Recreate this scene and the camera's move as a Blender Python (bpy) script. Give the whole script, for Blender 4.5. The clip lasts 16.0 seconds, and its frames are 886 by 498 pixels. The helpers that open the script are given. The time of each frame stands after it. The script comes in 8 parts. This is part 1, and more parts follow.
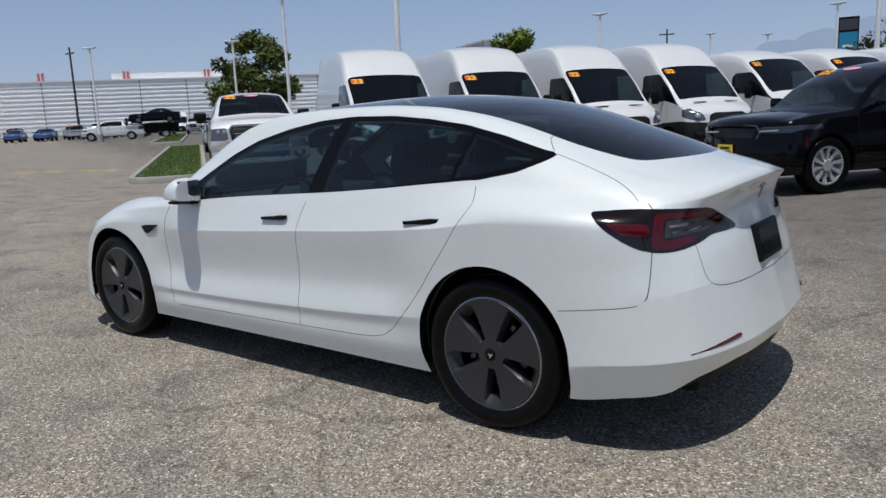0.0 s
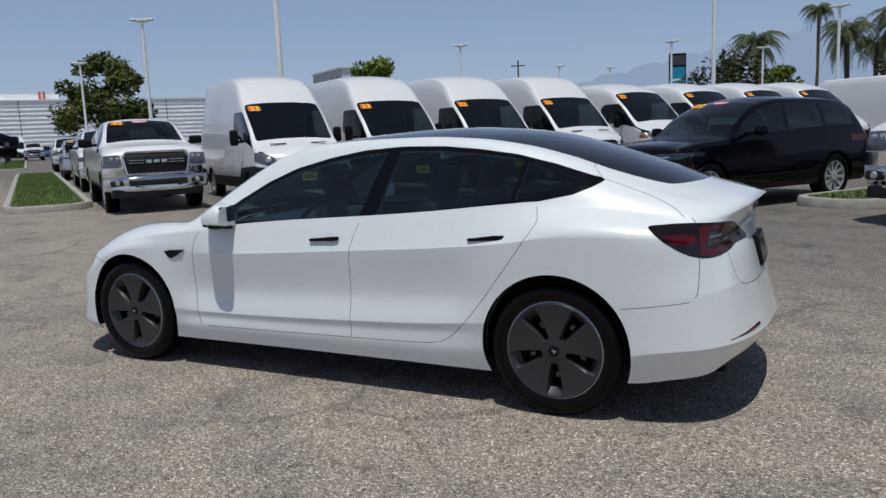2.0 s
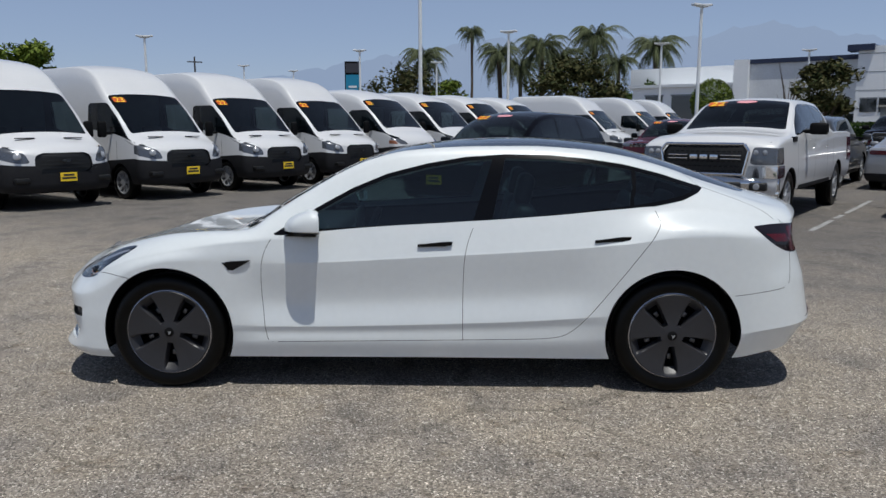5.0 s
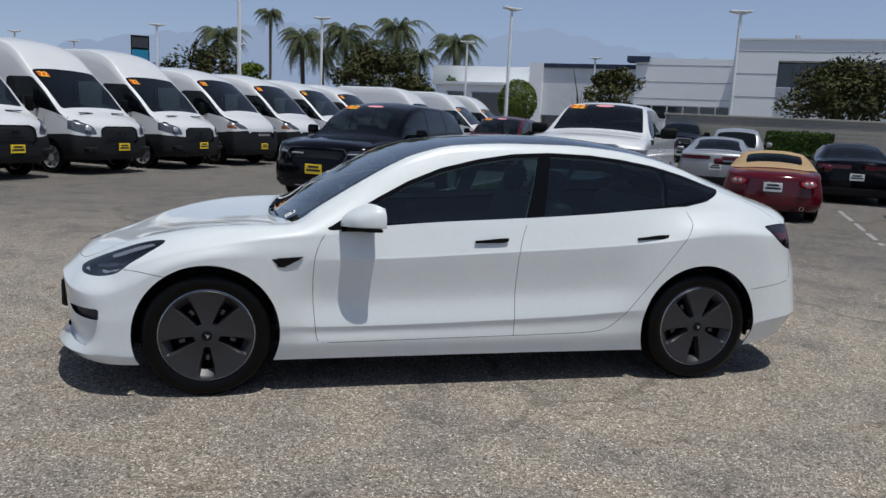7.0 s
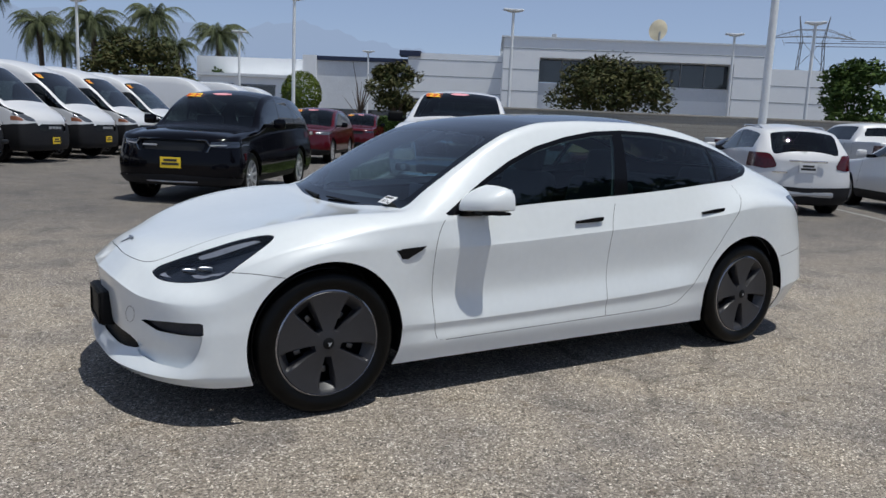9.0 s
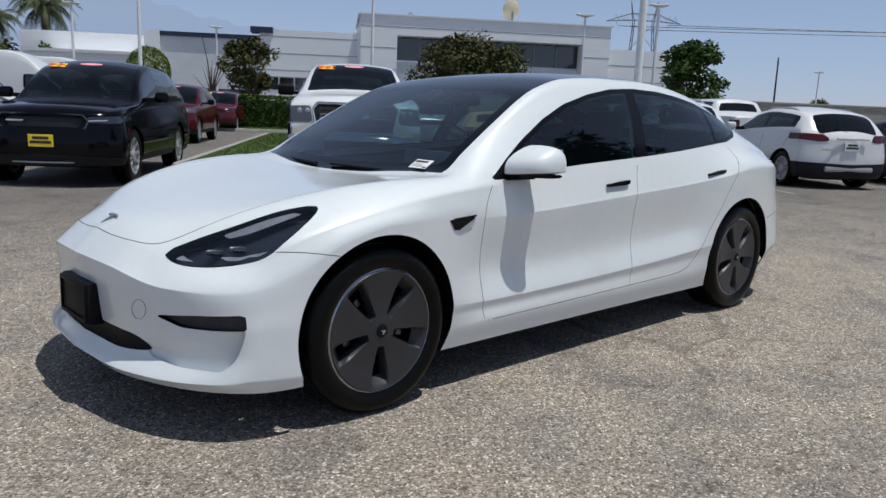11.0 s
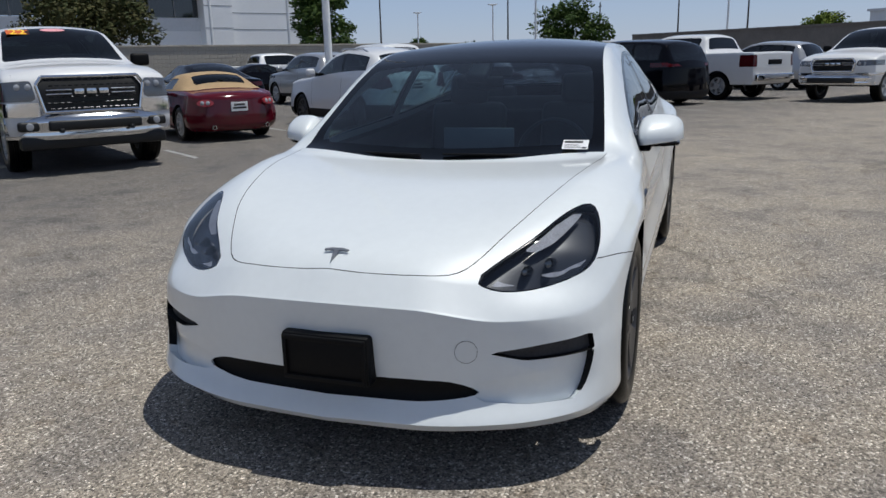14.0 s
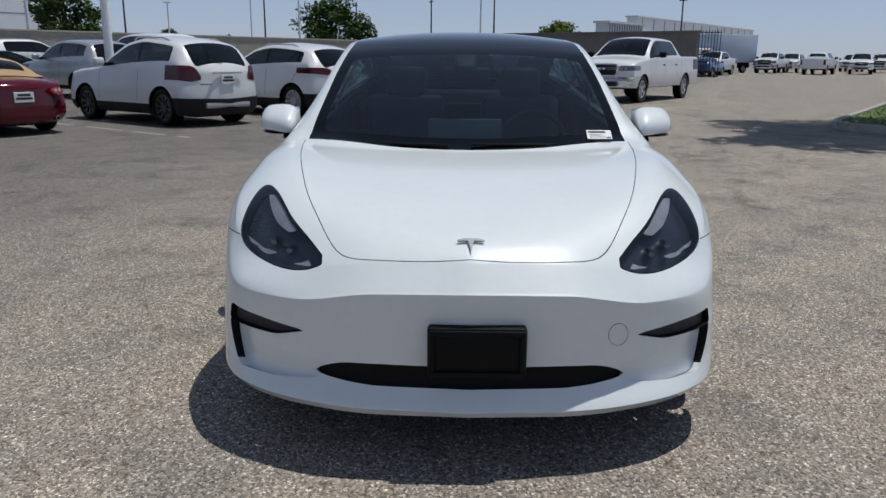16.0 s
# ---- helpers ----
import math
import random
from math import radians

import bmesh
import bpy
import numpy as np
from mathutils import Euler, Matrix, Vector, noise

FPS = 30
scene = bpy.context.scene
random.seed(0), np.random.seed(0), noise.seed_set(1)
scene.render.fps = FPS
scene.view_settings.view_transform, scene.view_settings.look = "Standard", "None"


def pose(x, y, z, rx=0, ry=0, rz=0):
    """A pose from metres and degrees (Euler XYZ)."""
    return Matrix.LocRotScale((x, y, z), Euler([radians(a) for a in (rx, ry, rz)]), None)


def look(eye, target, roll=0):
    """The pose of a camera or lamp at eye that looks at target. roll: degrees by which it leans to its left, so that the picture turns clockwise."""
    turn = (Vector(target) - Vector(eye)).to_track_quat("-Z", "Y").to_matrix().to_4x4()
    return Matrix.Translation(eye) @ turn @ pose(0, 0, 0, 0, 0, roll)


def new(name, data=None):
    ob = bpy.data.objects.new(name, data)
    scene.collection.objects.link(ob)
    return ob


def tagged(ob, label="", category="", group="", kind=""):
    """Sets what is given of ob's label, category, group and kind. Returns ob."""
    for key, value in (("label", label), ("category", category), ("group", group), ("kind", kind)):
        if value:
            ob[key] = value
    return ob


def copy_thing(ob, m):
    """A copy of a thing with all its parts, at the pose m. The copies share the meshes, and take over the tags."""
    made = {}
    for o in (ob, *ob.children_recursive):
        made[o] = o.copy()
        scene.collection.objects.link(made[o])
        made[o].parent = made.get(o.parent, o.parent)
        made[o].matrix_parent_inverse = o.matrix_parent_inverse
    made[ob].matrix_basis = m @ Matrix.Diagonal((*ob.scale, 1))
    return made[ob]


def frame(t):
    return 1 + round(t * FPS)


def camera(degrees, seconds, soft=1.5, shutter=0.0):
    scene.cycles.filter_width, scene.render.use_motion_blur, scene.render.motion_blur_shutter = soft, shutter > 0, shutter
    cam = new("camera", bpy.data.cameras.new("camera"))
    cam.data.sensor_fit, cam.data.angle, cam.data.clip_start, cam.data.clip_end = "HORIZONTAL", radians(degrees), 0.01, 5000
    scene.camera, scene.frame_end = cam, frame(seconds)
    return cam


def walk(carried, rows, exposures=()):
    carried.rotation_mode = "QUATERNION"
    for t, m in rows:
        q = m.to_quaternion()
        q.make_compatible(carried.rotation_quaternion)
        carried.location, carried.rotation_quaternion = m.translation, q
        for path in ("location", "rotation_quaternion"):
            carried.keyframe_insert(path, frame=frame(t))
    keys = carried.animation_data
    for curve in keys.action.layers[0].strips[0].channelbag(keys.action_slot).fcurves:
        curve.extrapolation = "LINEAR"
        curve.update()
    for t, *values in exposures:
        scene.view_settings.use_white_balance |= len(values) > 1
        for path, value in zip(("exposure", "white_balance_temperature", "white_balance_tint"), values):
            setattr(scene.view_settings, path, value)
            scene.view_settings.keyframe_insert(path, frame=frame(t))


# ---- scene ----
cam = camera(60.5, 16.0, soft=1.5)
PATH = [
    (0, (3.175, -3.418, 1.349), (1.968, -1.863, 0.993), -2.6),
    (0.5, (3.098, -3.545, 1.358), (1.96, -1.937, 1.013), -2.7),
    (1, (3.084, -3.836, 1.366), (2.013, -2.18, 1.034), -2.5),
    (1.5, (2.899, -4.077, 1.373), (1.906, -2.37, 1.055), -2.4),
    (2, (2.594, -4.331, 1.416), (1.702, -2.567, 1.111), -2.3),
    (2.5, (2.275, -4.657, 1.442), (1.512, -2.832, 1.149), -2.2),
    (3, (1.877, -4.841, 1.483), (1.26, -2.96, 1.195), -2.2),
    (3.5, (1.46, -5.037, 1.491), (0.992, -3.114, 1.202), -2.0),
    (4, (1.027, -5.085, 1.496), (0.701, -3.134, 1.198), -1.7),
    (6.5, (-0.769, -5.064, 1.502), (-0.438, -3.119, 1.171), 2.6),
    (7, (-1.189, -4.898, 1.5), (-0.712, -2.984, 1.168), 2.8),
    (7.5, (-1.65, -4.785, 1.483), (-1.027, -2.914, 1.148), 2.8),
    (8, (-2.049, -4.548, 1.458), (-1.28, -2.732, 1.125), 2.7),
    (8.5, (-2.43, -4.29, 1.424), (-1.519, -2.54, 1.098), 2.6),
    (9, (-2.76, -3.962, 1.323), (-1.719, -2.284, 1.004), 2.5),
    (11.5, (-3.338, -2.909, 1.171), (-1.93, -1.537, 0.803), 1.9),
    (12, (-3.548, -2.643, 1.211), (-2.064, -1.359, 0.827), 1.4),
    (12.5, (-3.741, -2.284, 1.233), (-2.169, -1.116, 0.828), 0.6),
    (13, (-3.994, -1.922, 1.263), (-2.325, -0.906, 0.836), -0.5),
    (13.5, (-4.229, -1.537, 1.29), (-2.47, -0.703, 0.835), -1.2),
    (14, (-4.282, -1.12, 1.306), (-2.447, -0.482, 0.828), -1.5),
    (14.5, (-4.351, -0.731, 1.299), (-2.463, -0.295, 0.802), -1.1),
    (15, (-4.305, -0.369, 1.292), (-2.386, -0.114, 0.789), -0.5),
    (15.5, (-4.29, -0.115, 1.289), (-2.356, 0.001, 0.792), 0.1),
    (16, (-4.45, 0.058, 1.279), (-2.511, 0.083, 0.79), 0.4),
]
walk(cam, [(t, look(eye, target, roll)) for t, eye, target, roll in PATH],
    ((0, 0.06, 6320, 7.5), (2.5, 0.0, 6320, 7.5), (6.5, 0.0, 6320, 7.5), (8.5, 0.12, 6320, 7.5), (12.5, 0.17, 6320, 7.5), (15, 0.03, 6320, 7.5), (16, 0.02, 6320, 7.5)))

# ---- light ----
world = bpy.data.worlds.new("world")
scene.world = world
world.use_nodes = True
sky = world.node_tree.nodes.new("ShaderNodeTexSky")
sky.sky_type, sky.sun_disc = "NISHITA", False
sky.sun_elevation, sky.sun_rotation = radians(75), radians(150)
sky.air_density, sky.dust_density, sky.ozone_density = 1.0, 0.25, 4.0
tint = world.node_tree.nodes.new("ShaderNodeMix")
tint.data_type, tint.blend_type = "RGBA", "MULTIPLY"
tint.inputs["Factor"].default_value = 1.0
tint.inputs["B"].default_value = (1.04, 1.0, 1.10, 1)
world.node_tree.links.new(sky.outputs[0], tint.inputs["A"])
haze = world.node_tree.nodes.new("ShaderNodeMix")
haze.data_type = "RGBA"
haze.inputs["Factor"].default_value = 0.55
haze.inputs["B"].default_value = (5.1, 6.25, 8.9, 1)
world.node_tree.links.new(tint.outputs["Result"], haze.inputs["A"])
world.node_tree.links.new(haze.outputs["Result"], world.node_tree.nodes["Background"].inputs[0])
# The sky deepens towards the zenith.
ways = world.node_tree.nodes.new("ShaderNodeTexCoord")
parts = world.node_tree.nodes.new("ShaderNodeSeparateXYZ")
deep = world.node_tree.nodes.new("ShaderNodeMapRange")
deep.inputs["To Min"].default_value, deep.inputs["To Max"].default_value = 0.072, 0.029
world.node_tree.links.new(ways.outputs["Generated"], parts.inputs[0])
world.node_tree.links.new(parts.outputs[2], deep.inputs["Value"])
world.node_tree.links.new(deep.outputs[0], world.node_tree.nodes["Background"].inputs[1])
sun = new("sun", bpy.data.lights.new("sun", "SUN"))
sun.data.energy, sun.data.angle, sun.data.color = 3.20, radians(0.5), (1.0, 0.965, 0.91)
sun.matrix_world = look((1.2, -2.45, 9.65), (0, 0, 0))

# ---- materials ----


def material(name, color, rough=0.5, metal=0.0, coat=0.0, vary=0.0, scale=8.0, bump=0.0, bump_scale=60.0, dirt=None, gloss=0.5):
    """A principled surface with two scales of variation in tone and a fine relief."""
    m = bpy.data.materials.new(name)
    m.use_nodes = True
    nt = m.node_tree
    b = nt.nodes["Principled BSDF"]
    b.inputs["Base Color"].default_value = (*color, 1)
    b.inputs["Roughness"].default_value = rough
    b.inputs["Specular IOR Level"].default_value = gloss
    b.inputs["Metallic"].default_value = metal
    b.inputs["Coat Weight"].default_value = coat
    b.inputs["Coat Roughness"].default_value = 0.04
    co = nt.nodes.new("ShaderNodeTexCoord")
    if vary:
        n1, n2 = nt.nodes.new("ShaderNodeTexNoise"), nt.nodes.new("ShaderNodeTexNoise")
        n1.inputs["Scale"].default_value, n2.inputs["Scale"].default_value = scale, scale * 9
        n1.inputs["Detail"].default_value = n2.inputs["Detail"].default_value = 5
        add = nt.nodes.new("ShaderNodeMath")
        add.operation = "ADD"
        ramp = nt.nodes.new("ShaderNodeMapRange")
        ramp.inputs["From Min"].default_value, ramp.inputs["From Max"].default_value = 0.7, 1.3
        mix = nt.nodes.new("ShaderNodeMix")
        mix.data_type = "RGBA"
        dark = dirt or [c * (1 - vary) for c in color]
        mix.inputs["A"].default_value = (*dark, 1)
        mix.inputs["B"].default_value = (*[min(1, c * (1 + 0.5 * vary)) for c in color], 1)
        for n in (n1, n2):
            nt.links.new(co.outputs["Object"], n.inputs["Vector"])
        nt.links.new(n1.outputs[0], add.inputs[0])
        nt.links.new(n2.outputs[0], add.inputs[1])
        nt.links.new(add.outputs[0], ramp.inputs["Value"])
        nt.links.new(ramp.outputs[0], mix.inputs["Factor"])
        nt.links.new(mix.outputs["Result"], b.inputs["Base Color"])
    if bump:
        n = nt.nodes.new("ShaderNodeTexNoise")
        n.inputs["Scale"].default_value, n.inputs["Detail"].default_value = bump_scale, 4
        bp = nt.nodes.new("ShaderNodeBump")
        bp.inputs["Strength"].default_value, bp.inputs["Distance"].default_value = bump, 0.01
        nt.links.new(co.outputs["Object"], n.inputs["Vector"])
        nt.links.new(n.outputs[0], bp.inputs["Height"])
        nt.links.new(bp.outputs[0], b.inputs["Normal"])
    return m


def glass_material(name, tint, gloss=1.0, base=0.06):
    """Thin tinted glass: light passes straight through, with a mirror gloss that grows at grazing angles."""
    m = bpy.data.materials.new(name)
    m.use_nodes = True
    nt = m.node_tree
    nt.nodes.remove(nt.nodes["Principled BSDF"])
    out = nt.nodes["Material Output"]
    tr, gl, lw, mix = (nt.nodes.new(k) for k in ("ShaderNodeBsdfTransparent", "ShaderNodeBsdfGlossy", "ShaderNodeLayerWeight", "ShaderNodeMixShader"))
    steep, fr = nt.nodes.new("ShaderNodeMath"), nt.nodes.new("ShaderNodeMath")
    steep.operation, fr.operation = "POWER", "MULTIPLY_ADD"
    steep.inputs[1].default_value, fr.inputs[1].default_value, fr.inputs[2].default_value = 5.0, 1 - base, base
    nt.links.new(lw.outputs["Facing"], steep.inputs[0])
    nt.links.new(steep.outputs[0], fr.inputs[0])
    tr.inputs[0].default_value = (*tint, 1)
    gl.inputs["Roughness"].default_value = 0.01
    gl.inputs[0].default_value = (gloss, gloss, gloss, 1)
    nt.links.new(fr.outputs[0], mix.inputs[0])
    nt.links.new(tr.outputs[0], mix.inputs[1])
    nt.links.new(gl.outputs[0], mix.inputs[2])
    nt.links.new(mix.outputs[0], out.inputs[0])
    return m


PEARL = material("pearl_white_paint", (0.735, 0.765, 0.77), 0.38, coat=1.0, vary=0.03, scale=3)
GAP = material("panel_gap_black", (0.012, 0.012, 0.012), 0.9)
TRIM = material("gloss_black_trim", (0.004, 0.004, 0.005), 0.12, gloss=0.18)
SATIN = material("satin_black_plastic", (0.006, 0.006, 0.0065), 0.55, vary=0.3, scale=12, bump=0.1, bump_scale=300, gloss=0.15)
VENT = material("grey_grained_plastic", (0.050, 0.048, 0.050), 0.55, vary=0.3, scale=12, bump=0.1, bump_scale=300, gloss=0.3)
RUBBER = material("tyre_rubber", (0.0035, 0.0035, 0.0035), 0.30, vary=0.4, scale=20, bump=0.06, bump_scale=180, gloss=0.14)
AERO = material("dark_grey_wheel_cover", (0.024, 0.024, 0.028), 0.42, vary=0.15, scale=20)
RIM_EDGE = material("dark_rim_edge", (0.30, 0.30, 0.32), 0.16, 0.9)
ALLOY = material("silver_alloy", (0.50, 0.51, 0.53), 0.32, 0.35, vary=0.1, scale=20)
CHROME = material("chrome", (0.75, 0.76, 0.78), 0.08, 1.0)
WINDOW = glass_material("tinted_window_glass", (0.27, 0.38, 0.40))
SCREEN_GLASS = glass_material("windscreen_glass", (0.60, 0.76, 0.82), base=0.10)
FRIT = glass_material("black_glass_border", (0.02, 0.022, 0.026))
ROOF_GLASS = glass_material("dark_roof_glass", (0.10, 0.12, 0.15))
LENS = glass_material("clear_lamp_lens", (0.92, 0.93, 0.95))
LAMP_GREY = material("pale_lamp_reflector", (0.20, 0.21, 0.245), 0.55, vary=0.35, scale=18)
LAMP_DARK = material("smoked_lamp_bowl", (0.018, 0.022, 0.032), 0.25)
LAMP_STRIP = material("frosted_light_strip", (0.30, 0.31, 0.35), 0.4, vary=0.4, scale=25)
TAIL_GREY = material("smoked_grey_lens", (0.045, 0.038, 0.042), 0.12, vary=0.6, scale=40)
TAIL_RED = material("red_lamp_plastic", (0.075, 0.003, 0.006), 0.12, vary=0.4, scale=20)
TAIL_DARK = material("smoked_lamp_plastic", (0.008, 0.004, 0.005), 0.08)
CABIN = material("black_interior_trim", (0.045, 0.047, 0.052), 0.6, vary=0.3, scale=10)
SEAT = material("black_seat_leather", (0.032, 0.033, 0.035), 0.5, vary=0.25, scale=14, bump=0.1, bump_scale=120)
DARK_GLASS = glass_material("dark_vehicle_glass", (0.26, 0.32, 0.33))
# Dark wheels' own tone; on the spoke tips, slot shade put into the colour.
DARK_ALLOY = material("shaded_alloy", (0.12, 0.12, 0.125), 0.35, 0.8)
LINER = material("pale_headliner_fabric", (0.42, 0.41, 0.38), 0.9, vary=0.1, scale=30)
PAPER = material("white_paper", (0.8, 0.8, 0.8), 0.7, vary=0.04, scale=40)
INK = material("black_ink", (0.03, 0.03, 0.03), 0.7)
SCREEN_BACK = material("grey_screen_back", (0.10, 0.105, 0.115), 0.4, vary=0.1, scale=20)
EMBLEM = material("satin_chrome_emblem", (0.30, 0.31, 0.33), 0.3, 0.7)
BADGE = material("dark_chrome_badge", (0.16, 0.17, 0.18), 0.2, 1.0)

# ---- building tools ----


def mesh_of(name, bm, mat, smooth=False, normals=True):
    me = bpy.data.meshes.new(name)
    if normals:
        bmesh.ops.recalc_face_normals(bm, faces=bm.faces)
    bm.to_mesh(me)
    bm.free()
    me.materials.append(mat)
    if smooth:
        for p in me.polygons:
            p.use_smooth = True
        if smooth != "all":
            me.set_sharp_from_angle(angle=radians(smooth if smooth is not True else 35))
    return me


def part(name, bm, mat, parent, label="", smooth=False):
    """One mesh object under a thing or under a part."""
    ob = new(name, mesh_of(name, bm, mat, smooth))
    ob.parent = parent
    if label:
        tagged(ob, label)
    return ob


def solo(name, bm, mat, label, category, m=None, group="", kind="", smooth=False):
    ob = new(name, mesh_of(name, bm, mat, smooth))
    if m is not None:
        ob.matrix_world = m
    return tagged(ob, label, category, group, kind)


def empty(name, label, category, m=None, group="", kind=""):
    ob = new(name)
    if m is not None:
        ob.matrix_world = m
    return tagged(ob, label, category, group, kind)


def add_box(bm, lo, hi, bevel=0.0, m=None, seg=2):
    t = bmesh.new()
    bmesh.ops.create_cube(t, size=1)
    for v in t.verts:
        v.co = Vector([lo[i] + (v.co[i] + 0.5) * (hi[i] - lo[i]) for i in range(3)])
    if bevel:
        bmesh.ops.bevel(t, geom=t.edges[:], offset=bevel, segments=seg, affect="EDGES", profile=0.5)
    join(bm, t, m)
    return bm


def join(bm, t, m=None):
    """Moves t into bm and frees t."""
    if m is not None:
        bmesh.ops.transform(t, matrix=m, verts=t.verts)
    made = {v: bm.verts.new(v.co) for v in t.verts}
    for f in t.faces:
        try:
            bm.faces.new([made[v] for v in f.verts])
        except ValueError:
            pass
    t.free()


def box(lo, hi, bevel=0.0, m=None, seg=2):
    return add_box(bmesh.new(), lo, hi, bevel, m, seg)


def add_lathe(bm, prof, n=32, m=None, closed=False, arc=2 * math.pi):
    """Turns a profile of (radius, height) about z."""
    t = bmesh.new()
    full = abs(arc - 2 * math.pi) < 1e-6
    cols = n if full else n + 1
    rings = [[t.verts.new((r * math.cos(arc * k / n), r * math.sin(arc * k / n), h)) for k in range(cols)] for r, h in prof]
    pairs = list(zip(rings, rings[1:])) + ([(rings[-1], rings[0])] if closed else [])
    for a, b in pairs:
        for k in range(n):
            j = (k + 1) % cols
            try:
                t.faces.new((a[k], a[j], b[j], b[k]))
            except ValueError:
                pass
    if not closed and full:
        for ring in (rings[0], rings[-1]):
            if (ring[0].co - ring[n // 2].co).length > 1e-5:
                t.faces.new(ring)
    bmesh.ops.remove_doubles(t, verts=t.verts, dist=1e-6)
    join(bm, t, m)
    return bm


def lathe(prof, n=32, m=None, closed=False, arc=2 * math.pi):
    return add_lathe(bmesh.new(), prof, n, m, closed, arc)


def add_tube(bm, pts, radii, n=8):
    """A tapered pipe through points."""
    pts = [Vector(p) for p in pts]
    radii = radii if isinstance(radii, (list, tuple)) else [radii] * len(pts)
    rings = []
    for i, p in enumerate(pts):
        d = (pts[min(i + 1, len(pts) - 1)] - pts[max(i - 1, 0)]).normalized()
        a = d.cross(Vector((0, 0, 1)) if abs(d.z) < 0.9 else Vector((1, 0, 0))).normalized()
        b = d.cross(a)
        rings.append([bm.verts.new(p + radii[i] * (math.cos(2 * math.pi * k / n) * a + math.sin(2 * math.pi * k / n) * b)) for k in range(n)])
    for r, s in zip(rings, rings[1:]):
        for k in range(n):
            bm.faces.new((r[k], r[(k + 1) % n], s[(k + 1) % n], s[k]))
    bm.faces.new(rings[0])
    bm.faces.new(rings[-1][::-1])
    return bm


def add_prism(bm, poly, h0, h1, m=None, bevel=0.0):
    """A flat outline in x, y, drawn out from height h0 to h1."""
    t = bmesh.new()
    lo, hi = [t.verts.new((x, y, h0)) for x, y in poly], [t.verts.new((x, y, h1)) for x, y in poly]
    t.faces.new(lo[::-1])
    t.faces.new(hi)
    for k in range(len(poly)):
        t.faces.new((lo[k], lo[(k + 1) % len(poly)], hi[(k + 1) % len(poly)], hi[k]))
    if bevel:
        bmesh.ops.bevel(t, geom=[e for e in t.edges if abs(e.verts[0].co.z - e.verts[1].co.z) < 1e-6], offset=bevel, segments=2, affect="EDGES")
    join(bm, t, m)
    return bm


def letters(name, text, size, mat, m, parent, label=""):
    """Flat raised writing in the built-in font, as a mesh."""
    cu = bpy.data.curves.new(name, "FONT")
    cu.body, cu.size, cu.extrude, cu.align_x, cu.align_y = text, size, 0.001, "CENTER", "CENTER"
    tmp = bpy.data.objects.new(name, cu)
    me = bpy.data.meshes.new_from_object(tmp)
    bpy.data.objects.remove(tmp)
    bpy.data.curves.remove(cu)
    me.materials.clear()
    me.materials.append(mat)
    ob = new(name, me)
    ob.parent = parent
    ob.matrix_basis = m
    if label:
        tagged(ob, label)
    return ob


def curve(points):
    """A smooth monotone curve through (x, value) pairs, for numbers or arrays."""
    xs, ys = np.array([p[0] for p in points], float), np.array([p[1] for p in points], float)
    h, d = np.diff(xs), np.diff(ys) / np.diff(xs)
    s = np.zeros(len(xs))
    s[0], s[-1] = d[0], d[-1]
    for i in range(1, len(xs) - 1):
        if d[i - 1] * d[i] > 0:
            w1, w2 = 2 * h[i] + h[i - 1], h[i] + 2 * h[i - 1]
            s[i] = (w1 + w2) / (w1 / d[i - 1] + w2 / d[i])

    def at(x):
        x = np.asarray(x, float).clip(xs[0], xs[-1])
        k = np.clip(np.searchsorted(xs, x) - 1, 0, len(h) - 1)
        t = (x - xs[k]) / h[k]
        return ys[k] * (1 + 2 * t) * (1 - t) ** 2 + s[k] * h[k] * t * (1 - t) ** 2 + ys[k + 1] * t * t * (3 - 2 * t) + s[k + 1] * h[k] * t * t * (t - 1)

    return at


def rail(points):
    """A line along a body: rows of place along it, x, y, z; smooth between."""
    fs = [curve([(q[0], q[i]) for q in points]) for i in (1, 2, 3)]
    return lambda p: np.stack([f(p) for f in fs], -1)


def inside(xy, poly):
    """Signed distance to an outline, negative within."""
    a = np.array(poly, float)
    b = np.roll(a, -1, 0)
    d = np.full(len(xy), 1e9)
    odd = np.zeros(len(xy), bool)
    for p, q in zip(a, b):
        e, w = q - p, xy - p
        t = ((w @ e) / max(e @ e, 1e-12)).clip(0, 1)
        d = np.minimum(d, np.hypot(*(w - t[:, None] * e).T))
        hit = (p[1] > xy[:, 1]) != (q[1] > xy[:, 1])
        with np.errstate(divide="ignore", invalid="ignore"):
            odd ^= hit & (xy[:, 0] < (q[0] - p[0]) * (xy[:, 1] - p[1]) / (q[1] - p[1] + 1e-15) + p[0])
    return np.where(odd, -d, d)


def from_line(xy, pts):
    """Distance to a bent line."""
    d = np.full(len(xy), 1e9)
    for p, q in zip(np.array(pts[:-1], float), np.array(pts[1:], float)):
        e, w = q - p, xy - p
        t = ((w @ e) / max(e @ e, 1e-12)).clip(0, 1)
        d = np.minimum(d, np.hypot(*(w - t[:, None] * e).T))
    return d


def rounded(points, steps=3):
    """A bent line with its corners cut softer."""
    pts = [np.array(p, float) for p in points]
    for _ in range(steps):
        out = [pts[0]]
        for a, b in zip(pts, pts[1:]):
            out += [a * 0.75 + b * 0.25, a * 0.25 + b * 0.75]
        pts = out + [pts[-1]]
    return pts


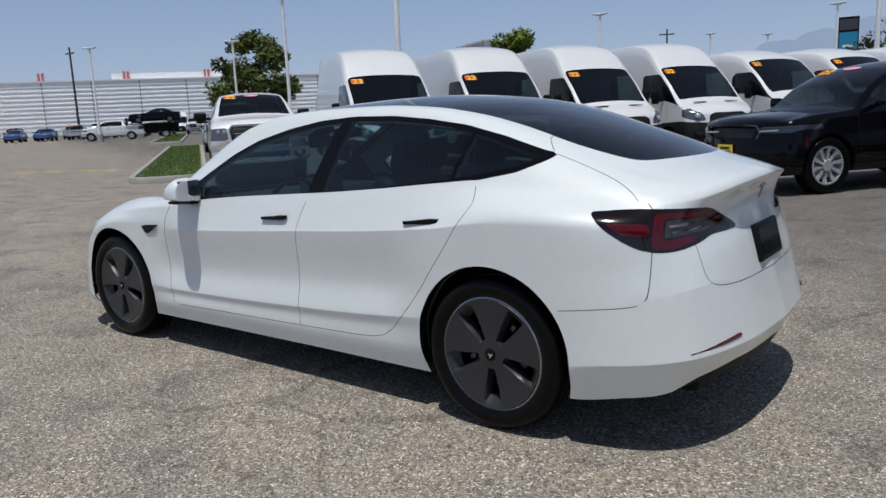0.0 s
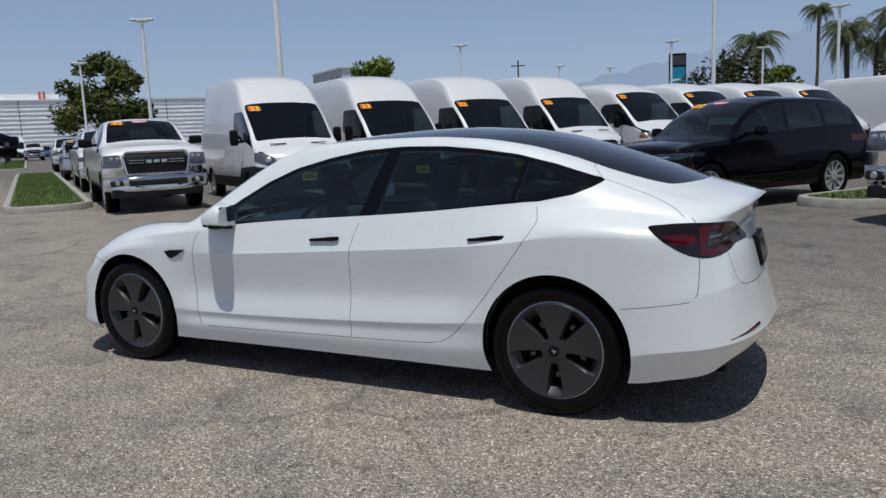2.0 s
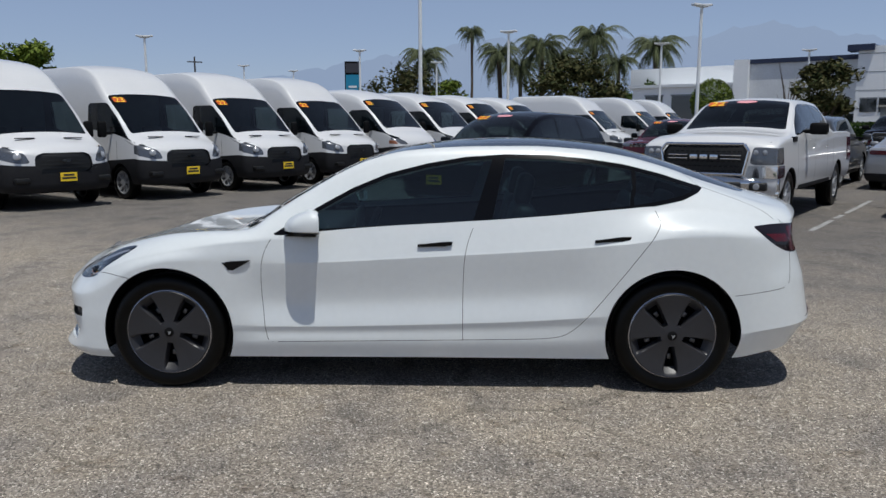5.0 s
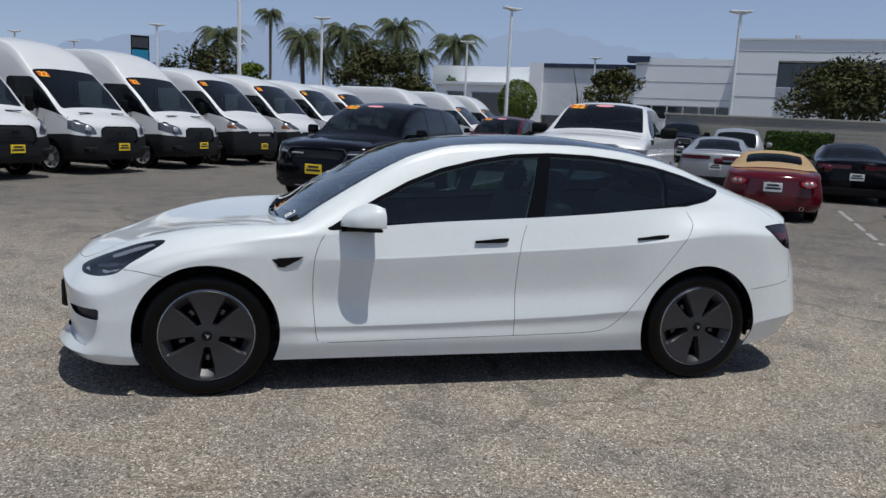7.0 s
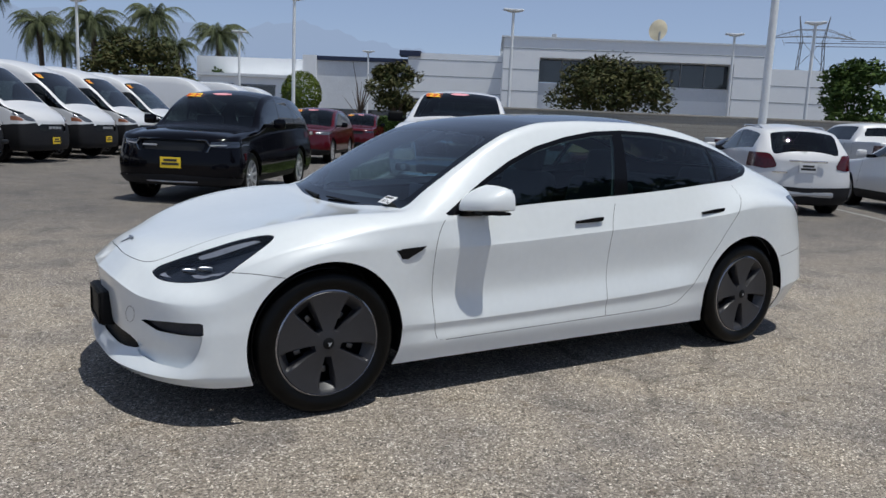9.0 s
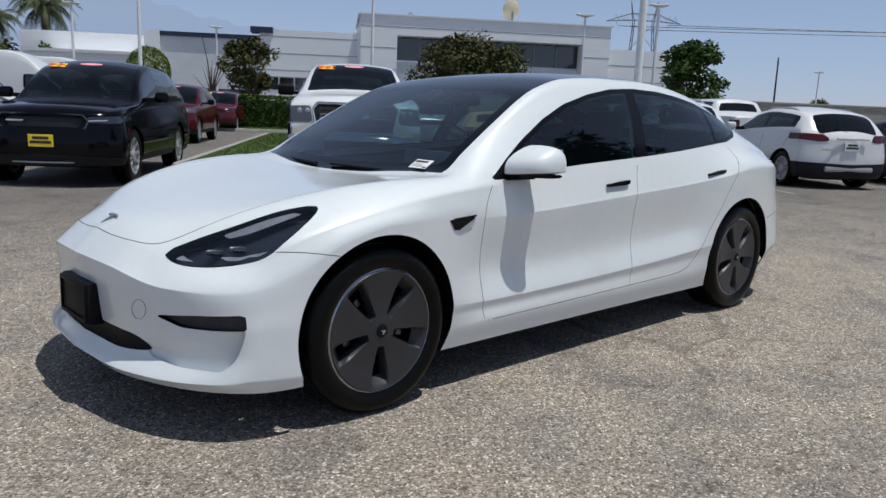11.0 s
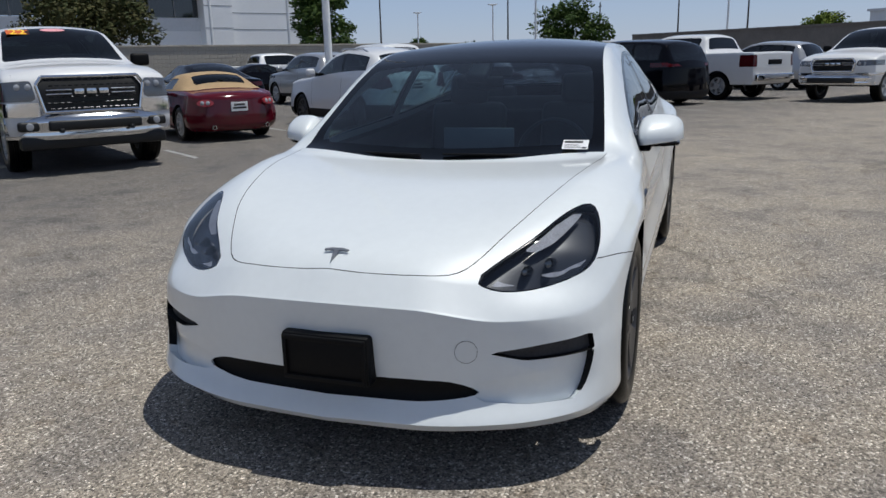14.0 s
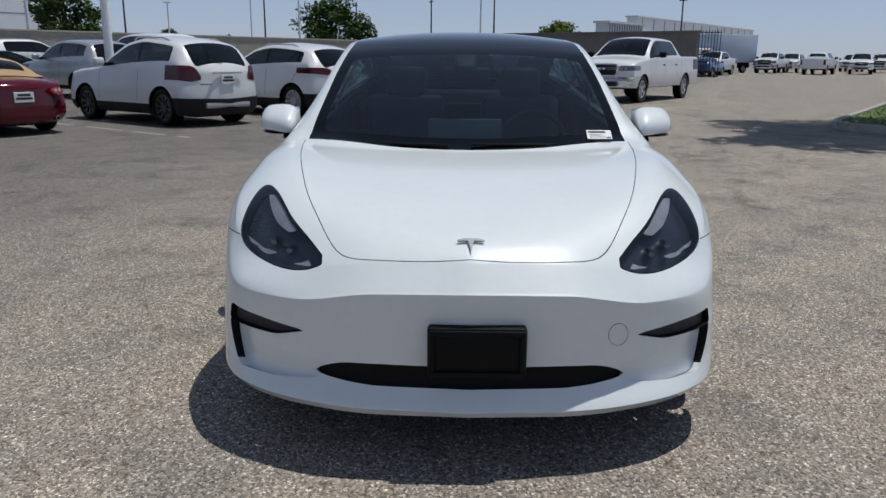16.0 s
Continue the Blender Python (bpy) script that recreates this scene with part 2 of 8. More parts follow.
class Shell:
    """Half of a body's skin as polygons that outlines cut into named pieces. A vertex row: x y z, place along, place across, normal."""

    def __init__(self):
        self.rows, self.polys, self.tags = [], [], []

    def grid(self, P, along, across, tag, flip=False):
        n, m = P.shape[:2]
        du, dv = np.gradient(P, axis=0), np.gradient(P, axis=1)
        N = np.cross(du, dv)
        N /= np.linalg.norm(N, axis=-1, keepdims=True) + 1e-12
        N = -N if flip else N
        base = len(self.rows)
        for i in range(n):
            for j in range(m):
                self.rows.append(np.r_[P[i, j], along[i, j], across[i, j], N[i, j]])
        for i in range(n - 1):
            for j in range(m - 1):
                q = [base + i * m + j, base + (i + 1) * m + j, base + (i + 1) * m + j + 1, base + i * m + j + 1]
                self.polys.append(q[::-1] if flip else q)
                self.tags.append(tag)

    def weld(self):
        """One vertex, with one normal, wherever two pieces meet."""
        seen, to, acc = {}, {}, {}
        for i, r in enumerate(self.rows):
            k = tuple(np.round(r[:3], 4))
            to[i] = seen.setdefault(k, i)
            acc[to[i]] = acc.get(to[i], 0) + r[5:8]
        for i, n in acc.items():
            if abs(self.rows[i][1]) < 1e-4:
                n[1] = 0
            self.rows[i][5:8] = n / (np.linalg.norm(n) + 1e-12)
        for k, q in enumerate(self.polys):
            q = [to[i] for i in q]
            self.polys[k] = [a for j, a in enumerate(q) if a != q[j - 1]]

    def cut(self, f, tag, among=None):
        """Where f(rows) < 0, polygons get the tag; those on the edge are split along it."""
        A = np.array(self.rows)
        val = f(A)
        val[np.abs(val) < 2e-5] = 2e-5
        val = list(val)
        new_at = {}

        def between(i, j):
            key = (min(i, j), max(i, j))
            if key not in new_at:
                a, b = self.rows[i], self.rows[j]
                t = val[i] / (val[i] - val[j])
                r = a + t * (b - a)
                r[5:8] /= np.linalg.norm(r[5:8]) + 1e-12
                new_at[key] = len(self.rows)
                self.rows.append(r)
                val.append(0.0)
            return new_at[key]

        polys, tags = [], []
        for q, g in zip(self.polys, self.tags):
            if (among and g not in among) or len(q) < 3:
                polys.append(q), tags.append(g)
                continue
            s = [val[i] < 0 for i in q]
            if not any(s):
                polys.append(q), tags.append(g)
            elif all(s):
                polys.append(q), tags.append(tag)
            else:
                ins, outs = [], []
                for k, i in enumerate(q):
                    j = q[(k + 1) % len(q)]
                    (ins if val[i] < 0 else outs).append(i)
                    if (val[i] < 0) != (val[j] < 0):
                        c = between(i, j)
                        ins.append(c), outs.append(c)
                if len(outs) > 2:
                    polys.append(outs), tags.append(g)
                if len(ins) > 2:
                    polys.append(ins), tags.append(tag)
        self.polys, self.tags = polys, tags

    def score(self, ax, line, among):
        """Splits the polygons that a bent line crosses, so that a narrow gap can be cut along it."""
        pts = np.array(line, float)

        def side(A):
            xy, best, sgn = A[:, ax], np.full(len(A), 1e9), np.ones(len(A))
            for p, q in zip(pts[:-1], pts[1:]):
                e, w = q - p, xy - p
                t = ((w @ e) / max(e @ e, 1e-12)).clip(0, 1)
                d = np.hypot(*(w - t[:, None] * e).T)
                c = e[0] * w[:, 1] - e[1] * w[:, 0]
                near = d < best
                best, sgn = np.where(near, d, best), np.where(near, np.sign(c), sgn)
            return best * sgn

        far = from_line(np.array(self.rows)[:, ax], line)
        old = self.tags
        self.tags = ["~" + g if g in among and min(far[i] for i in q) < 0.07 and max(far[i] for i in q) < 0.15 else g for q, g in zip(self.polys, old)]
        for g in among:
            self.cut(side, "~" + g, ("~" + g,))
        self.tags = [g.lstrip("~") for g in self.tags]

    def pieces(self, tag):
        """Connected pieces of a tag, as lists of polygons."""
        own = [q for q, g in zip(self.polys, self.tags) if g == tag]
        up = {}

        def root(i):
            while up.setdefault(i, i) != i:
                up[i] = up[up[i]]
                i = up[i]
            return i

        for q in own:
            for i in q[1:]:
                up[root(i)] = root(q[0])
        out = {}
        for q in own:
            out.setdefault(root(q[0]), []).append(q)
        return list(out.values())

    def middle(self, polys):
        return np.mean([self.rows[i][:3] for q in polys for i in q], 0)

    def mesh(self, name, polys, mat, sides, push=0.0):
        """A mesh of polygons; sides: +1, -1 for one half, 2 for both."""
        verts, norms, faces, at = [], [], [], {}
        for sgn in ((1, -1) if sides == 2 else (sides,)):
            for q in polys:
                idx = []
                for i in q:
                    r = self.rows[i]
                    key = (i, sgn if abs(r[1]) > 1e-4 else 0)
                    if key not in at:
                        at[key] = len(verts)
                        n = np.array([r[5], r[6] * sgn, r[7]])
                        verts.append(np.array([r[0], r[1] * sgn, r[2]]) - push * n)
                        norms.append(n)
                    idx.append(at[key])
                if len(set(idx)) > 2:
                    faces.append(idx if sgn > 0 else idx[::-1])
        me = bpy.data.meshes.new(name)
        me.from_pydata([tuple(v) for v in verts], [], faces)
        me.materials.append(mat)
        for p in me.polygons:
            p.use_smooth = True
        me.normals_split_custom_set_from_vertices([tuple(n) for n in norms])
        return me

    def sunk(self, name, polys, mat, parent, side, depth, walls):
        """A piece sunk behind the skin by depth(rows), and the walls (name, where, material) that close its rim."""
        A = np.array(self.rows)
        D = depth(A)
        flip = np.array([1, side, 1])
        low = (A[:, :3] - A[:, 5:8] * D[:, None]) * flip
        top = A[:, :3] * flip
        order = 1 if side > 0 else -1
        verts, faces, at_ = [], [], {}
        for q in polys:
            faces.append([at_.setdefault(i, len(at_)) for i in q][::order])
        verts = [tuple(low[i]) for i in at_]
        me = bpy.data.meshes.new(name)
        me.from_pydata(verts, [], faces)
        me.materials.append(mat)
        for p in me.polygons:
            p.use_smooth = True
        ob = new(name, me)
        ob.parent = parent
        edges = {}
        for q in polys:
            for a, b in zip(q, q[1:] + q[:1]):
                edges.setdefault((min(a, b), max(a, b)), []).append((a, b))
        for wall_name, where, wall_mat in walls:
            bm = bmesh.new()
            for ab in edges.values():
                if len(ab) == 1:
                    a, b = ab[0]
                    if max(D[a], D[b]) > 0.002 and where(A[a], A[b]):
                        bm.faces.new([bm.verts.new(p) for p in (top[a], top[b], low[b], low[a])])
            bmesh.ops.remove_doubles(bm, verts=bm.verts, dist=1e-5)
            part(wall_name, bm, wall_mat, parent, smooth=60)
        return ob

    def piece(self, name, polys, mat, parent, sides, push=0.0, label=""):
        ob = new(name, self.mesh(name, polys, mat, sides, push))
        ob.parent = parent
        if label:
            tagged(ob, label)
        return ob


def body_shell(r3, mids, steps, c6, r4, front, rear, p0, p1, rows, cols, ups, b4=0.62, bulge=0.018, creases=()):
    """Skin of a car: a side strip that runs from the nose's middle round to the tail's middle, and a top from nose to tail.
    r3: the line where they meet; mids: the strip's other lines, downwards, at the shares in steps; c6, r4: the top's middle line and its edge line."""
    sh = Shell()
    bs = np.linspace(0, 1, cols)
    ps = np.linspace(p0, p1, rows)
    per = np.r_[front + (p0 - front) * bs, ps[1:-1], p1 + (rear - p1) * bs]
    lines = np.stack([f(per) for f in (r3, *mids)], 0)
    cs = np.linspace(0, 1, ups)
    # A crease: two more lines close above and below one of the others hold the skin straight up to it.
    steps = list(steps)
    plain_steps, plain = list(steps), lines.copy()
    for c, hold in sorted(creases, key=lambda q: -q[0]):
        k = steps.index(c)
        sa, sb = c + (steps[k - 1] - c) * 0.07, c + (steps[k + 1] - c) * 0.07
        w = hold(per)[:, None]
        soft = np.array([[curve(list(zip(plain_steps, plain[:, i, q])))(np.array([sa, sb])) for q in range(3)] for i in range(len(per))])
        over = (lines[k] + (lines[k - 1] - lines[k]) * 0.07) * w + soft[:, :, 0] * (1 - w)
        under = (lines[k] + (lines[k + 1] - lines[k]) * 0.07) * w + soft[:, :, 1] * (1 - w)
        lines = np.concatenate([lines[:k], over[None], lines[k : k + 1], under[None], lines[k + 1 :]], 0)
        steps[k : k + 1] = [sa, c, sb]
        cs = cs[np.abs(cs - c) > 0.022]
        cs = np.sort(np.r_[cs, c + np.array([-0.016, -0.008, -0.003, 0, 0.003, 0.008, 0.016])])
    ups = len(cs)
    strip = np.zeros((len(per), ups, 3))
    for i in range(len(per)):
        for k in range(3):
            strip[i, :, k] = curve(list(zip(steps, lines[:, i, k])))(cs)
    top = np.zeros((rows, cols, 3))
    C, E, S = c6(ps), r4(ps), r3(ps)
    for j, b in enumerate(bs):
        if b <= b4:
            w = b / b4
            top[:, j, 0] = C[:, 0] + (E[:, 0] - C[:, 0]) * w**2
            top[:, j, 1] = E[:, 1] * w
            top[:, j, 2] = C[:, 2] + (E[:, 2] - C[:, 2]) * w**2.3
        else:
            w = (b - b4) / (1 - b4)
            top[:, j] = E + (S - E) * w
            out = np.stack([0 * ps, E[:, 2] - S[:, 2], S[:, 1] - E[:, 1]], -1)
            out /= np.linalg.norm(out, axis=1, keepdims=True) + 1e-9
            top[:, j] += out * (4 * w * (1 - w) * bulge)
    for edge, order in ((r3(front + (p0 - front) * bs), range(rows)), (r3(rear + (p1 - rear) * bs), range(rows - 1, -1, -1))):
        off = None
        for k, i in enumerate(order):
            if k == 0:
                off = edge - top[i]
            w = max(0.0, 1 - k / 6) ** 2
            top[i] += off * w
            if w == 0:
                break
    top[:, -1] = S
    sh.grid(strip, np.repeat(per[:, None], ups, 1), np.repeat(-cs[None], len(per), 0), "side", flip=False)
    sh.grid(top, np.repeat(ps[:, None], cols, 1), np.repeat(bs[None], rows, 0), "top", flip=False)
    # Normals point outward from the middle of the body.
    A = np.array(sh.rows)
    for lo, hi in ((0, len(per) * ups), (len(per) * ups, len(A))):
        out = A[lo:hi, :3] - np.array([0, 0, 0.5]) * 1.0
        if (A[lo:hi, 5:8] * out).sum() < 0:
            for i in range(lo, hi):
                sh.rows[i][5:8] *= -1
            for k, q in enumerate(sh.polys):
                if lo <= q[0] < hi:
                    sh.polys[k] = q[::-1]
    sh.weld()
    return sh

# ---- the white sedan ----
HERO_R3 = rail([(-2.8, -2.19, 0, 0.668), (-2.5, -2.165, 0.28, 0.66), (-2.25, -2.10, 0.50, 0.632), (-2.05, -1.99, 0.68, 0.622), (-1.95, -1.925, 0.752, 0.635),
    (-1.8, -1.80, 0.832, 0.70), (-1.6, -1.60, 0.872, 0.768), (-1.44, -1.44, 0.885, 0.80), (-1.2, -1.2, 0.885, 0.84), (-1.0, -1.0, 0.875, 0.862), (-0.8, -0.8, 0.862, 0.876),
    (-0.5, -0.5, 0.838, 0.893), (0.3, 0.3, 0.831, 0.937), (0.75, 0.75, 0.827, 0.972), (1.13, 1.13, 0.815, 1.013), (1.35, 1.35, 0.80, 1.034), (1.55, 1.55, 0.78, 1.036),
    (1.8, 1.8, 0.755, 1.012), (2.0, 2.0, 0.722, 0.985), (2.1, 2.095, 0.69, 0.975), (2.3, 2.19, 0.58, 0.984), (2.6, 2.29, 0.30, 1.02), (2.9, 2.325, 0, 1.04)])
HERO_A = rail([(-2.8, -2.270, 0, 0.585), (-2.5, -2.248, 0.30, 0.578), (-2.25, -2.165, 0.56, 0.535), (-2.05, -2.035, 0.755, 0.53), (-1.95, -1.95, 0.818, 0.54), (-1.8, -1.80, 0.875, 0.60),
    (-1.6, -1.6, 0.908, 0.70), (-1.4, -1.4, 0.917, 0.745), (-1.1, -1.1, 0.897, 0.75), (-0.85, -0.85, 0.882, 0.738), (0.3, 0.3, 0.878, 0.79), (0.85, 0.85, 0.883, 0.825),
    (1.2, 1.2, 0.902, 0.86), (1.44, 1.44, 0.918, 0.895), (1.7, 1.7, 0.905, 0.90), (1.9, 1.9, 0.865, 0.89), (2.1, 2.105, 0.76, 0.872), (2.3, 2.175, 0.62, 0.885), (2.6, 2.235, 0.30, 0.925), (2.9, 2.252, 0, 0.94)])
HERO_B = rail([(-2.8, -2.245, 0, 0.37), (-2.5, -2.228, 0.30, 0.37), (-2.25, -2.146, 0.58, 0.38), (-2.05, -2.02, 0.785, 0.40), (-1.95, -1.94, 0.843, 0.41), (-1.8, -1.8, 0.888, 0.42),
    (-1.44, -1.44, 0.918, 0.42), (-1.0, -1.0, 0.894, 0.380), (-0.84, -0.84, 0.886, 0.372), (0.45, 0.45, 0.889, 0.405), (0.93, 0.93, 0.896, 0.436), (1.44, 1.44, 0.922, 0.5),
    (1.8, 1.8, 0.903, 0.58), (2.0, 2.0, 0.86, 0.62), (2.1, 2.125, 0.80, 0.64), (2.3, 2.235, 0.66, 0.66), (2.6, 2.30, 0.32, 0.68), (2.9, 2.315, 0, 0.69)])
def between(f, g, w, dy, lip=0.0):
    """A line between two others, drawn in or out along the doors."""
    def at(p):
        a, b = f(p), g(p)
        q = a + (b - a) * w
        k = (np.clip((np.asarray(p) + 1.1) / 0.25, 0, 1) * np.clip((1.15 - np.asarray(p)) / 0.3, 0, 1))
        q[..., 1] += dy * k
        q[..., 0] += lip * np.clip((-1.95 - np.asarray(p)) / 0.2, 0, 1)
        return q
    return at


HERO_C = rail([(-2.8, -2.29, 0, 0.208), (-2.5, -2.272, 0.32, 0.212), (-2.25, -2.19, 0.60, 0.216), (-2.05, -2.04, 0.80, 0.222), (-1.95, -1.95, 0.853, 0.235), (-1.8, -1.8, 0.89, 0.235),
    (-1.0, -1.0, 0.884, 0.285), (0.45, 0.45, 0.882, 0.30), (0.95, 0.95, 0.886, 0.31), (1.44, 1.44, 0.905, 0.33), (1.8, 1.8, 0.905, 0.355), (2.0, 2.0, 0.878, 0.378),
    (2.1, 2.145, 0.820, 0.392), (2.3, 2.278, 0.675, 0.405), (2.6, 2.372, 0.34, 0.415), (2.9, 2.392, 0, 0.415)])
HERO_0 = rail([(-2.8, -2.265, 0, 0.182), (-2.5, -2.248, 0.30, 0.182), (-2.25, -2.165, 0.57, 0.181), (-2.05, -2.02, 0.77, 0.178), (-1.95, -1.92, 0.83, 0.175), (-1.8, -1.78, 0.865, 0.178),
    (-1.0, -1.0, 0.86, 0.185), (0.45, 0.45, 0.86, 0.19), (1.05, 1.05, 0.86, 0.188), (1.44, 1.44, 0.865, 0.19), (1.8, 1.8, 0.85, 0.20), (2.0, 2.0, 0.80, 0.225),
    (2.1, 2.11, 0.75, 0.24), (2.3, 2.21, 0.62, 0.265), (2.6, 2.30, 0.30, 0.27), (2.9, 2.325, 0, 0.27)])
HERO_TOP = rail([(-1.95, -2.19, 0, 0.668), (-1.88, -2.13, 0, 0.705), (-1.75, -1.95, 0, 0.757), (-1.6, -1.74, 0, 0.803), (-1.4, -1.48, 0, 0.848), (-1.25, -1.29, 0, 0.868), (-1.16, -1.19, 0, 0.877), (-1.10, -1.12, 0, 0.884),
    (-1.05, -1.06, 0, 0.917), (-0.85, -0.86, 0, 1.055), (-0.7, -0.70, 0, 1.145), (-0.5, -0.5, 0, 1.245), (-0.3, -0.3, 0, 1.328), (-0.1, -0.1, 0, 1.382), (0.1, 0.1, 0, 1.410), (0.3, 0.3, 0, 1.425), (0.5, 0.5, 0, 1.433), (0.66, 0.66, 0, 1.434),
    (0.9, 0.9, 0, 1.42), (1.14, 1.14, 0, 1.392), (1.37, 1.37, 0, 1.338), (1.6, 1.6, 0, 1.268), (1.82, 1.84, 0, 1.188), (2.0, 2.08, 0, 1.102), (2.05, 2.18, 0, 1.078), (2.1, 2.325, 0, 1.04)])
HERO_R4 = rail([(-1.95, -2.115, 0.42, 0.652), (-1.85, -2.0, 0.47, 0.715), (-1.7, -1.80, 0.575, 0.798), (-1.55, -1.60, 0.655, 0.852), (-1.4, -1.42, 0.70, 0.884), (-1.2, -1.2, 0.735, 0.903), (-1.03, -1.03, 0.745, 0.909), (-0.96, -0.96, 0.74, 0.929), (-0.88, -0.88, 0.728, 0.985),
    (-0.75, -0.75, 0.708, 1.067), (-0.6, -0.6, 0.684, 1.158), (-0.45, -0.45, 0.662, 1.242), (-0.3, -0.3, 0.643, 1.308), (-0.06, -0.06, 0.620, 1.364), (0.3, 0.3, 0.606, 1.382), (0.6, 0.6, 0.60, 1.383), (0.9, 0.9, 0.597, 1.367), (1.2, 1.2, 0.592, 1.32),
    (1.45, 1.45, 0.587, 1.25), (1.65, 1.65, 0.578, 1.175), (1.85, 1.85, 0.566, 1.11), (2.0, 2.02, 0.555, 1.058), (2.05, 2.12, 0.545, 1.035), (2.1, 2.225, 0.53, 0.993)])
AXLE, HUB = 1.4375, 0.335
X, Y, Z, ALONG, ACROSS = 0, 1, 2, 3, 4


WHEELS = {}


def wheel(radius, width, rim, design, cover, edge, parent, m):
    """A wheel about local y, outer face towards +y: a tyre, a rim, and its cover or spokes. Wheels that look alike share their meshes."""
    key = (radius, width, rim, design, cover.name, edge.name)
    w = empty("wheel", "", "")
    w.parent, w.matrix_basis = parent, m
    if key in WHEELS:
        made = {WHEELS[key]: w}
        for o in WHEELS[key].children_recursive:
            made[o] = tagged(new(o.name.split(".")[0], o.data), o.get("label", ""))
            made[o].parent = made[o.parent]
        return w
    WHEELS[key] = w
    turn = pose(0, 0, 0, -90, 0, 0)
    k = rim / radius
    prof = [(rim, -0.46 * width), (rim + 0.01, -0.5 * width), (0.5 * (rim + radius), -0.53 * width), (radius - 0.02, -0.49 * width), (radius - 0.004, -0.40 * width)]
    for g in (-0.22, 0.0, 0.22):
        prof += [(radius, (g - 0.045) * width), (radius - 0.008, (g - 0.035) * width), (radius - 0.008, (g + 0.035) * width), (radius, (g + 0.045) * width)]
    prof += [(radius - 0.004, 0.40 * width), (radius - 0.02, 0.49 * width), (0.5 * (rim + radius), 0.53 * width), (rim + 0.012, 0.5 * width), (rim, 0.46 * width)]
    part("tyre", lathe(prof, 48, turn, closed=True), RUBBER, w, smooth=40)
    part("rim", lathe([(rim, -0.44 * width), (rim + 0.004, 0.455 * width), (rim - 0.006, 0.475 * width), (rim - 0.014, 0.45 * width), (rim - 0.02, 0.3 * width), (rim - 0.025, -0.4 * width)], 48, turn, closed=True), edge, w, smooth=40)
    if design == "aero":
        bm = bmesh.new()
        n, rs = 160, (0.0, 0.028, 0.034, 0.052, 0.064, 0.072, 0.078, 0.095, 0.115, 0.135, 0.155, 0.175, 0.190, 0.205, 0.218, 0.226, 0.236, 0.241)

        def deep(r, a):
            x = (a * 5 / (2 * math.pi)) % 1.0
            off = abs(x - 0.5) * 2 * math.pi / 5 * r
            half = 0.016 + 0.028 * max(0, (r - 0.07)) / 0.15
            into = 1 if 0.068 < r < 0.228 else 0
            slot = min(1.0, max(0.0, (half - off) / 0.008)) * into
            floor = 0.045 * min(1.0, max(0.0, (0.230 - r) / 0.045))
            dish = 0.010 * math.sin(min(1, r / 0.241) * math.pi)
            return 0.004 - dish - floor * slot - (0.006 if r > 0.238 else 0)

        rings = [[bm.verts.new((r * math.cos(2 * math.pi * i / n), r * math.sin(2 * math.pi * i / n), 0.47 * width + deep(r, 2 * math.pi * i / n))) for i in range(n)] for r in rs[1:]]
        for a, b in zip(rings, rings[1:]):
            for i in range(n):
                q = (a[i], a[(i + 1) % n], b[(i + 1) % n], b[i])
                if max(v.co.z for v in q) > 0.47 * width - 0.040:
                    bm.faces.new(q)
        bm.faces.new(rings[0])
        bmesh.ops.delete(bm, geom=[v for v in bm.verts if not v.link_faces], context="VERTS")
        bmesh.ops.transform(bm, matrix=turn, verts=bm.verts)
        part("cover", bm, cover, w, "dark grey five-bladed wheel cover", smooth=28)
        for i in range(5):
            bm = bmesh.new()
            a = 2 * math.pi * (i + 0.5) / 5
            add_box(bm, (0.120, -0.010, 0.47 * width - 0.062), (0.150, 0.012, 0.47 * width - 0.054), 0.003, turn @ pose(0, 0, 0, 0, 0, math.degrees(a)))
            part("spoke_tip", bm, DARK_ALLOY, w, smooth=30)
        bm = lathe([(0.0, 0.47 * width + 0.006), (0.02, 0.47 * width + 0.006), (0.027, 0.47 * width + 0.002), (0.028, 0.47 * width - 0.006)], 24, turn)
        cap = part("centre_cap", bm, SATIN, w, smooth=30)
        bm = bmesh.new()
        add_prism(bm, [(-0.011, 0.010), (0.011, 0.010), (0.010, 0.006), (0.003, 0.005), (0, -0.012), (-0.003, 0.005), (-0.010, 0.006)], 0.47 * width + 0.006, 0.47 * width + 0.0075, turn)
        part("emblem", bm, ALLOY, cap)
    else:
        bm = bmesh.new()
        count = design
        back = 0.30 * width
        n = count * 10
        radii = [0.012, 0.045, 0.075] + [0.075 + (rim - 0.095) * q for q in (0.12, 0.4, 0.7, 1.0)] + [rim - 0.008]
        rings = [[bm.verts.new((r * math.cos(2 * math.pi * i / n), r * math.sin(2 * math.pi * i / n), 0.47 * width - (0.018 if 0.08 < r < rim - 0.03 else 0.0))) for i in range(n)] for r in radii]
        bm.faces.new(rings[0])
        for j, (a, b) in enumerate(zip(rings, rings[1:])):
            for i in range(n):
                if j in (0, 1, 6) or i % 10 < (5 if j < 4 else 4):
                    bm.faces.new((a[i], a[(i + 1) % n], b[(i + 1) % n], b[i]))
        bmesh.ops.recalc_face_normals(bm, faces=bm.faces)
        more = bmesh.ops.extrude_face_region(bm, geom=bm.faces[:])
        bmesh.ops.translate(bm, vec=(0, 0, -0.03), verts=[v for v in more["geom"] if isinstance(v, bmesh.types.BMVert)])
        bmesh.ops.transform(bm, matrix=turn, verts=bm.verts)
        part("wheel_disc", bm, cover, w, smooth=30)
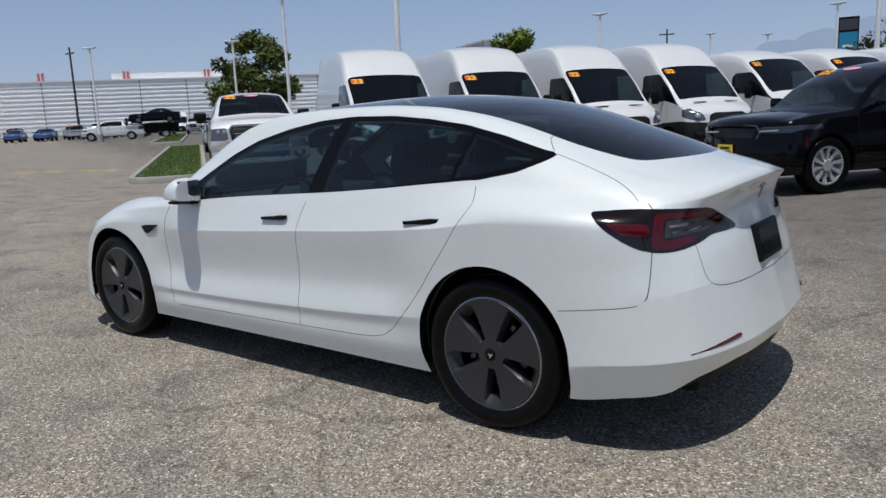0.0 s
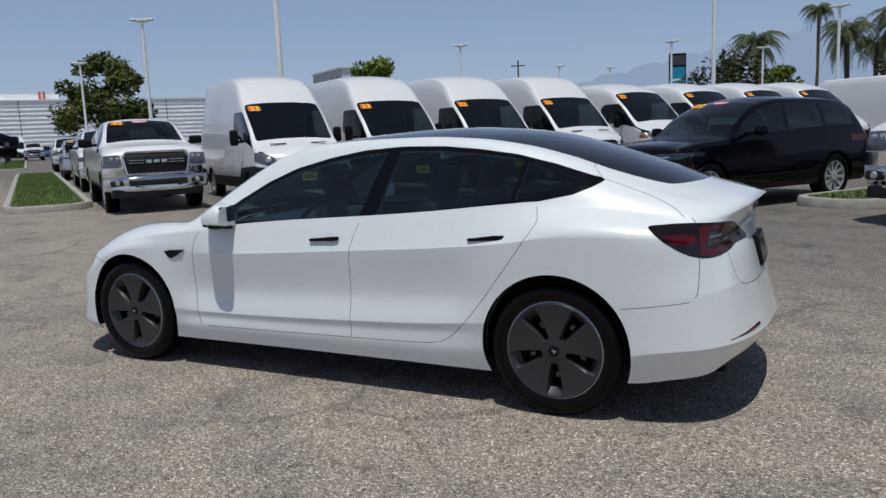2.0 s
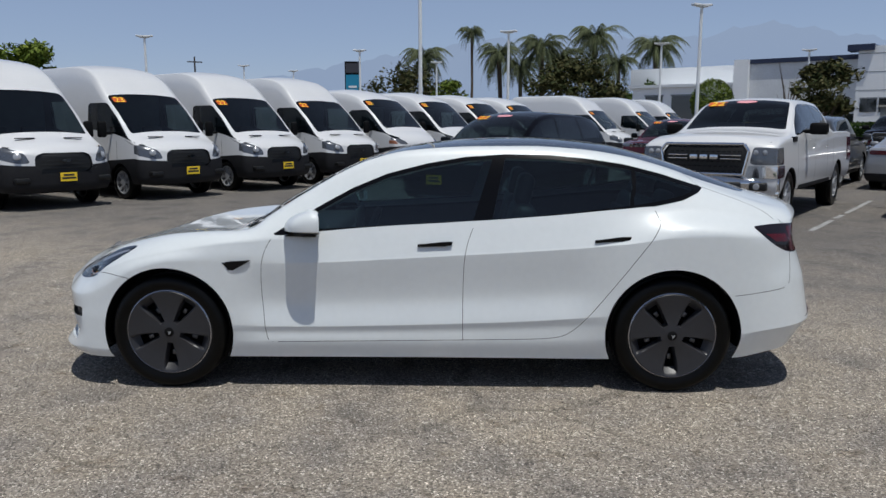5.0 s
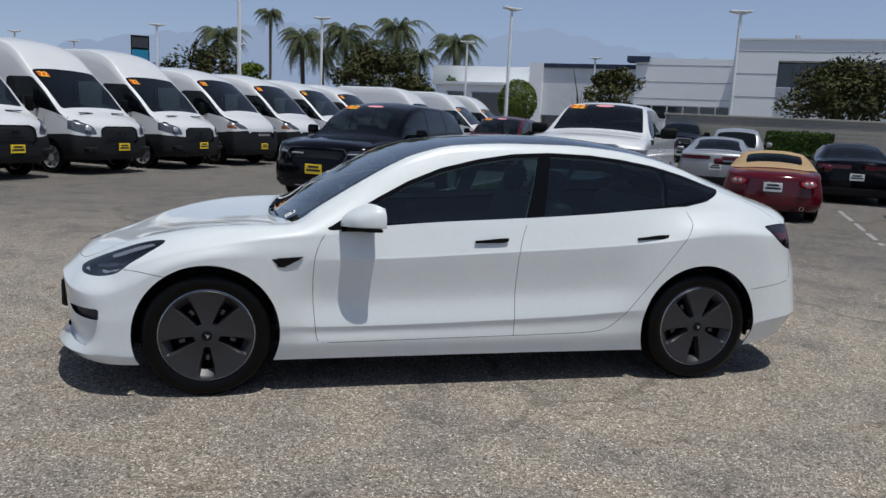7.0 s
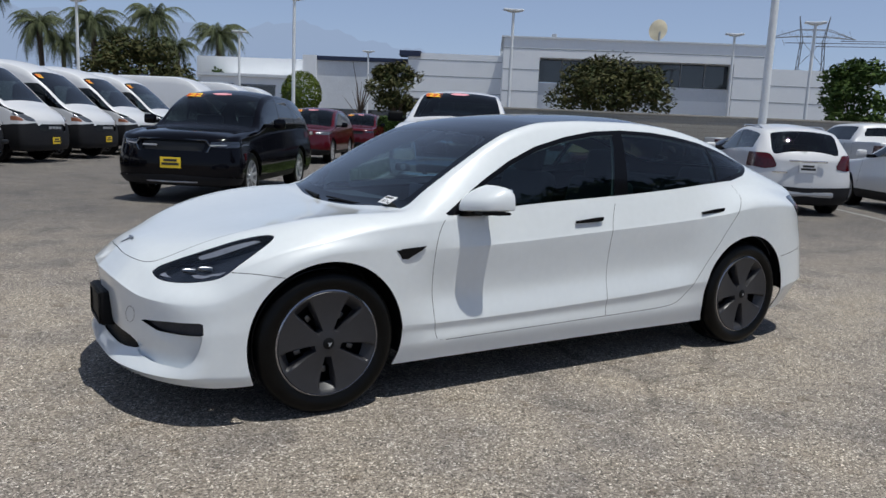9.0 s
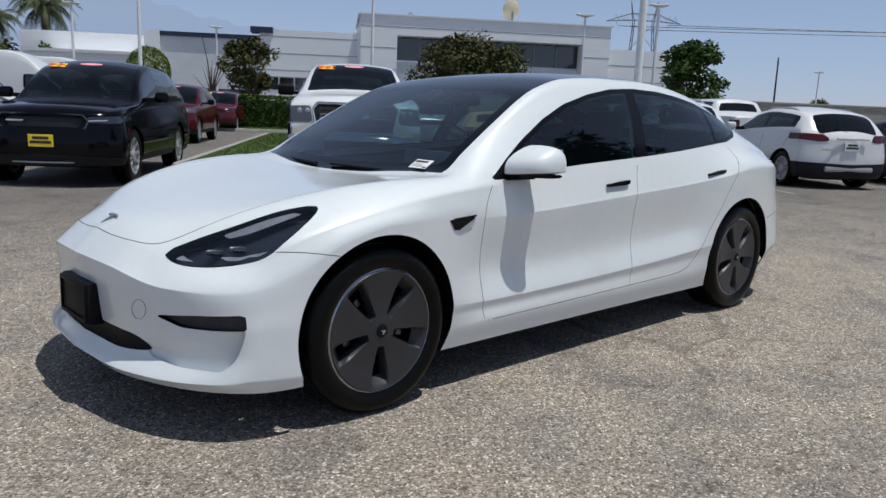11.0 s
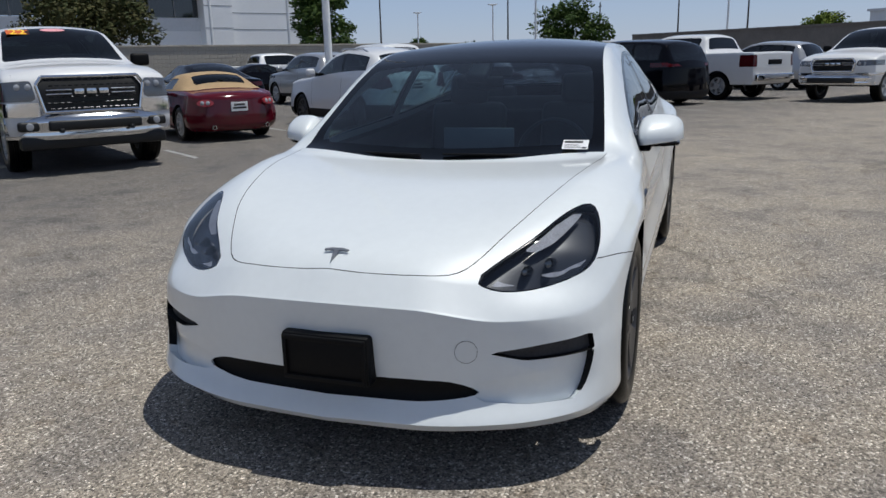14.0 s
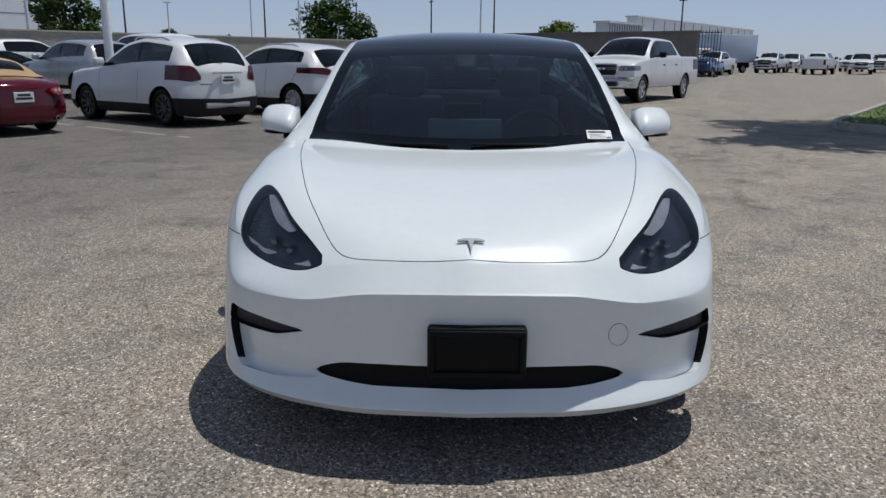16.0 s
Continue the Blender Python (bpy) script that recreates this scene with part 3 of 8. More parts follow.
        part("brake_disc", lathe([(0.05, 0.05 * width), (rim * 0.72, 0.05 * width), (rim * 0.72, 0.12 * width), (0.05, 0.12 * width)], 24, turn, closed=True), ALLOY, w, smooth=30)
    part("wheel_back", lathe([(0, -0.1 * width), (rim - 0.012, -0.1 * width), (rim - 0.012, -0.08 * width), (0, -0.08 * width)], 24, turn), SATIN, w)
    return w


def seat(parent, x, y, wide, rear=False):
    s = empty("seat", "black leather car seat", "")
    s.parent, s.matrix_basis = parent, pose(x, y, 0)
    part("cushion", box((-0.30, -wide / 2, 0.34), (0.22, wide / 2, 0.52), 0.06, pose(0, 0, 0, 0, -6, 0), 3), SEAT, s, smooth=40)
    part("backrest", box((-0.07, -wide / 2, 0.0), (0.08, wide / 2, 0.62), 0.055, pose(0.20, 0, 0.44, 0, 14, 0), 3), SEAT, s, smooth=40)
    if not rear:
        part("headrest", box((-0.05, -0.13, 0.60), (0.05, 0.13, 0.80), 0.045, pose(0.19, 0, 0.44, 0, 13, 0), 3), SEAT, s, smooth=40)
    else:
        for k in (-0.38, 0.38):
            part("headrest", box((-0.045, k - 0.12, 0.58), (0.05, k + 0.12, 0.70), 0.04, pose(0.20, 0, 0.44, 0, 14, 0), 3), SEAT, s, smooth=40)
    return s


def build_sedan():
    car = empty("sedan", "white four-door electric sedan with black glass roof parked on asphalt", "car")
    sh = body_shell(HERO_R3, (HERO_A, between(HERO_A, HERO_B, 0.6, -0.022), HERO_B, between(HERO_B, HERO_C, 0.45, -0.006, 0.03), HERO_C, HERO_0), (0, 0.26, 0.48, 0.62, 0.72, 0.84, 1), HERO_TOP, HERO_R4, -2.8, 2.9, -1.95, 2.1, 150, 33, 48, creases=((0.26, lambda p: np.interp(p, (-2.3, -2.05, -1.0, -0.55, 1.15, 1.5), (1, 0, 0, 1, 1, 0))), (0.84, lambda p: np.interp(p, (-2.1, -1.95, 1.8, 1.95), (1, 0, 0, 1))), (0.62, lambda p: np.interp(p, (-1.1, -0.8, 0.95, 1.15, 2.05, 2.25), (0, 1, 1, 0, 0, 1)))))
    xz, xy, yz, pz = [X, Z], [X, Y], [Y, Z], [ALONG, Z]
    edge4 = curve([(-1.0, 0.718), (-0.9, 0.704), (-0.6, 0.660), (-0.3, 0.614), (0, 0.588), (0.3, 0.568), (0.9, 0.555), (1.3, 0.540), (1.6, 0.525), (1.9, 0.49), (2.2, 0.43)])

    def roof(A):
        side, back = A[:, Y] - edge4(A[:, X]), A[:, X] - (2.040 - 0.50 * A[:, Y] ** 2)
        return np.maximum(rounder(side, back, 0.06), -1.118 + 0.23 * A[:, Y] ** 2 - A[:, X])

    def rounder(a, b, k):
        """The larger of two distances, with a rounded corner between them."""
        return 0.5 * (a + b + np.sqrt((a - b) ** 2 + k * k))

    def clear(A):
        """The clear part of the windscreen inside its black border."""
        side = A[:, Y] - edge4(A[:, X]) + 0.048
        ends = np.maximum(-1.042 + 0.20 * A[:, Y] ** 2 - A[:, X], A[:, X] + 0.385 + 0.06 * A[:, Y] ** 2)
        return rounder(side, ends, 0.03)

    DLO = [(-0.86, 0.889), (-0.72, 0.900), (-0.57, 0.906), (0.3, 0.952), (0.75, 0.987), (1.13, 1.03), (1.315, 1.054), (1.5, 1.088), (1.6, 1.128), (1.645, 1.158), (1.58, 1.172), (1.38, 1.236), (1.18, 1.286), (0.97, 1.318),
        (0.76, 1.338), (0.50, 1.343), (0.27, 1.329), (0.05, 1.293), (-0.18, 1.236), (-0.37, 1.160), (-0.55, 1.064), (-0.70, 0.976), (-0.80, 0.915)]
    up = ("top",)
    sh.cut(roof, "roof_glass", up)
    sh.cut(clear, "screen", ("roof_glass",))
    sh.cut(lambda A: np.where(A[:, ACROSS] < 0.5, 1.0, inside(A[:, xz], DLO)), "trim", up)
    sh.cut(lambda A: inside(A[:, xz], DLO) + 0.023, "glass", ("trim",))
    sh.cut(lambda A: inside(A[:, xz], [(0.285, 0.9), (0.45, 1.4), (0.515, 1.4), (0.40, 0.9)]), "trim", ("glass",))
    sh.cut(lambda A: from_line(A[:, xz], [(1.195, 0.98), (1.245, 1.32)]) - 0.014, "trim", ("glass",))
    sh.cut(lambda A: inside(A[:, xz], [(-0.9, 0.87), (-0.55, 0.87), (-0.60, 1.02), (-0.9, 1.02)]), "trim", ("glass",))
    # lamps
    HL = rounded([(0.745, 0.818), (0.715, 0.813), (0.672, 0.793), (0.605, 0.738), (0.545, 0.703), (0.50, 0.672), (0.458, 0.642), (0.50, 0.620), (0.56, 0.606), (0.65, 0.606), (0.728, 0.620), (0.796, 0.648), (0.812, 0.705), (0.800, 0.765), (0.775, 0.806), (0.745, 0.818)], 2)
    sh.cut(lambda A: np.where(A[:, X] > -1.5, 1.0, inside(A[:, yz], HL[:-1])), "headlamp", ("top", "side"))
    WEDGE = [(0.738, 0.806), (0.712, 0.802), (0.672, 0.780), (0.615, 0.733), (0.575, 0.708), (0.62, 0.706), (0.675, 0.730), (0.715, 0.768), (0.737, 0.795)]
    STRIP = [(0.475, 0.643), (0.53, 0.627), (0.62, 0.625), (0.71, 0.638), (0.783, 0.664), (0.785, 0.676), (0.71, 0.652), (0.62, 0.642), (0.55, 0.648), (0.51, 0.655)]
    sh.cut(lambda A: np.where(A[:, X] > -1.5, 1.0, inside(A[:, yz], HL[:-1]) + 0.005), "bowl", ("headlamp",))
    for poly, tag, among in ((WEDGE, "wedge", "bowl"), (STRIP, "strip", "bowl")):
        sh.cut(lambda A: np.where(A[:, X] > -1.5, 1.0, inside(A[:, yz], poly)), tag, (among,))
    TL = rounded([(1.87, 0.951), (2.0, 0.958), (2.12, 0.955), (2.30, 0.950), (2.44, 0.940), (2.53, 0.898), (2.63, 0.842), (2.56, 0.836), (2.43, 0.838), (2.37, 0.816), (2.2, 0.797), (2.06, 0.803), (1.975, 0.853), (1.87, 0.951)], 1)
    sh.cut(lambda A: inside(A[:, pz], TL[:-1]), "taillamp", ("side", "top"))
    sh.cut(lambda A: inside(A[:, pz], [(1.935, 0.910), (2.07, 0.906), (2.074, 0.860), (1.99, 0.868)]), "tail_red", ("taillamp",))
    sh.cut(lambda A: inside(A[:, pz], [(2.085, 0.942), (2.42, 0.930), (2.51, 0.886), (2.49, 0.880), (2.40, 0.914), (2.135, 0.920), (2.14, 0.842), (2.335, 0.846), (2.335, 0.826), (2.2, 0.806), (2.085, 0.812)]), "tail_red", ("taillamp",))
    sh.cut(lambda A: inside(A[:, pz], [(2.15, 0.914), (2.40, 0.908), (2.49, 0.874), (2.40, 0.858), (2.15, 0.850)]), "tail_grey", ("taillamp",))
    sh.cut(lambda A: np.minimum(from_line(A[:, pz], [(2.16, 0.893), (2.30, 0.893)]) - 0.006, from_line(A[:, pz], [(2.20, 0.868), (2.42, 0.872)]) - 0.005), "tail_bar", ("tail_grey",))
    # openings
    for ax, rad in ((-AXLE, 0.374), (AXLE, 0.378)):
        sh.cut(lambda A: np.where(A[:, ACROSS] > 0, 1.0, np.hypot(A[:, X] - ax, A[:, Z] - HUB - 0.005) - rad), "arch", ("side",))
    sh.cut(lambda A: np.where(A[:, X] > -1.5, 1.0, inside(A[:, yz], [(-0.2, 0.338), (0.30, 0.343), (0.40, 0.340), (0.465, 0.322), (0.502, 0.300), (0.47, 0.288), (0.39, 0.278), (0.3, 0.271), (-0.2, 0.266)])), "grille", ("side",))
    BAR = [(-2.30, 0.432), (-2.14, 0.452), (-1.985, 0.463), (-1.992, 0.408), (-2.10, 0.404), (-2.20, 0.402)]
    sh.score(pz, BAR + BAR[:1], ("side",))
    sh.cut(lambda A: inside(A[:, pz], BAR), "fog", ("side",))
    # The hollow under the bar, open towards the grille, with an air slit in its outer wall.
    EDGE = [(-1.994, 0.408), (-2.004, 0.372), (-2.022, 0.33), (-2.046, 0.292), (-2.080, 0.262)]
    CREASE = [(-2.30, 0.430), (-2.17, 0.358), (-2.26, 0.348), (-2.36, 0.338)]
    HOLLOW = [(-2.20, 0.4022), (-2.10, 0.4042)] + EDGE + [(-2.20, 0.262), (-2.345, 0.275), (-2.345, 0.334)] + CREASE[2::-1]
    sh.score(pz, HOLLOW + HOLLOW[:1], ("side",))
    sh.cut(lambda A: inside(A[:, pz], HOLLOW), "hollow", ("side",))
    skin_rows = np.array([r for r in sh.rows if r[ACROSS] <= 0])

    def on_skin(p, z):
        """A point of the side's skin at a place along it and a height."""
        d = np.hypot(skin_rows[:, ALONG] - p, skin_rows[:, Z] - z)
        k = np.argsort(d)[:6]
        w = 1 / (d[k] + 1e-4)
        return (skin_rows[k, :3] * w[:, None]).sum(0) / w.sum()

    ks = np.arange(13)
    MARK = np.array([on_skin(2.22 + 0.26 * k / 12, 0.424 + 0.028 * k / 12) for k in ks])
    MARK = np.column_stack([np.polyval(np.polyfit(ks, MARK[:, j], 2), ks) for j in range(3)]) - (0.002, 0.001, 0)
    sh.cut(lambda A: np.where(A[:, X] < 1.6, 1.0, inside(A[:, pz], [(2.12, 0.1), (2.12, 0.232), (2.3, 0.30), (2.5, 0.335), (3.0, 0.335), (3.0, 0.1)])), "skirt", ("side",))
    # panel gaps
    w = 0.0015
    gaps = [
        ("side", xz, rounded([(-0.80, 0.92), (-0.884, 0.80), (-0.898, 0.60), (-0.884, 0.42), (-0.868, 0.283), (-0.82, 0.281)], 2)),
        ("side", xz, rounded([(-0.82, 0.281), (0.45, 0.303), (0.74, 0.310), (0.86, 0.335), (0.99, 0.47), (1.13, 0.649), (1.357, 0.955), (1.35, 0.99), (1.325, 1.06)], 2)),
        ("side", xz, rounded([(0.325, 0.97), (0.265, 0.82), (0.254, 0.6), (0.254, 0.302)], 2)),
        ("side", pz, rounded([(1.765, 0.570), (1.95, 0.590), (2.042, 0.602), (2.072, 0.625), (2.081, 0.70), (2.086, 0.81)], 2)),
        ("side", pz, rounded([(2.33, 0.82), (2.345, 0.70), (2.38, 0.655), (2.5, 0.635), (2.9, 0.635)], 2)),
        ("side", xz, rounded([(-1.92, 0.668), (-1.83, 0.673), (-1.74, 0.668), (-1.64, 0.650)], 1)),
        ("top", xy, rounded([(-2.182, -0.2), (-2.182, 0.0), (-2.180, 0.15), (-2.158, 0.31), (-2.115, 0.405), (-2.05, 0.455), (-1.93, 0.515), (-1.77, 0.585), (-1.42, 0.672), (-1.12, 0.720), (-1.0, 0.728)], 2)),
        ("top", xy, rounded([(1.62, 0.632), (1.75, 0.640), (1.9, 0.664), (2.0, 0.700), (2.06, 0.75), (2.08, 0.78)], 2)),
        ("side", pz, [(2.030, 0.998), (2.052, 0.978), (2.074, 0.953)]),
        ("top", xy, [(1.62, 0.632), (1.56, 0.565), (1.555, 0.52)]),
    ]
    for where, ax, line in gaps:
        sh.score(ax, line, (where,))
        sh.cut(lambda A, ax=ax, line=line: from_line(A[:, ax], line) - w, "gap", (where,))
    # pieces
    for tag in ("side", "top"):
        for q in sh.pieces(tag):
            c = sh.middle(q)
            if len(q) < 4:
                continue
            if tag == "top":
                mid_line = min(sh.rows[i][Y] for p in q for i in p) < 0.01
                name = ("hood" if c[0] < -1 else "boot_lid") if mid_line else ("fender" if c[0] < -1.2 else "roof_rail")
                if mid_line:
                    sh.piece(name, q, PEARL, car, 2)
                    continue
            else:
                mid_line = min(sh.rows[i][Y] for p in q for i in p) < 0.01
                name = "bumper" if mid_line or abs(c[0]) > 2 else "front_door" if -0.8 < c[0] < 0.25 and c[2] > 0.3 else "rear_door" if 0.3 < c[0] < 1.1 and c[2] > 0.35 else "fender" if c[0] < -1 else "sill" if c[0] < 1.0 else "rear_quarter"
                if mid_line:
                    sh.piece(name, q, PEARL, car, 2)
                    continue
            for s in (1, -1):
                sh.piece(name, q, PEARL, car, s)
    gather = lambda tag: [q for q, g in zip(sh.polys, sh.tags) if g == tag]
    skin = [q for q, g in zip(sh.polys, sh.tags) if g in ("gap", "side", "top")]
    sh.piece("inner_shell", skin, GAP, car, 2, 0.006)
    glass = gather("roof_glass")
    screen = sh.piece("windscreen", gather("screen"), SCREEN_GLASS, car, 2, label="clear windscreen with dark surround")
    sh.piece("black_border", [q for q in glass if sh.middle([q])[0] < 0.06], FRIT, screen, 2)
    sh.piece("glass_roof", [q for q in glass if sh.middle([q])[0] >= 0.06], ROOF_GLASS, car, 2, label="dark tinted glass roof and rear window")
    for s in (1, -1):
        for q in sh.pieces("glass"):
            sh.piece("side_window", q, WINDOW, car, s)
        for q in sh.pieces("trim"):
            sh.piece("window_trim", q, TRIM, car, s, -0.001)
        whole = gather("headlamp") + gather("bowl") + gather("wedge") + gather("strip")
        hl = sh.piece("headlamp", whole, LENS, car, s, -0.001, "smoked headlamp under a clear lens")
        sh.piece("lamp_border", gather("headlamp"), TRIM, hl, s, 0.003)
        sh.piece("lamp_housing", whole, LAMP_DARK, hl, s, 0.045)
        sh.piece("reflector", gather("wedge"), LAMP_GREY, hl, s, 0.014)
        for q in sh.pieces("strip"):
            sh.piece("light_strip", q, LAMP_STRIP, hl, s, 0.010, "frosted daytime light strip")
        for cx, cy, cz, r in ((-1.985, 0.60, 0.648, 0.016), (-1.93, 0.665, 0.664, 0.017)):
            bm = bmesh.new()
            add_lathe(bm, [(0, 0.03), (r * 0.6, 0.026), (r, 0.0), (r * 1.15, -0.03)], 16, pose(cx, cy * s, cz, 0, -80, 0))
            part("projector", bm, BADGE, hl, smooth=40)
        tl = sh.piece("taillamp", gather("taillamp"), TAIL_DARK, car, s, -0.001, "red and black rear lamp")
        for q in sh.pieces("tail_red"):
            sh.piece("red_lens", q, TAIL_RED, tl, s, -0.002)
        sh.piece("clear_lens", gather("tail_grey"), TAIL_GREY, tl, s, -0.001)
        for q in sh.pieces("tail_bar"):
            sh.piece("lamp_bar", q, LAMP_GREY, tl, s, 0.001, "pale grey bar in the clear lens")
        for q in sh.pieces("fog"):
            sh.sunk("bumper_vent", q, VENT, car, s, lambda A: np.full(len(A), 0.022), [("vent_edge", lambda a, b: True, SATIN)])
        sink = lambda A: 0.030 * np.clip(from_line(A[:, pz], CREASE) / 0.11, 0, 1) ** 1.3
        slit = lambda a, b: max(a[ALONG], b[ALONG]) > -2.075 and min(a[Z], b[Z]) > 0.264 and max(a[Z], b[Z]) < 0.4085 and min(from_line(np.array([a[pz], b[pz]]), EDGE)) < 0.002
        sh.sunk("bumper_hollow", gather("hollow"), PEARL, car, s, sink, [("bumper_slit", slit, SATIN), ("bumper_ledge", lambda a, b: not slit(a, b), PEARL)])
        part("reflector", add_tube(bmesh.new(), [(x, s * y, z) for x, y, z in MARK], [0.003 + 0.006 * k / 12 for k in range(13)], 8), TAIL_RED, car, "dark red bumper reflector", smooth=40)
    sh.piece("lower_grille", gather("grille"), SATIN, car, 2, 0.014, "black lower air intake")
    sh.piece("rear_skirt", gather("skirt"), SATIN, car, 2, 0.004)
    # inside lining, floor and wheel wells
    lining = [q for q in gather("side") + gather("gap") if -0.95 < sh.middle([q])[0] < 1.75 and sh.middle([q])[2] > 0.28]
    sh.piece("door_lining", lining, CABIN, car, 2, 0.06)
    sh.piece("pillar_lining", [q for q in gather("trim") + gather("top") if -0.75 < sh.middle([q])[0] < 1.7 and sh.middle([q])[1] > 0.45], LINER, car, 2, 0.022)
    part("floor_pan", box((-1.0, -0.84, 0.19), (1.02, 0.84, 0.30), 0.02), SATIN, car)
    part("intake_back", box((-2.11, -0.60, 0.20), (-1.92, 0.60, 0.42), 0.01), SATIN, car)
    # Added out of sight under the nose: keeps light from leaking past the lamps.
    rim_line = [HERO_0(p) for p in np.linspace(-2.78, -1.93, 24)]
    pan = [(x + 0.02, y * 0.975) for x, y, z in rim_line] + [(x + 0.02, -y * 0.975) for x, y, z in rim_line[::-1]]
    part("front_pan", add_prism(bmesh.new(), pan, 0.186, 0.20), SATIN, car)
    part("front_tray", box((-2.15, -0.52, 0.185), (-1.0, 0.52, 0.45), 0.02), SATIN, car)
    part("rear_tray", box((1.02, -0.55, 0.20), (2.2, 0.55, 0.55), 0.02), SATIN, car)
    part("parcel_shelf", box((1.35, -0.66, 0.80), (2.05, 0.66, 0.95), 0.02), CABIN, car)
    part("bulkhead", box((-1.1, -0.70, 0.30), (-0.98, 0.70, 0.84), 0.02), CABIN, car)
    for s in (1, -1):
        for ax, rad in ((-AXLE, 0.380), (AXLE, 0.384)):
            bm = bmesh.new()
            rows = []
            for k in range(49):
                a = radians(-12 + 204 * k / 48)
                x, z = ax + rad * math.cos(a), HUB + 0.005 + rad * math.sin(a)
                edge = min(float(f(x)[1]) for f in ((HERO_A, HERO_B, HERO_C) if z > 0.36 else (HERO_B, HERO_C, HERO_0))) - 0.014
                rows.append([bm.verts.new((ax + (rad + d) * math.cos(a), s * y, HUB + 0.005 + (rad + d) * math.sin(a))) for y, d in ((edge, 0), (0.59, 0), (0.59, 0.012), (edge, 0.012))])
            for p, q in zip(rows, rows[1:]):
                for k in range(4):
                    bm.faces.new((p[k], p[(k + 1) % 4], q[(k + 1) % 4], q[k]))
            part("wheel_well", bm, SATIN, car, smooth=30)
            part("well_back", box((ax - rad, s * 0.60 - 0.01, 0.25), (ax + rad, s * 0.60 + 0.01, HUB + rad), 0), SATIN, car)
    # wheels
    for ax in (-AXLE, AXLE):
        for s in (1, -1):
            spin = {(-1, -1): 54, (-1, 1): 12, (1, -1): 54, (1, 1): 33}[(int(math.copysign(1, ax)), s)]
            wheel(HUB, 0.225, 0.247, "aero", AERO, RIM_EDGE, car, pose(ax, s * 0.782, HUB) @ pose(0, 0, 0, 0, 0, 0 if s > 0 else 180) @ pose(0, 0, 0, 0, spin, 0))
    # handles, side cameras, mirrors
    for s in (1, -1):
        for x0, z0, x1, z1 in ((0.0, 0.843, 0.197, 0.853), (0.99, 0.872, 1.19, 0.886)):
            yy = 0.868 if x0 < 0.5 else 0.882
            bm = bmesh.new()
            add_prism(bm, [(x0, z0 - 0.008), (x1 - 0.045, z1 - 0.014), (x1 - 0.005, z1 - 0.008), (x1, z1 + 0.012), (x1 - 0.055, z1 + 0.010), (x1 - 0.075, z1 + 0.004), (x0, z0 + 0.006)], -0.008, 0.008, pose(0, s * yy, 0, 90, 0, 0), 0.003)
            part("door_handle", bm, TRIM, car, "slim black flush handle", smooth=30)
        bm = bmesh.new()
        add_prism(bm, [(-1.118, 0.748), (-0.948, 0.757), (-0.973, 0.740), (-1.048, 0.700), (-1.078, 0.702)], -0.010, 0.012, pose(0, s * 0.888, 0, 90, 0, 0), 0.004)
        part("side_camera", bm, TRIM, car, "black side camera and repeater", smooth=30)
        mir = empty("door_mirror", "white door mirror on a black foot", "")
        mir.parent, mir.matrix_basis = car, pose(-0.600, s * 0.925, 0.930)
        bm = bmesh.new()
        bmesh.ops.create_uvsphere(bm, u_segments=36, v_segments=24, radius=1)
        f = lambda a, e: math.copysign(abs(a) ** e, a)
        for v in bm.verts:
            x, y, z = f(v.co.x, 0.9), f(v.co.y, 0.5), f(v.co.z, 0.62)
            o = y * s
            lean = (1 - 0.22 * (0.5 + 0.5 * o) ** 2) * (1 - 0.34 * max(0, -x))
            v.co = Vector(((0.130 * x if x < 0 else 0.090 * min(x, 0.60)) * (1 - 0.18 * o) + 0.030 * o, 0.102 * y, (0.124 * z if z > 0 else 0.014 * z) * lean + 0.010 * o))
        part("cap", bm, PEARL, mir, smooth="all")
        part("mirror_glass", box((0.048, -0.082, 0.008), (0.053, 0.082, 0.104), 0.004, pose(0, 0, 0, 0, 0, -11 * s)), CHROME, mir, smooth=30)
        bm = bmesh.new()
        add_prism(bm, [(-0.105, -0.06), (-0.06, -0.082), (0.03, -0.085), (0.055, -0.02), (0.055, 0.085), (-0.02, 0.085), (-0.08, 0.03)] if s > 0 else [(-0.105, 0.06), (-0.06, 0.082), (0.03, 0.085), (0.055, 0.02), (0.055, -0.085), (-0.02, -0.085), (-0.08, -0.03)], -0.022, -0.008, None, 0.004)
        add_prism(bm, [(-0.15, -0.036), (0.02, -0.036), (0.0, -0.008), (-0.10, -0.008)], -0.05, 0.05, pose(0, -s * 0.085, 0, 90, 0, 0), 0.004)
        part("foot", bm, TRIM, mir, smooth=30)
    # plates and emblems
    plate = part("plate_bracket", box((-2.288, -0.172, 0.322), (-2.22, 0.132, 0.487), 0.012), SATIN, car, "empty black front plate bracket", smooth=30)
    bm = box((-2.296, -0.165, 0.330), (-2.286, 0.125, 0.347), 0.004)
    add_box(bm, (-2.296, -0.165, 0.462), (-2.286, 0.125, 0.48), 0.004)
    add_box(bm, (-2.296, -0.165, 0.345), (-2.286, -0.150, 0.464), 0.004)
    add_box(bm, (-2.296, 0.110, 0.345), (-2.286, 0.125, 0.464), 0.004)
    part("rim_frame", bm, SATIN, plate, smooth=30)
    rp = part("rear_plate", box((-0.012, -0.16, -0.08), (0.012, 0.16, 0.08), 0.008, pose(2.300, 0, 0.748, 0, -13, 0)), SATIN, car, "black dealer plate on the boot lid", smooth=30)
    part("plate_panel", box((0.012, -0.145, -0.062), (0.015, 0.145, 0.062), 0.001, pose(2.300, 0, 0.748, 0, -13, 0)), TRIM, rp)
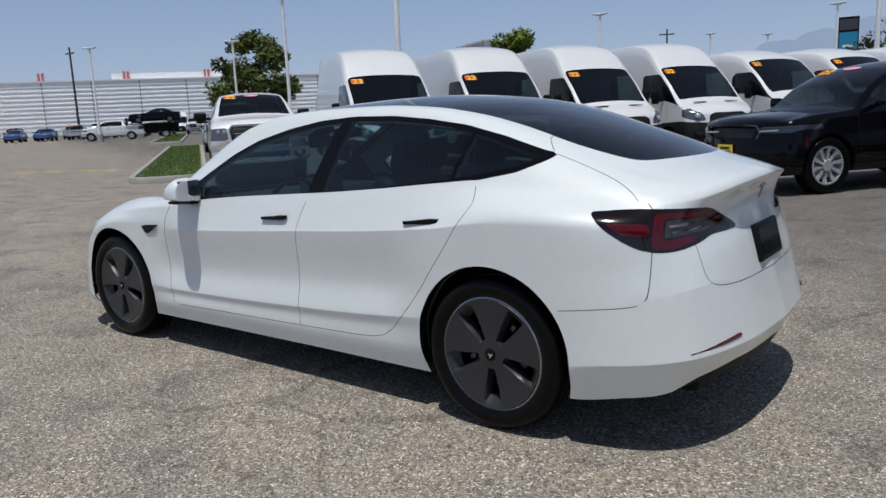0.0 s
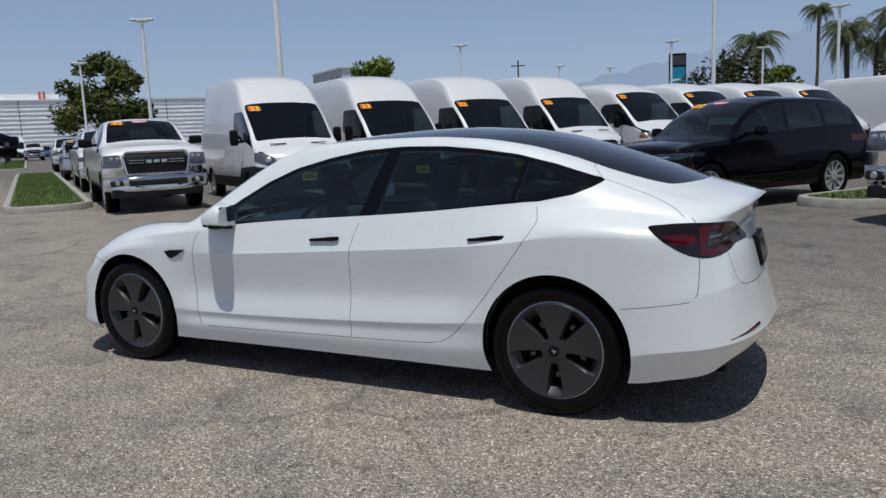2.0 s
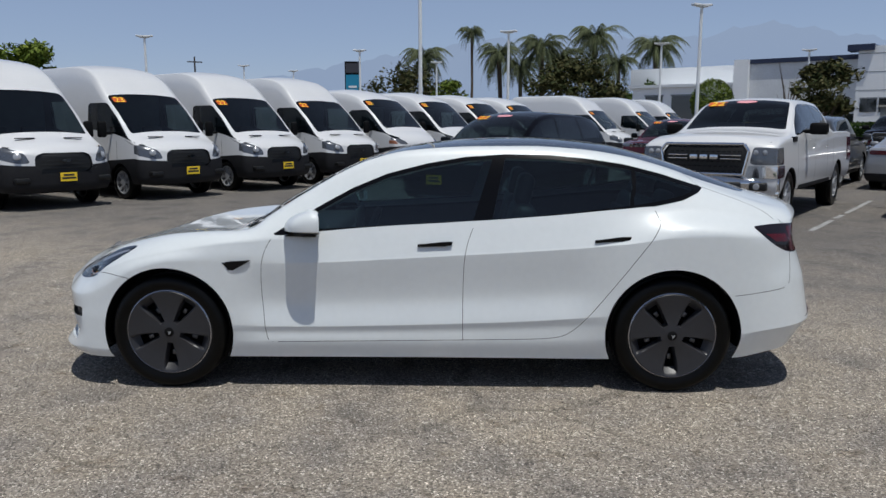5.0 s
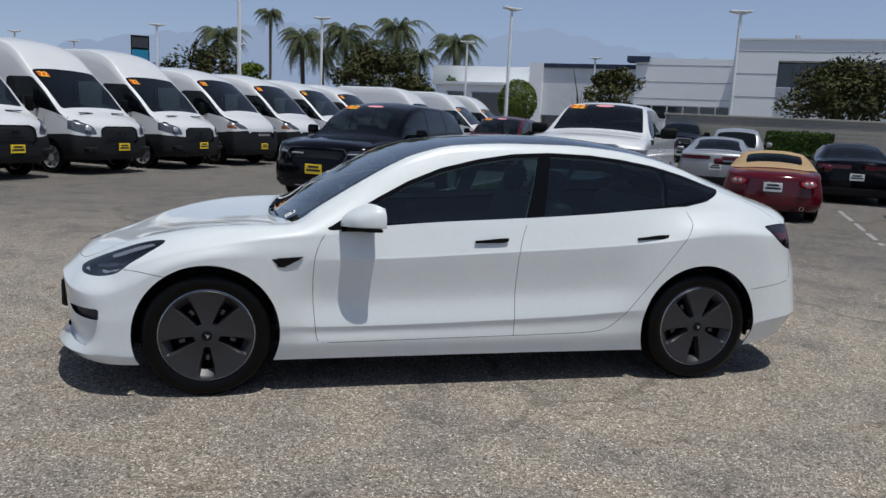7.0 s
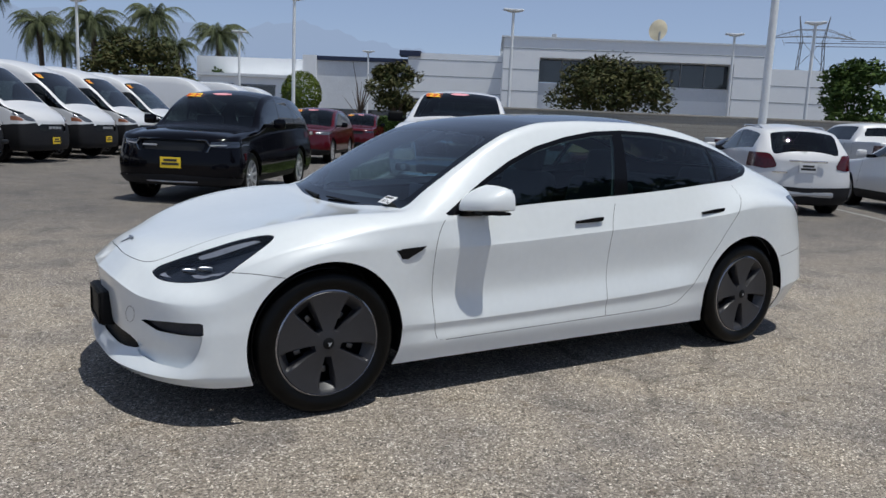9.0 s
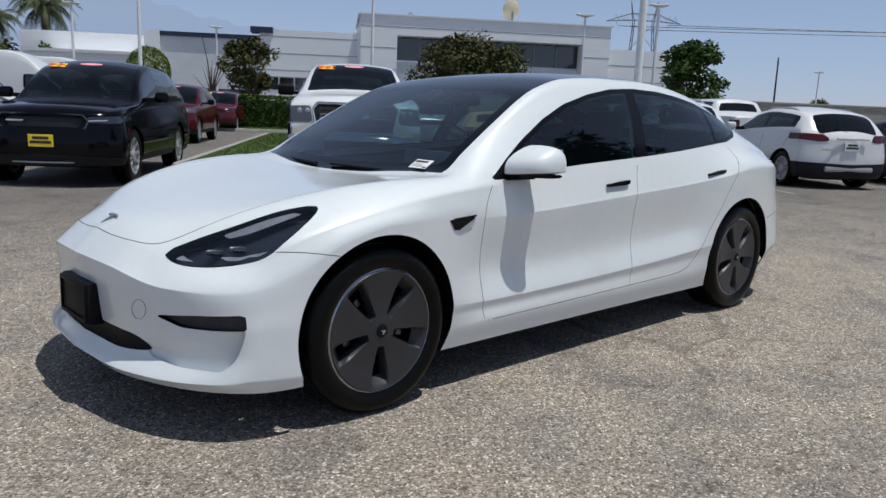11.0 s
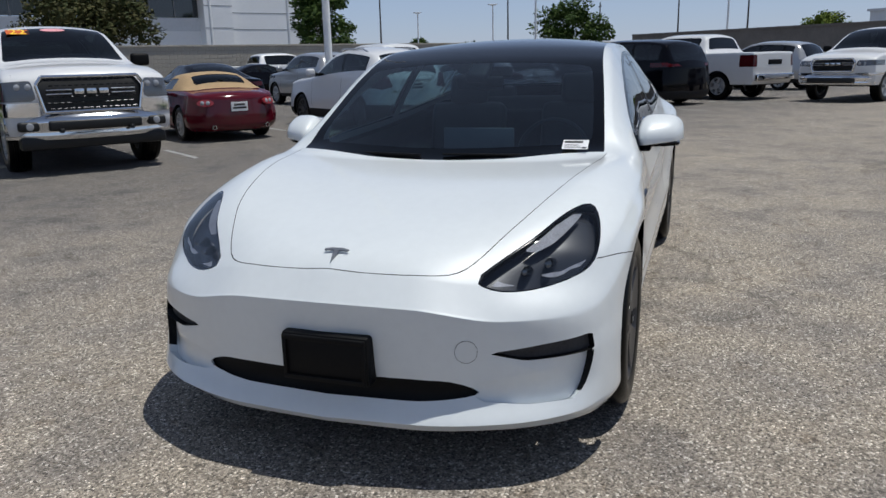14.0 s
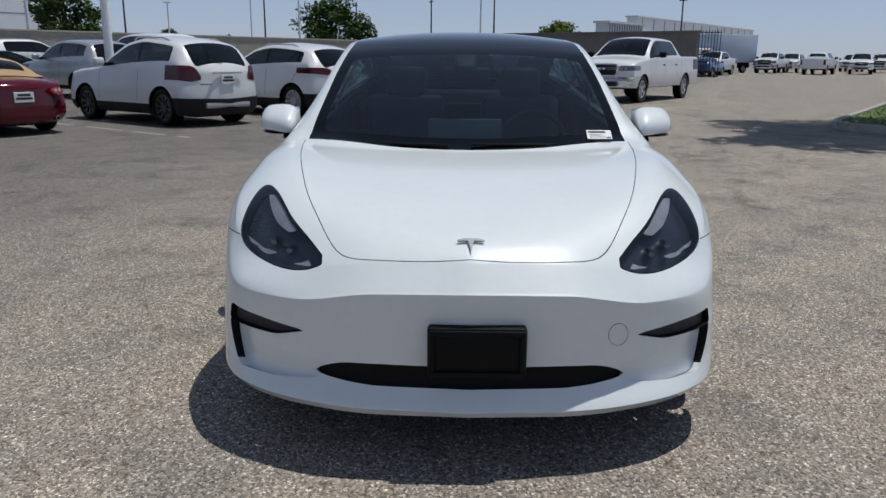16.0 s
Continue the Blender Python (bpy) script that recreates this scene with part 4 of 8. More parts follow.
    emblem = [(-0.044, 0.024), (-0.02, 0.031), (0.02, 0.031), (0.044, 0.024), (0.041, 0.016), (0.022, 0.021), (0.009, 0.020), (0, -0.034), (-0.009, 0.020), (-0.022, 0.021), (-0.041, 0.016)]
    part("emblem", add_prism(bmesh.new(), emblem, 0, 0.006, pose(-2.135, 0, 0.706, 0, -28, 0) @ pose(0, 0, 0, 0, 0, -90), 0.001), EMBLEM, car)
    part("emblem", add_prism(bmesh.new(), emblem, 0, 0.006, pose(2.268, 0, 0.958, 0, 108, 0) @ pose(0, 0, 0, 0, 0, 90), 0.001), EMBLEM, car)
    # tow cover ring, wipers, stock sheet behind the glass
    part("tow_cover", lathe([(0.0345, 0), (0.0355, 0), (0.0355, 0.0012), (0.0345, 0.0012)], 32, pose(-2.204, -0.463, 0.443, 0, -83, 20), closed=True), GAP, car)
    for y0, y1 in ((-0.62, -0.02), (0.08, 0.55)):
        part("wiper", add_tube(bmesh.new(), [(-1.105 + 0.23 * y0 * y0, y0, 0.903), (-1.098 + 0.0575 * (y0 + y1) ** 2, 0.5 * (y0 + y1), 0.907), (-1.090 + 0.23 * y1 * y1, y1, 0.909)], [0.009, 0.007, 0.005], 6), SATIN, car)
    m = pose(-1.008, -0.595, 0.948, 0, -31, 0) @ pose(0, 0, 0, 0, 0, -90)
    st = part("stock_sheet", box((-0.055, -0.032, 0), (0.055, 0.032, 0.001), 0, m), PAPER, car, "small white stock sheet behind the windscreen")
    bm = box((-0.048, 0.010, 0.001), (0.03, 0.024, 0.0016), 0, m)
    for k in range(3):
        add_box(bm, (-0.045, -0.004 - 0.009 * k, 0.001), (0.015 + 0.006 * k, -0.0015 - 0.009 * k, 0.0016), 0, m)
    add_box(bm, (0.03, -0.028, 0.001), (0.05, -0.018, 0.0016), 0, m)
    part("print", bm, INK, st)
    # cabin
    bm = box((-1.05, -0.72, 0.62), (-0.55, 0.72, 0.875), 0.05, None, 3)
    add_box(bm, (-0.62, -0.72, 0.70), (-0.50, 0.72, 0.80), 0.03)
    part("dashboard", bm, CABIN, car, smooth=40)
    rv = part("rear_view_mirror", box((-0.016, -0.125, -0.034), (0.016, 0.125, 0.034), 0.014, pose(-0.40, 0, 1.195, 0, -8, 0), 3), SATIN, car, smooth=40)
    part("mirror_glass", box((0.0165, -0.112, -0.026), (0.019, 0.112, 0.026), 0.001, pose(-0.40, 0, 1.195, 0, -8, 0)), CHROME, rv)
    part("camera_pod", box((-0.10, -0.055, -0.02), (0.06, 0.055, 0.03), 0.018, pose(-0.40, 0, 1.252, 0, -24, 0), 3), SATIN, rv, smooth=40)
    part("console", box((-0.55, -0.13, 0.28), (0.45, 0.13, 0.56), 0.03), CABIN, car, smooth=40)
    part("touch_screen", box((-0.455, -0.19, 0.74), (-0.44, 0.19, 0.97), 0.008, None), SCREEN_BACK, car, "dark central touch screen", smooth=30)
    st = part("steering_wheel", lathe([(0.165, 0.0), (0.172, 0.014), (0.185, 0.016), (0.192, 0.0), (0.185, -0.016), (0.172, -0.014)], 36, pose(-0.34, -0.37, 0.83, 0, -68, 0), closed=True), SEAT, car, smooth=40)
    bm = box((-0.05, -0.175, -0.012), (0.03, 0.175, 0.012), 0.01, pose(-0.34, -0.37, 0.83, 0, -68, 0))
    add_box(bm, (-0.16, -0.02, -0.01), (0.0, 0.02, 0.01), 0.006, pose(-0.34, -0.37, 0.83, 0, -68, 0))
    add_tube(bm, [(-0.36, -0.37, 0.82), (-0.60, -0.37, 0.74)], 0.03, 8)
    part("hub", bm, SEAT, st, smooth=40)
    for y in (-0.37, 0.37):
        seat(car, 0.28, y, 0.50)
    seat(car, 1.12, 0, 1.26, True)
    part("inner_mirror", box((-0.20, -0.12, 1.215), (-0.17, 0.12, 1.275), 0.015), TRIM, car, smooth=30)
    return car


build_sedan()

# ---- parked vehicles ----
LOT = pose(0, 0, 0, 0, 0, -35)
HEAD = {"U+": 180, "V-": 90, "V+": -90, "U-": 0}
WHITE = material("white_vehicle_paint", (0.70, 0.70, 0.705), 0.35, coat=0.8, vary=0.03, scale=2)
BLACK = material("black_vehicle_paint", (0.003, 0.003, 0.005), 0.08, gloss=0.18)
MAROON = material("dark_red_vehicle_paint", (0.075, 0.005, 0.010), 0.10)
RED = material("bright_red_vehicle_paint", (0.085, 0.004, 0.011), 0.10)
GREY = material("charcoal_vehicle_paint", (0.055, 0.056, 0.060), 0.28, 0.4, coat=1.0)
SILVER = material("silver_vehicle_paint", (0.42, 0.42, 0.43), 0.3, 0.5, coat=1.0)
BLUE = material("blue_vehicle_paint", (0.02, 0.05, 0.16), 0.28, coat=1.0)
YELLOW = material("yellow_vehicle_paint", (0.55, 0.50, 0.03), 0.3, coat=0.8)
TAN = material("tan_canvas", (0.40, 0.275, 0.15), 0.9, vary=0.12, scale=12, bump=0.2, bump_scale=200)
CLAD = material("grey_black_cladding", (0.014, 0.014, 0.016), 0.6, vary=0.2, scale=14, gloss=0.25)
PRIVACY = glass_material("privacy_glass", (0.10, 0.12, 0.12))
LAMP_MID = material("grey_lamp_bowl", (0.13, 0.135, 0.145), 0.22, 0.3)
VAN_GREY = material("grey_van_lining", (0.16, 0.165, 0.17), 0.8, vary=0.2, scale=6)
MESHB = material("grille_black", (0.006, 0.006, 0.006), 0.5)
ORANGE = material("orange_sticker", (0.58, 0.10, 0.006), 0.6)
GOLD = material("yellow_plate", (0.95, 0.66, 0.03), 0.5)
PINK = material("pale_red_oval_sticker", (0.75, 0.32, 0.36), 0.6)
AMBER = material("amber_lens", (0.30, 0.11, 0.05), 0.15, coat=1.0)
HLENS = material("lamp_reflector", (0.42, 0.43, 0.45), 0.22, 0.3)


def vehicle(name, label, category, paint, L, W, zb, top, y4, drop, belt, axles, wr, ww, wscreen, rscreen=None, pillars=(), cf=0.3, cr=0.25, tuck=0.06, spokes=10, wheel_mat=None, front=(), back=(), lows=(), gap_lines=(),
        low_mat=None, roof=None, roof_x=None, group="", glass_end=None, belt_gap=0.04, ribs=(), plate=None, rplate=None, mirror=None, year="", dlo_front=-9, rim_share=0.68, nose=0.02, extras=None, dlo_top=9.0, reach=0.45, glass=None):
    """A parked vehicle, nose towards -x, centred on its length, from its side view (top, belt), its half widths and its openings."""
    car = empty(name, label, category, None, group)
    pane = glass or PRIVACY
    ftop, fy4, fdrop, fbelt = curve(top), curve(y4), curve(drop), curve(belt)
    p0, p1 = -L / 2 + cf, L / 2 - cr
    F, R = p0 - 1, p1 + 1

    def fade(p):
        return np.clip((p0 + 0.5 - p) / 0.5, 0, 1) ** 2, np.clip((p - p1 + 0.4) / 0.4, 0, 1) ** 2

    def line(w, zside, zmid_f, zmid_r, ef, er):
        def at(p):
            p = np.asarray(p, float)
            bf, br = np.clip((p - F), 0, 1), np.clip((R - p), 0, 1)
            f, r = p < p0, p > p1
            x = np.where(f, -L / 2 + ef + cf * (1 - np.cos(bf * math.pi / 2)), np.where(r, L / 2 - er - cr * (1 - np.cos(br * math.pi / 2)), p + ef * fade(p)[0] - er * fade(p)[1]))
            y = np.where(f, w * np.sin(bf * math.pi / 2), np.where(r, w * np.sin(br * math.pi / 2), w))
            z = zside(np.clip(p, p0, p1))
            z = np.where(f, zmid_f + (z - zmid_f) * bf**2, np.where(r, zmid_r + (z - zmid_r) * br**2, z))
            return np.stack([x, y, z], -1)
        return at

    hw, zf, zr = W / 2, float(ftop(-L / 2)), float(ftop(L / 2))
    r3 = line(hw - tuck, fbelt, zf, zr, 0.05, 0.02)
    mids = []
    for k, dy, ef, er in ((0.25, tuck * 0.55, nose, 0.01), (0.6, tuck * 0.0, 0.0, 0.0), (0.85, tuck * 0.25, 0.0, 0.0), (1.0, tuck * 1.1, 0.05, 0.06)):
        mids.append(line(hw - dy, lambda p, k=k: fbelt(p) + (zb - fbelt(p)) * k, zf + (zb - zf) * k, zr + (zb - zr) * k, ef, er))
    c6 = lambda p: np.stack([p - cf * fade(p)[0] + cr * fade(p)[1], 0 * p, ftop(p - cf * fade(p)[0] + cr * fade(p)[1])], -1)
    r4 = lambda p: np.stack([p - 0.55 * cf * fade(p)[0] + 0.55 * cr * fade(p)[1], fy4(p), ftop(p - 0.55 * cf * fade(p)[0] + 0.55 * cr * fade(p)[1]) - fdrop(p)], -1)
    sh = body_shell(r3, mids, (0, 0.25, 0.6, 0.85, 1), c6, r4, F, R, p0, p1, 64, 17, 15, bulge=0.02)
    xz, yz = [X, Z], [Y, Z]
    a, b = wscreen
    sh.cut(lambda A: np.maximum.reduce([A[:, Y] - (fy4(A[:, X]) - 0.05), a - A[:, X], A[:, X] - b, A[:, ACROSS] - 0.7]), "windscreen", ("top",))
    if rscreen:
        c, d = rscreen
        sh.cut(lambda A: np.maximum.reduce([A[:, Y] - (fy4(A[:, X]) - 0.07), c - A[:, X], A[:, X] - d, A[:, ACROSS] - 0.7]), "rear_window", ("top",))
    end = glass_end if glass_end is not None else 9
    sh.cut(lambda A: np.maximum.reduce([fbelt(A[:, X]) + belt_gap - A[:, Z], A[:, Z] - (ftop(A[:, X]) - fdrop(A[:, X]) - 0.055), A[:, X] - end, dlo_front - A[:, X], A[:, Z] - dlo_top, 0.5 - A[:, ACROSS]]), "glass", ("top",))
    for x0, x1, w in pillars:
        sh.cut(lambda A: from_line(A[:, xz], [(x0, 0.8), (x1, 2.6)]) - w, "trim", ("glass",))
    if roof:
        sh.cut(lambda A: np.maximum.reduce([roof_x[0] - A[:, X], A[:, X] - roof_x[1], A[:, Z] * -1 + fbelt(A[:, X]) + 0.03]), "soft", ("top",))
    for ax in axles:
        sh.cut(lambda A: np.where(A[:, ACROSS] > 0, 1.0, np.hypot(A[:, X] - ax, A[:, Z] - wr) - wr - 0.05), "arch", ("side",))
    for tag, poly in front:
        sh.cut(lambda A: np.where(A[:, X] > p0 + reach, 1.0, inside(A[:, yz], poly)), tag, ("side", "top"))
    for tag, poly in back:
        sh.cut(lambda A: np.where(A[:, X] < p1 - 0.45, 1.0, inside(A[:, yz], poly)), tag, ("side", "top"))
    for tag, poly in lows:
        sh.cut(lambda A: np.where(A[:, ACROSS] > 0, 1.0, inside(A[:, xz], poly)), tag, ("side",))
    for ln in gap_lines:
        for tag in ("side", "top"):
            sh.score(xz, ln, (tag,))
            sh.cut(lambda A: np.where(A[:, Y] < 0.5 * hw, 1.0, from_line(A[:, xz], ln) - 0.004), "gap", (tag,))
    gather = lambda *tags: [q for q, g in zip(sh.polys, sh.tags) if g in tags]
    sh.piece("body", gather("side", "top"), paint, car, 2)
    if gap_lines:
        sh.piece("inner_shell", gather("side", "top", "gap"), GAP, car, 2, 0.006)
    looks = {"windscreen": (DARK_GLASS, 2, 0), "rear_window": (pane, 2, 0), "soft": (roof or paint, 2, -0.006), "grille": (MESHB, 2, 0.03), "bumper": (low_mat or CLAD, 2, -0.012), "cladding": (CLAD, 2, -0.008)}
    each = {"glass": ("side_window", pane, 0), "trim": ("pillar_trim", TRIM, 0), "headlamp": ("headlamp", HLENS, 0.0), "darklamp": ("headlamp", LAMP_DARK, 0.0), "vanlamp": ("headlamp", LAMP_MID, 0.0), "amber": ("turn_lamp", AMBER, -0.002), "taillamp": ("taillamp", TAIL_RED, -0.008), "foglamp": ("fog_lamp", TRIM, 0.01), "chrome": ("lamp_surround", CHROME, -0.012)}
    for tag, (mt, s, push) in looks.items():
        if gather(tag):
            sh.piece({"soft": "soft_top"}.get(tag, tag), gather(tag), mt, car, s, push)
    for tag, (nm, mt, push) in each.items():
        for q in sh.pieces(tag):
            if len(q) > 1:
                for s in (1, -1):
                    o = sh.piece(nm, q, mt, car, s, push)
                    if nm == "headlamp":
                        sh.piece("lens", q, LENS, o, s, -0.004)
    part("underbody", box((-L / 2 + 0.25, -hw + 0.30, zb - 0.04), (L / 2 - 0.2, hw - 0.30, zb + 0.3), 0.02), SATIN, car)
    part("cabin_lining", box((a + 0.25, -hw + 0.2, zb + 0.25), (L / 2 - 0.35, hw - 0.2, float(fbelt(0)) - 0.06), 0.05), CABIN, car)
    for y in (-0.38, 0.38):
        seats = box((b + 0.25, y - 0.24, float(fbelt(0)) - 0.2), (b + 0.40, y + 0.24, float(fbelt(0)) + 0.22), 0.05, None, 2)
        part("front_seat", seats, SEAT, car, smooth=40)
    for ax in axles:
        for s in (1, -1):
            wheel(wr, ww, wr * rim_share, spokes, wheel_mat or ALLOY, wheel_mat or ALLOY, car, pose(ax, s * (hw - ww * 0.55 - 0.02), wr) @ pose(0, 0, 0, 0, 0, 0 if s > 0 else 180) @ pose(0, 0, 0, 0, 17 * (s + 2) + 30 * ax, 0))
            bm = lathe([(wr + 0.045, 0), (wr + 0.045, 0.28), (wr + 0.06, 0.28), (wr + 0.06, 0)], 24, pose(ax, s * (hw - 0.04), wr, 90 * s, 0, 0) @ pose(0, 0, 0, 0, 0, 0 if s > 0 else 180), closed=True, arc=math.pi)
            part("wheel_well", bm, SATIN, car, smooth=30)
    if mirror:
        mx, mz, mw, mh, mm = mirror
        for s in (1, -1):
            bm = box((-0.07, 0.08 * s - mw / 2, -mh / 2), (0.05, 0.08 * s + mw / 2, mh / 2), 0.045, None, 3)
            mo = part("door_mirror", bm, mm, car, smooth=45)
            mo.matrix_basis = pose(mx, s * (hw + 0.08), mz)
            bm = box((-0.04, -0.12, -0.03), (0.02, 0.12, 0.03), 0.01)
            ft = part("foot", bm, SATIN, mo)
            ft.matrix_basis = pose(0, -s * 0.10, -mh * 0.25)
    for pl, face, mt in ((plate, -1, GOLD), (rplate, 1, PAPER)):
        if pl:
            x, z = pl
            o = part("number_plate", box((-0.008, -0.155, -0.08), (0.008, 0.155, 0.08), 0.004, pose(x, 0, z)), mt, car, "dealer plate" if mt == GOLD else "white number plate")
            bm = bmesh.new()
            for k, w in ((0.035, 0.10), (-0.02, 0.13)):
                add_box(bm, (x + face * 0.009 - 0.001, -w, z + k - 0.018), (x + face * 0.009 + 0.001, w, z + k + 0.018))
            part("print", bm, INK, o)
    if year:
        x = b - 0.13
        e = 0.02
        sl = float(ftop(x + e) - ftop(x - e)) / (2 * e)
        upv = Vector((1, 0, sl)).normalized()
        left = Vector((0, -1, 0))
        nrm = left.cross(upv)
        y = float(fy4(x)) - 0.26
        M = Matrix.Identity(4)
        for i, vec in enumerate((left, upv, nrm)):
            for j in range(3):
                M[j][i] = vec[j]
        wz = float(ftop(x)) - float(fdrop(x)) * (y / float(fy4(x))) ** 2.3
        st = part("year_sticker", box((-0.15, -0.08, 0.004), (0.15, 0.08, 0.007)), ORANGE, car, "orange year sticker on the windscreen")
        st.matrix_basis = Matrix.Translation((x, y, wz)) @ M
        letters("digits", year, 0.235, GOLD, pose(0, -0.004, 0.008), st)
        if name == "cargo_van":
            part("bulkhead", box((b + 0.55, -hw + 0.28, zb + 0.1), (b + 0.60, hw - 0.28, float(ftop(b + 0.5)) - 0.45)), VAN_GREY, car)
        ov = None if name == "cargo_van" else part("oval_sticker", add_prism(bmesh.new(), [(0.17 * math.cos(t * math.pi / 10), 0.05 * math.sin(t * math.pi / 10)) for t in range(20)], 0.004, 0.007), PINK, car, "pale red oval sticker")
        if ov:
            ov.matrix_basis = Matrix.Translation((x + 0.02, 0, float(ftop(x + 0.02)))) @ M
    if extras:
        extras(car, hw, L)
    return car


def high_van(label, year="22"):
    return vehicle("cargo_van", label, "van", WHITE, 5.98, 2.06, 0.34,
        [(-2.99, 1.02), (-2.85, 1.14), (-2.55, 1.25), (-2.3, 1.34), (-2.2, 1.40), (-1.75, 1.83), (-1.32, 2.20), (-1.15, 2.36), (-0.85, 2.63), (-0.45, 2.82), (0.1, 2.90), (2.6, 2.90), (2.9, 2.84), (2.99, 2.6)],
        [(-2.99, 0.74), (-2.2, 0.90), (-1.6, 0.90), (-1.1, 0.87), (-0.6, 0.83), (0.2, 0.82), (3, 0.82)], [(-2.99, 0.02), (-2.2, 0.05), (-1.2, 0.05), (-0.4, 0.065), (0.3, 0.065), (3, 0.065)],
        [(-2.99, 0.98), (-2.6, 1.10), (-2.1, 1.25), (-1.6, 1.29), (3, 1.32)], (-1.96, 1.78), 0.35, 0.24, (-2.18, -1.30), None, ((-0.70, -0.70, 0.05), (-1.80, -1.42, 0.02)), cf=0.42, cr=0.1, tuck=0.05, spokes=8,
        front=[("grille", [(-0.1, 0.68), (0.40, 0.68), (0.54, 0.78), (0.52, 0.97), (0.42, 1.04), (-0.1, 1.04)]), ("vanlamp", [(0.60, 0.85), (0.82, 0.86), (0.99, 0.92), (1.06, 1.14), (0.85, 1.13), (0.66, 1.02)]), ("bumper", [(-0.1, 0.30), (1.2, 0.30), (1.2, 0.78), (0.62, 0.78), (0.50, 0.68), (-0.1, 0.68)])],
        lows=[("cladding", [(-3, 0.3), (3, 0.3), (3, 0.55), (-1.3, 0.60), (-1.45, 0.80), (-2.5, 0.86), (-3, 0.8)])], gap_lines=[[(-0.62, 0.4), (-0.62, 1.30)], [(-1.86, 0.8), (-1.80, 1.25)], [(0.72, 0.55), (0.72, 1.31)], [(-2.45, 1.13), (-2.1, 1.25)]],
        glass_end=-0.68, glass=DARK_GLASS, dlo_top=2.02, reach=0.14, plate=(-3.03, 0.60), mirror=(-1.62, 1.46, 0.18, 0.34, SATIN), year=year, group="vans in the row", belt_gap=0.02, extras=van_extras)


def van_extras(car, hw, L):
    for y in (-0.45, 0.45):
        part("hood_vent", box((-2.44, y - 0.17, 1.296), (-2.38, y + 0.17, 1.312), 0.004), SATIN, car)
    for k in range(4):
        part("grille_bar", box((-2.99, -0.46, 0.76 + 0.065 * k), (-2.975, 0.46, 0.772 + 0.065 * k), 0.004), MESHB, car)
    part("emblem", add_prism(bmesh.new(), [(0.085 * math.cos(t * math.pi / 10), 0.034 * math.sin(t * math.pi / 10)) for t in range(20)], 0, 0.02, pose(-2.985, 0, 0.90, 90, 0, -90)), BADGE, car)
    for s in (-1, 1):
        part("fog_pocket", box((-2.93, s * 0.76 - 0.13, 0.50), (-2.75, s * 0.76 + 0.13, 0.60), 0.03, None, 2), MESHB, car, smooth=35)
        part("lamp_projector", lathe([(0, 0.02), (0.05, 0.012), (0.065, 0.0), (0, 0)], 18, pose(-2.83, s * 0.80, 0.985, 0, -72, s * -30)), HLENS, car, smooth=40)


def broad_van(label, year="22"):
    return vehicle("cargo_van", label, "van", WHITE, 5.95, 2.05, 0.32,
        [(-2.97, 1.05), (-2.85, 1.18), (-2.6, 1.32), (-2.35, 1.42), (-2.2, 1.52), (-1.75, 1.95), (-1.45, 2.20), (-1.15, 2.42), (-0.6, 2.60), (0.0, 2.66), (2.6, 2.66), (2.9, 2.60), (2.97, 2.4)],
        [(-2.97, 0.74), (-2.3, 0.90), (-1.5, 0.90), (-1.0, 0.86), (0.2, 0.85), (3, 0.85)], [(-2.97, 0.02), (-2.2, 0.05), (-1.2, 0.08), (-0.4, 0.12), (3, 0.12)],
        [(-2.97, 1.0), (-2.6, 1.14), (-2.2, 1.30), (-1.7, 1.33), (3, 1.34)], (-2.02, 1.75), 0.35, 0.22, (-2.22, -1.28), None, ((-0.85, -0.85, 0.05),), cf=0.32, cr=0.1, tuck=0.04, spokes=8, wheel_mat=DARK_ALLOY,
        front=[("grille", [(-0.1, 0.78), (0.52, 0.78), (0.58, 0.84), (0.54, 0.95), (-0.1, 0.95)]), ("vanlamp", [(0.62, 1.00), (0.86, 1.02), (1.0, 1.14), (0.96, 1.24), (0.80, 1.18), (0.66, 1.08)]), ("amber", [(0.90, 1.0), (1.1, 1.05), (1.1, 1.16), (1.0, 1.14), (0.92, 1.06)]), ("bumper", [(-0.1, 0.28), (1.2, 0.28), (1.2, 0.92), (0.60, 0.98), (0.56, 0.76), (-0.1, 0.74)])],
        lows=[("cladding", [(-3, 0.3), (3, 0.3), (3, 0.42), (-1.4, 0.46), (-1.5, 0.84), (-2.6, 0.94), (-3, 0.9)])], gap_lines=[[(-0.75, 0.4), (-0.75, 1.33)], [(0.60, 0.5), (0.60, 1.33)]],
        glass_end=-0.82, glass=DARK_GLASS, dlo_top=2.0, reach=0.2, plate=(-3.0, 0.55), mirror=(-1.75, 1.50, 0.18, 0.34, SATIN), year=year, group="vans in the row", extras=van_bars)


def van_bars(car, hw, L):
    for k in range(4):
        part("grille_mark", box((-2.985, -0.26 + 0.14 * k, 0.835), (-2.965, -0.16 + 0.14 * k, 0.895), 0.004), ALLOY, car)


GRILLE_CHROME = material("dark_chrome_mesh", (0.045, 0.046, 0.05), 0.2, 0.9)


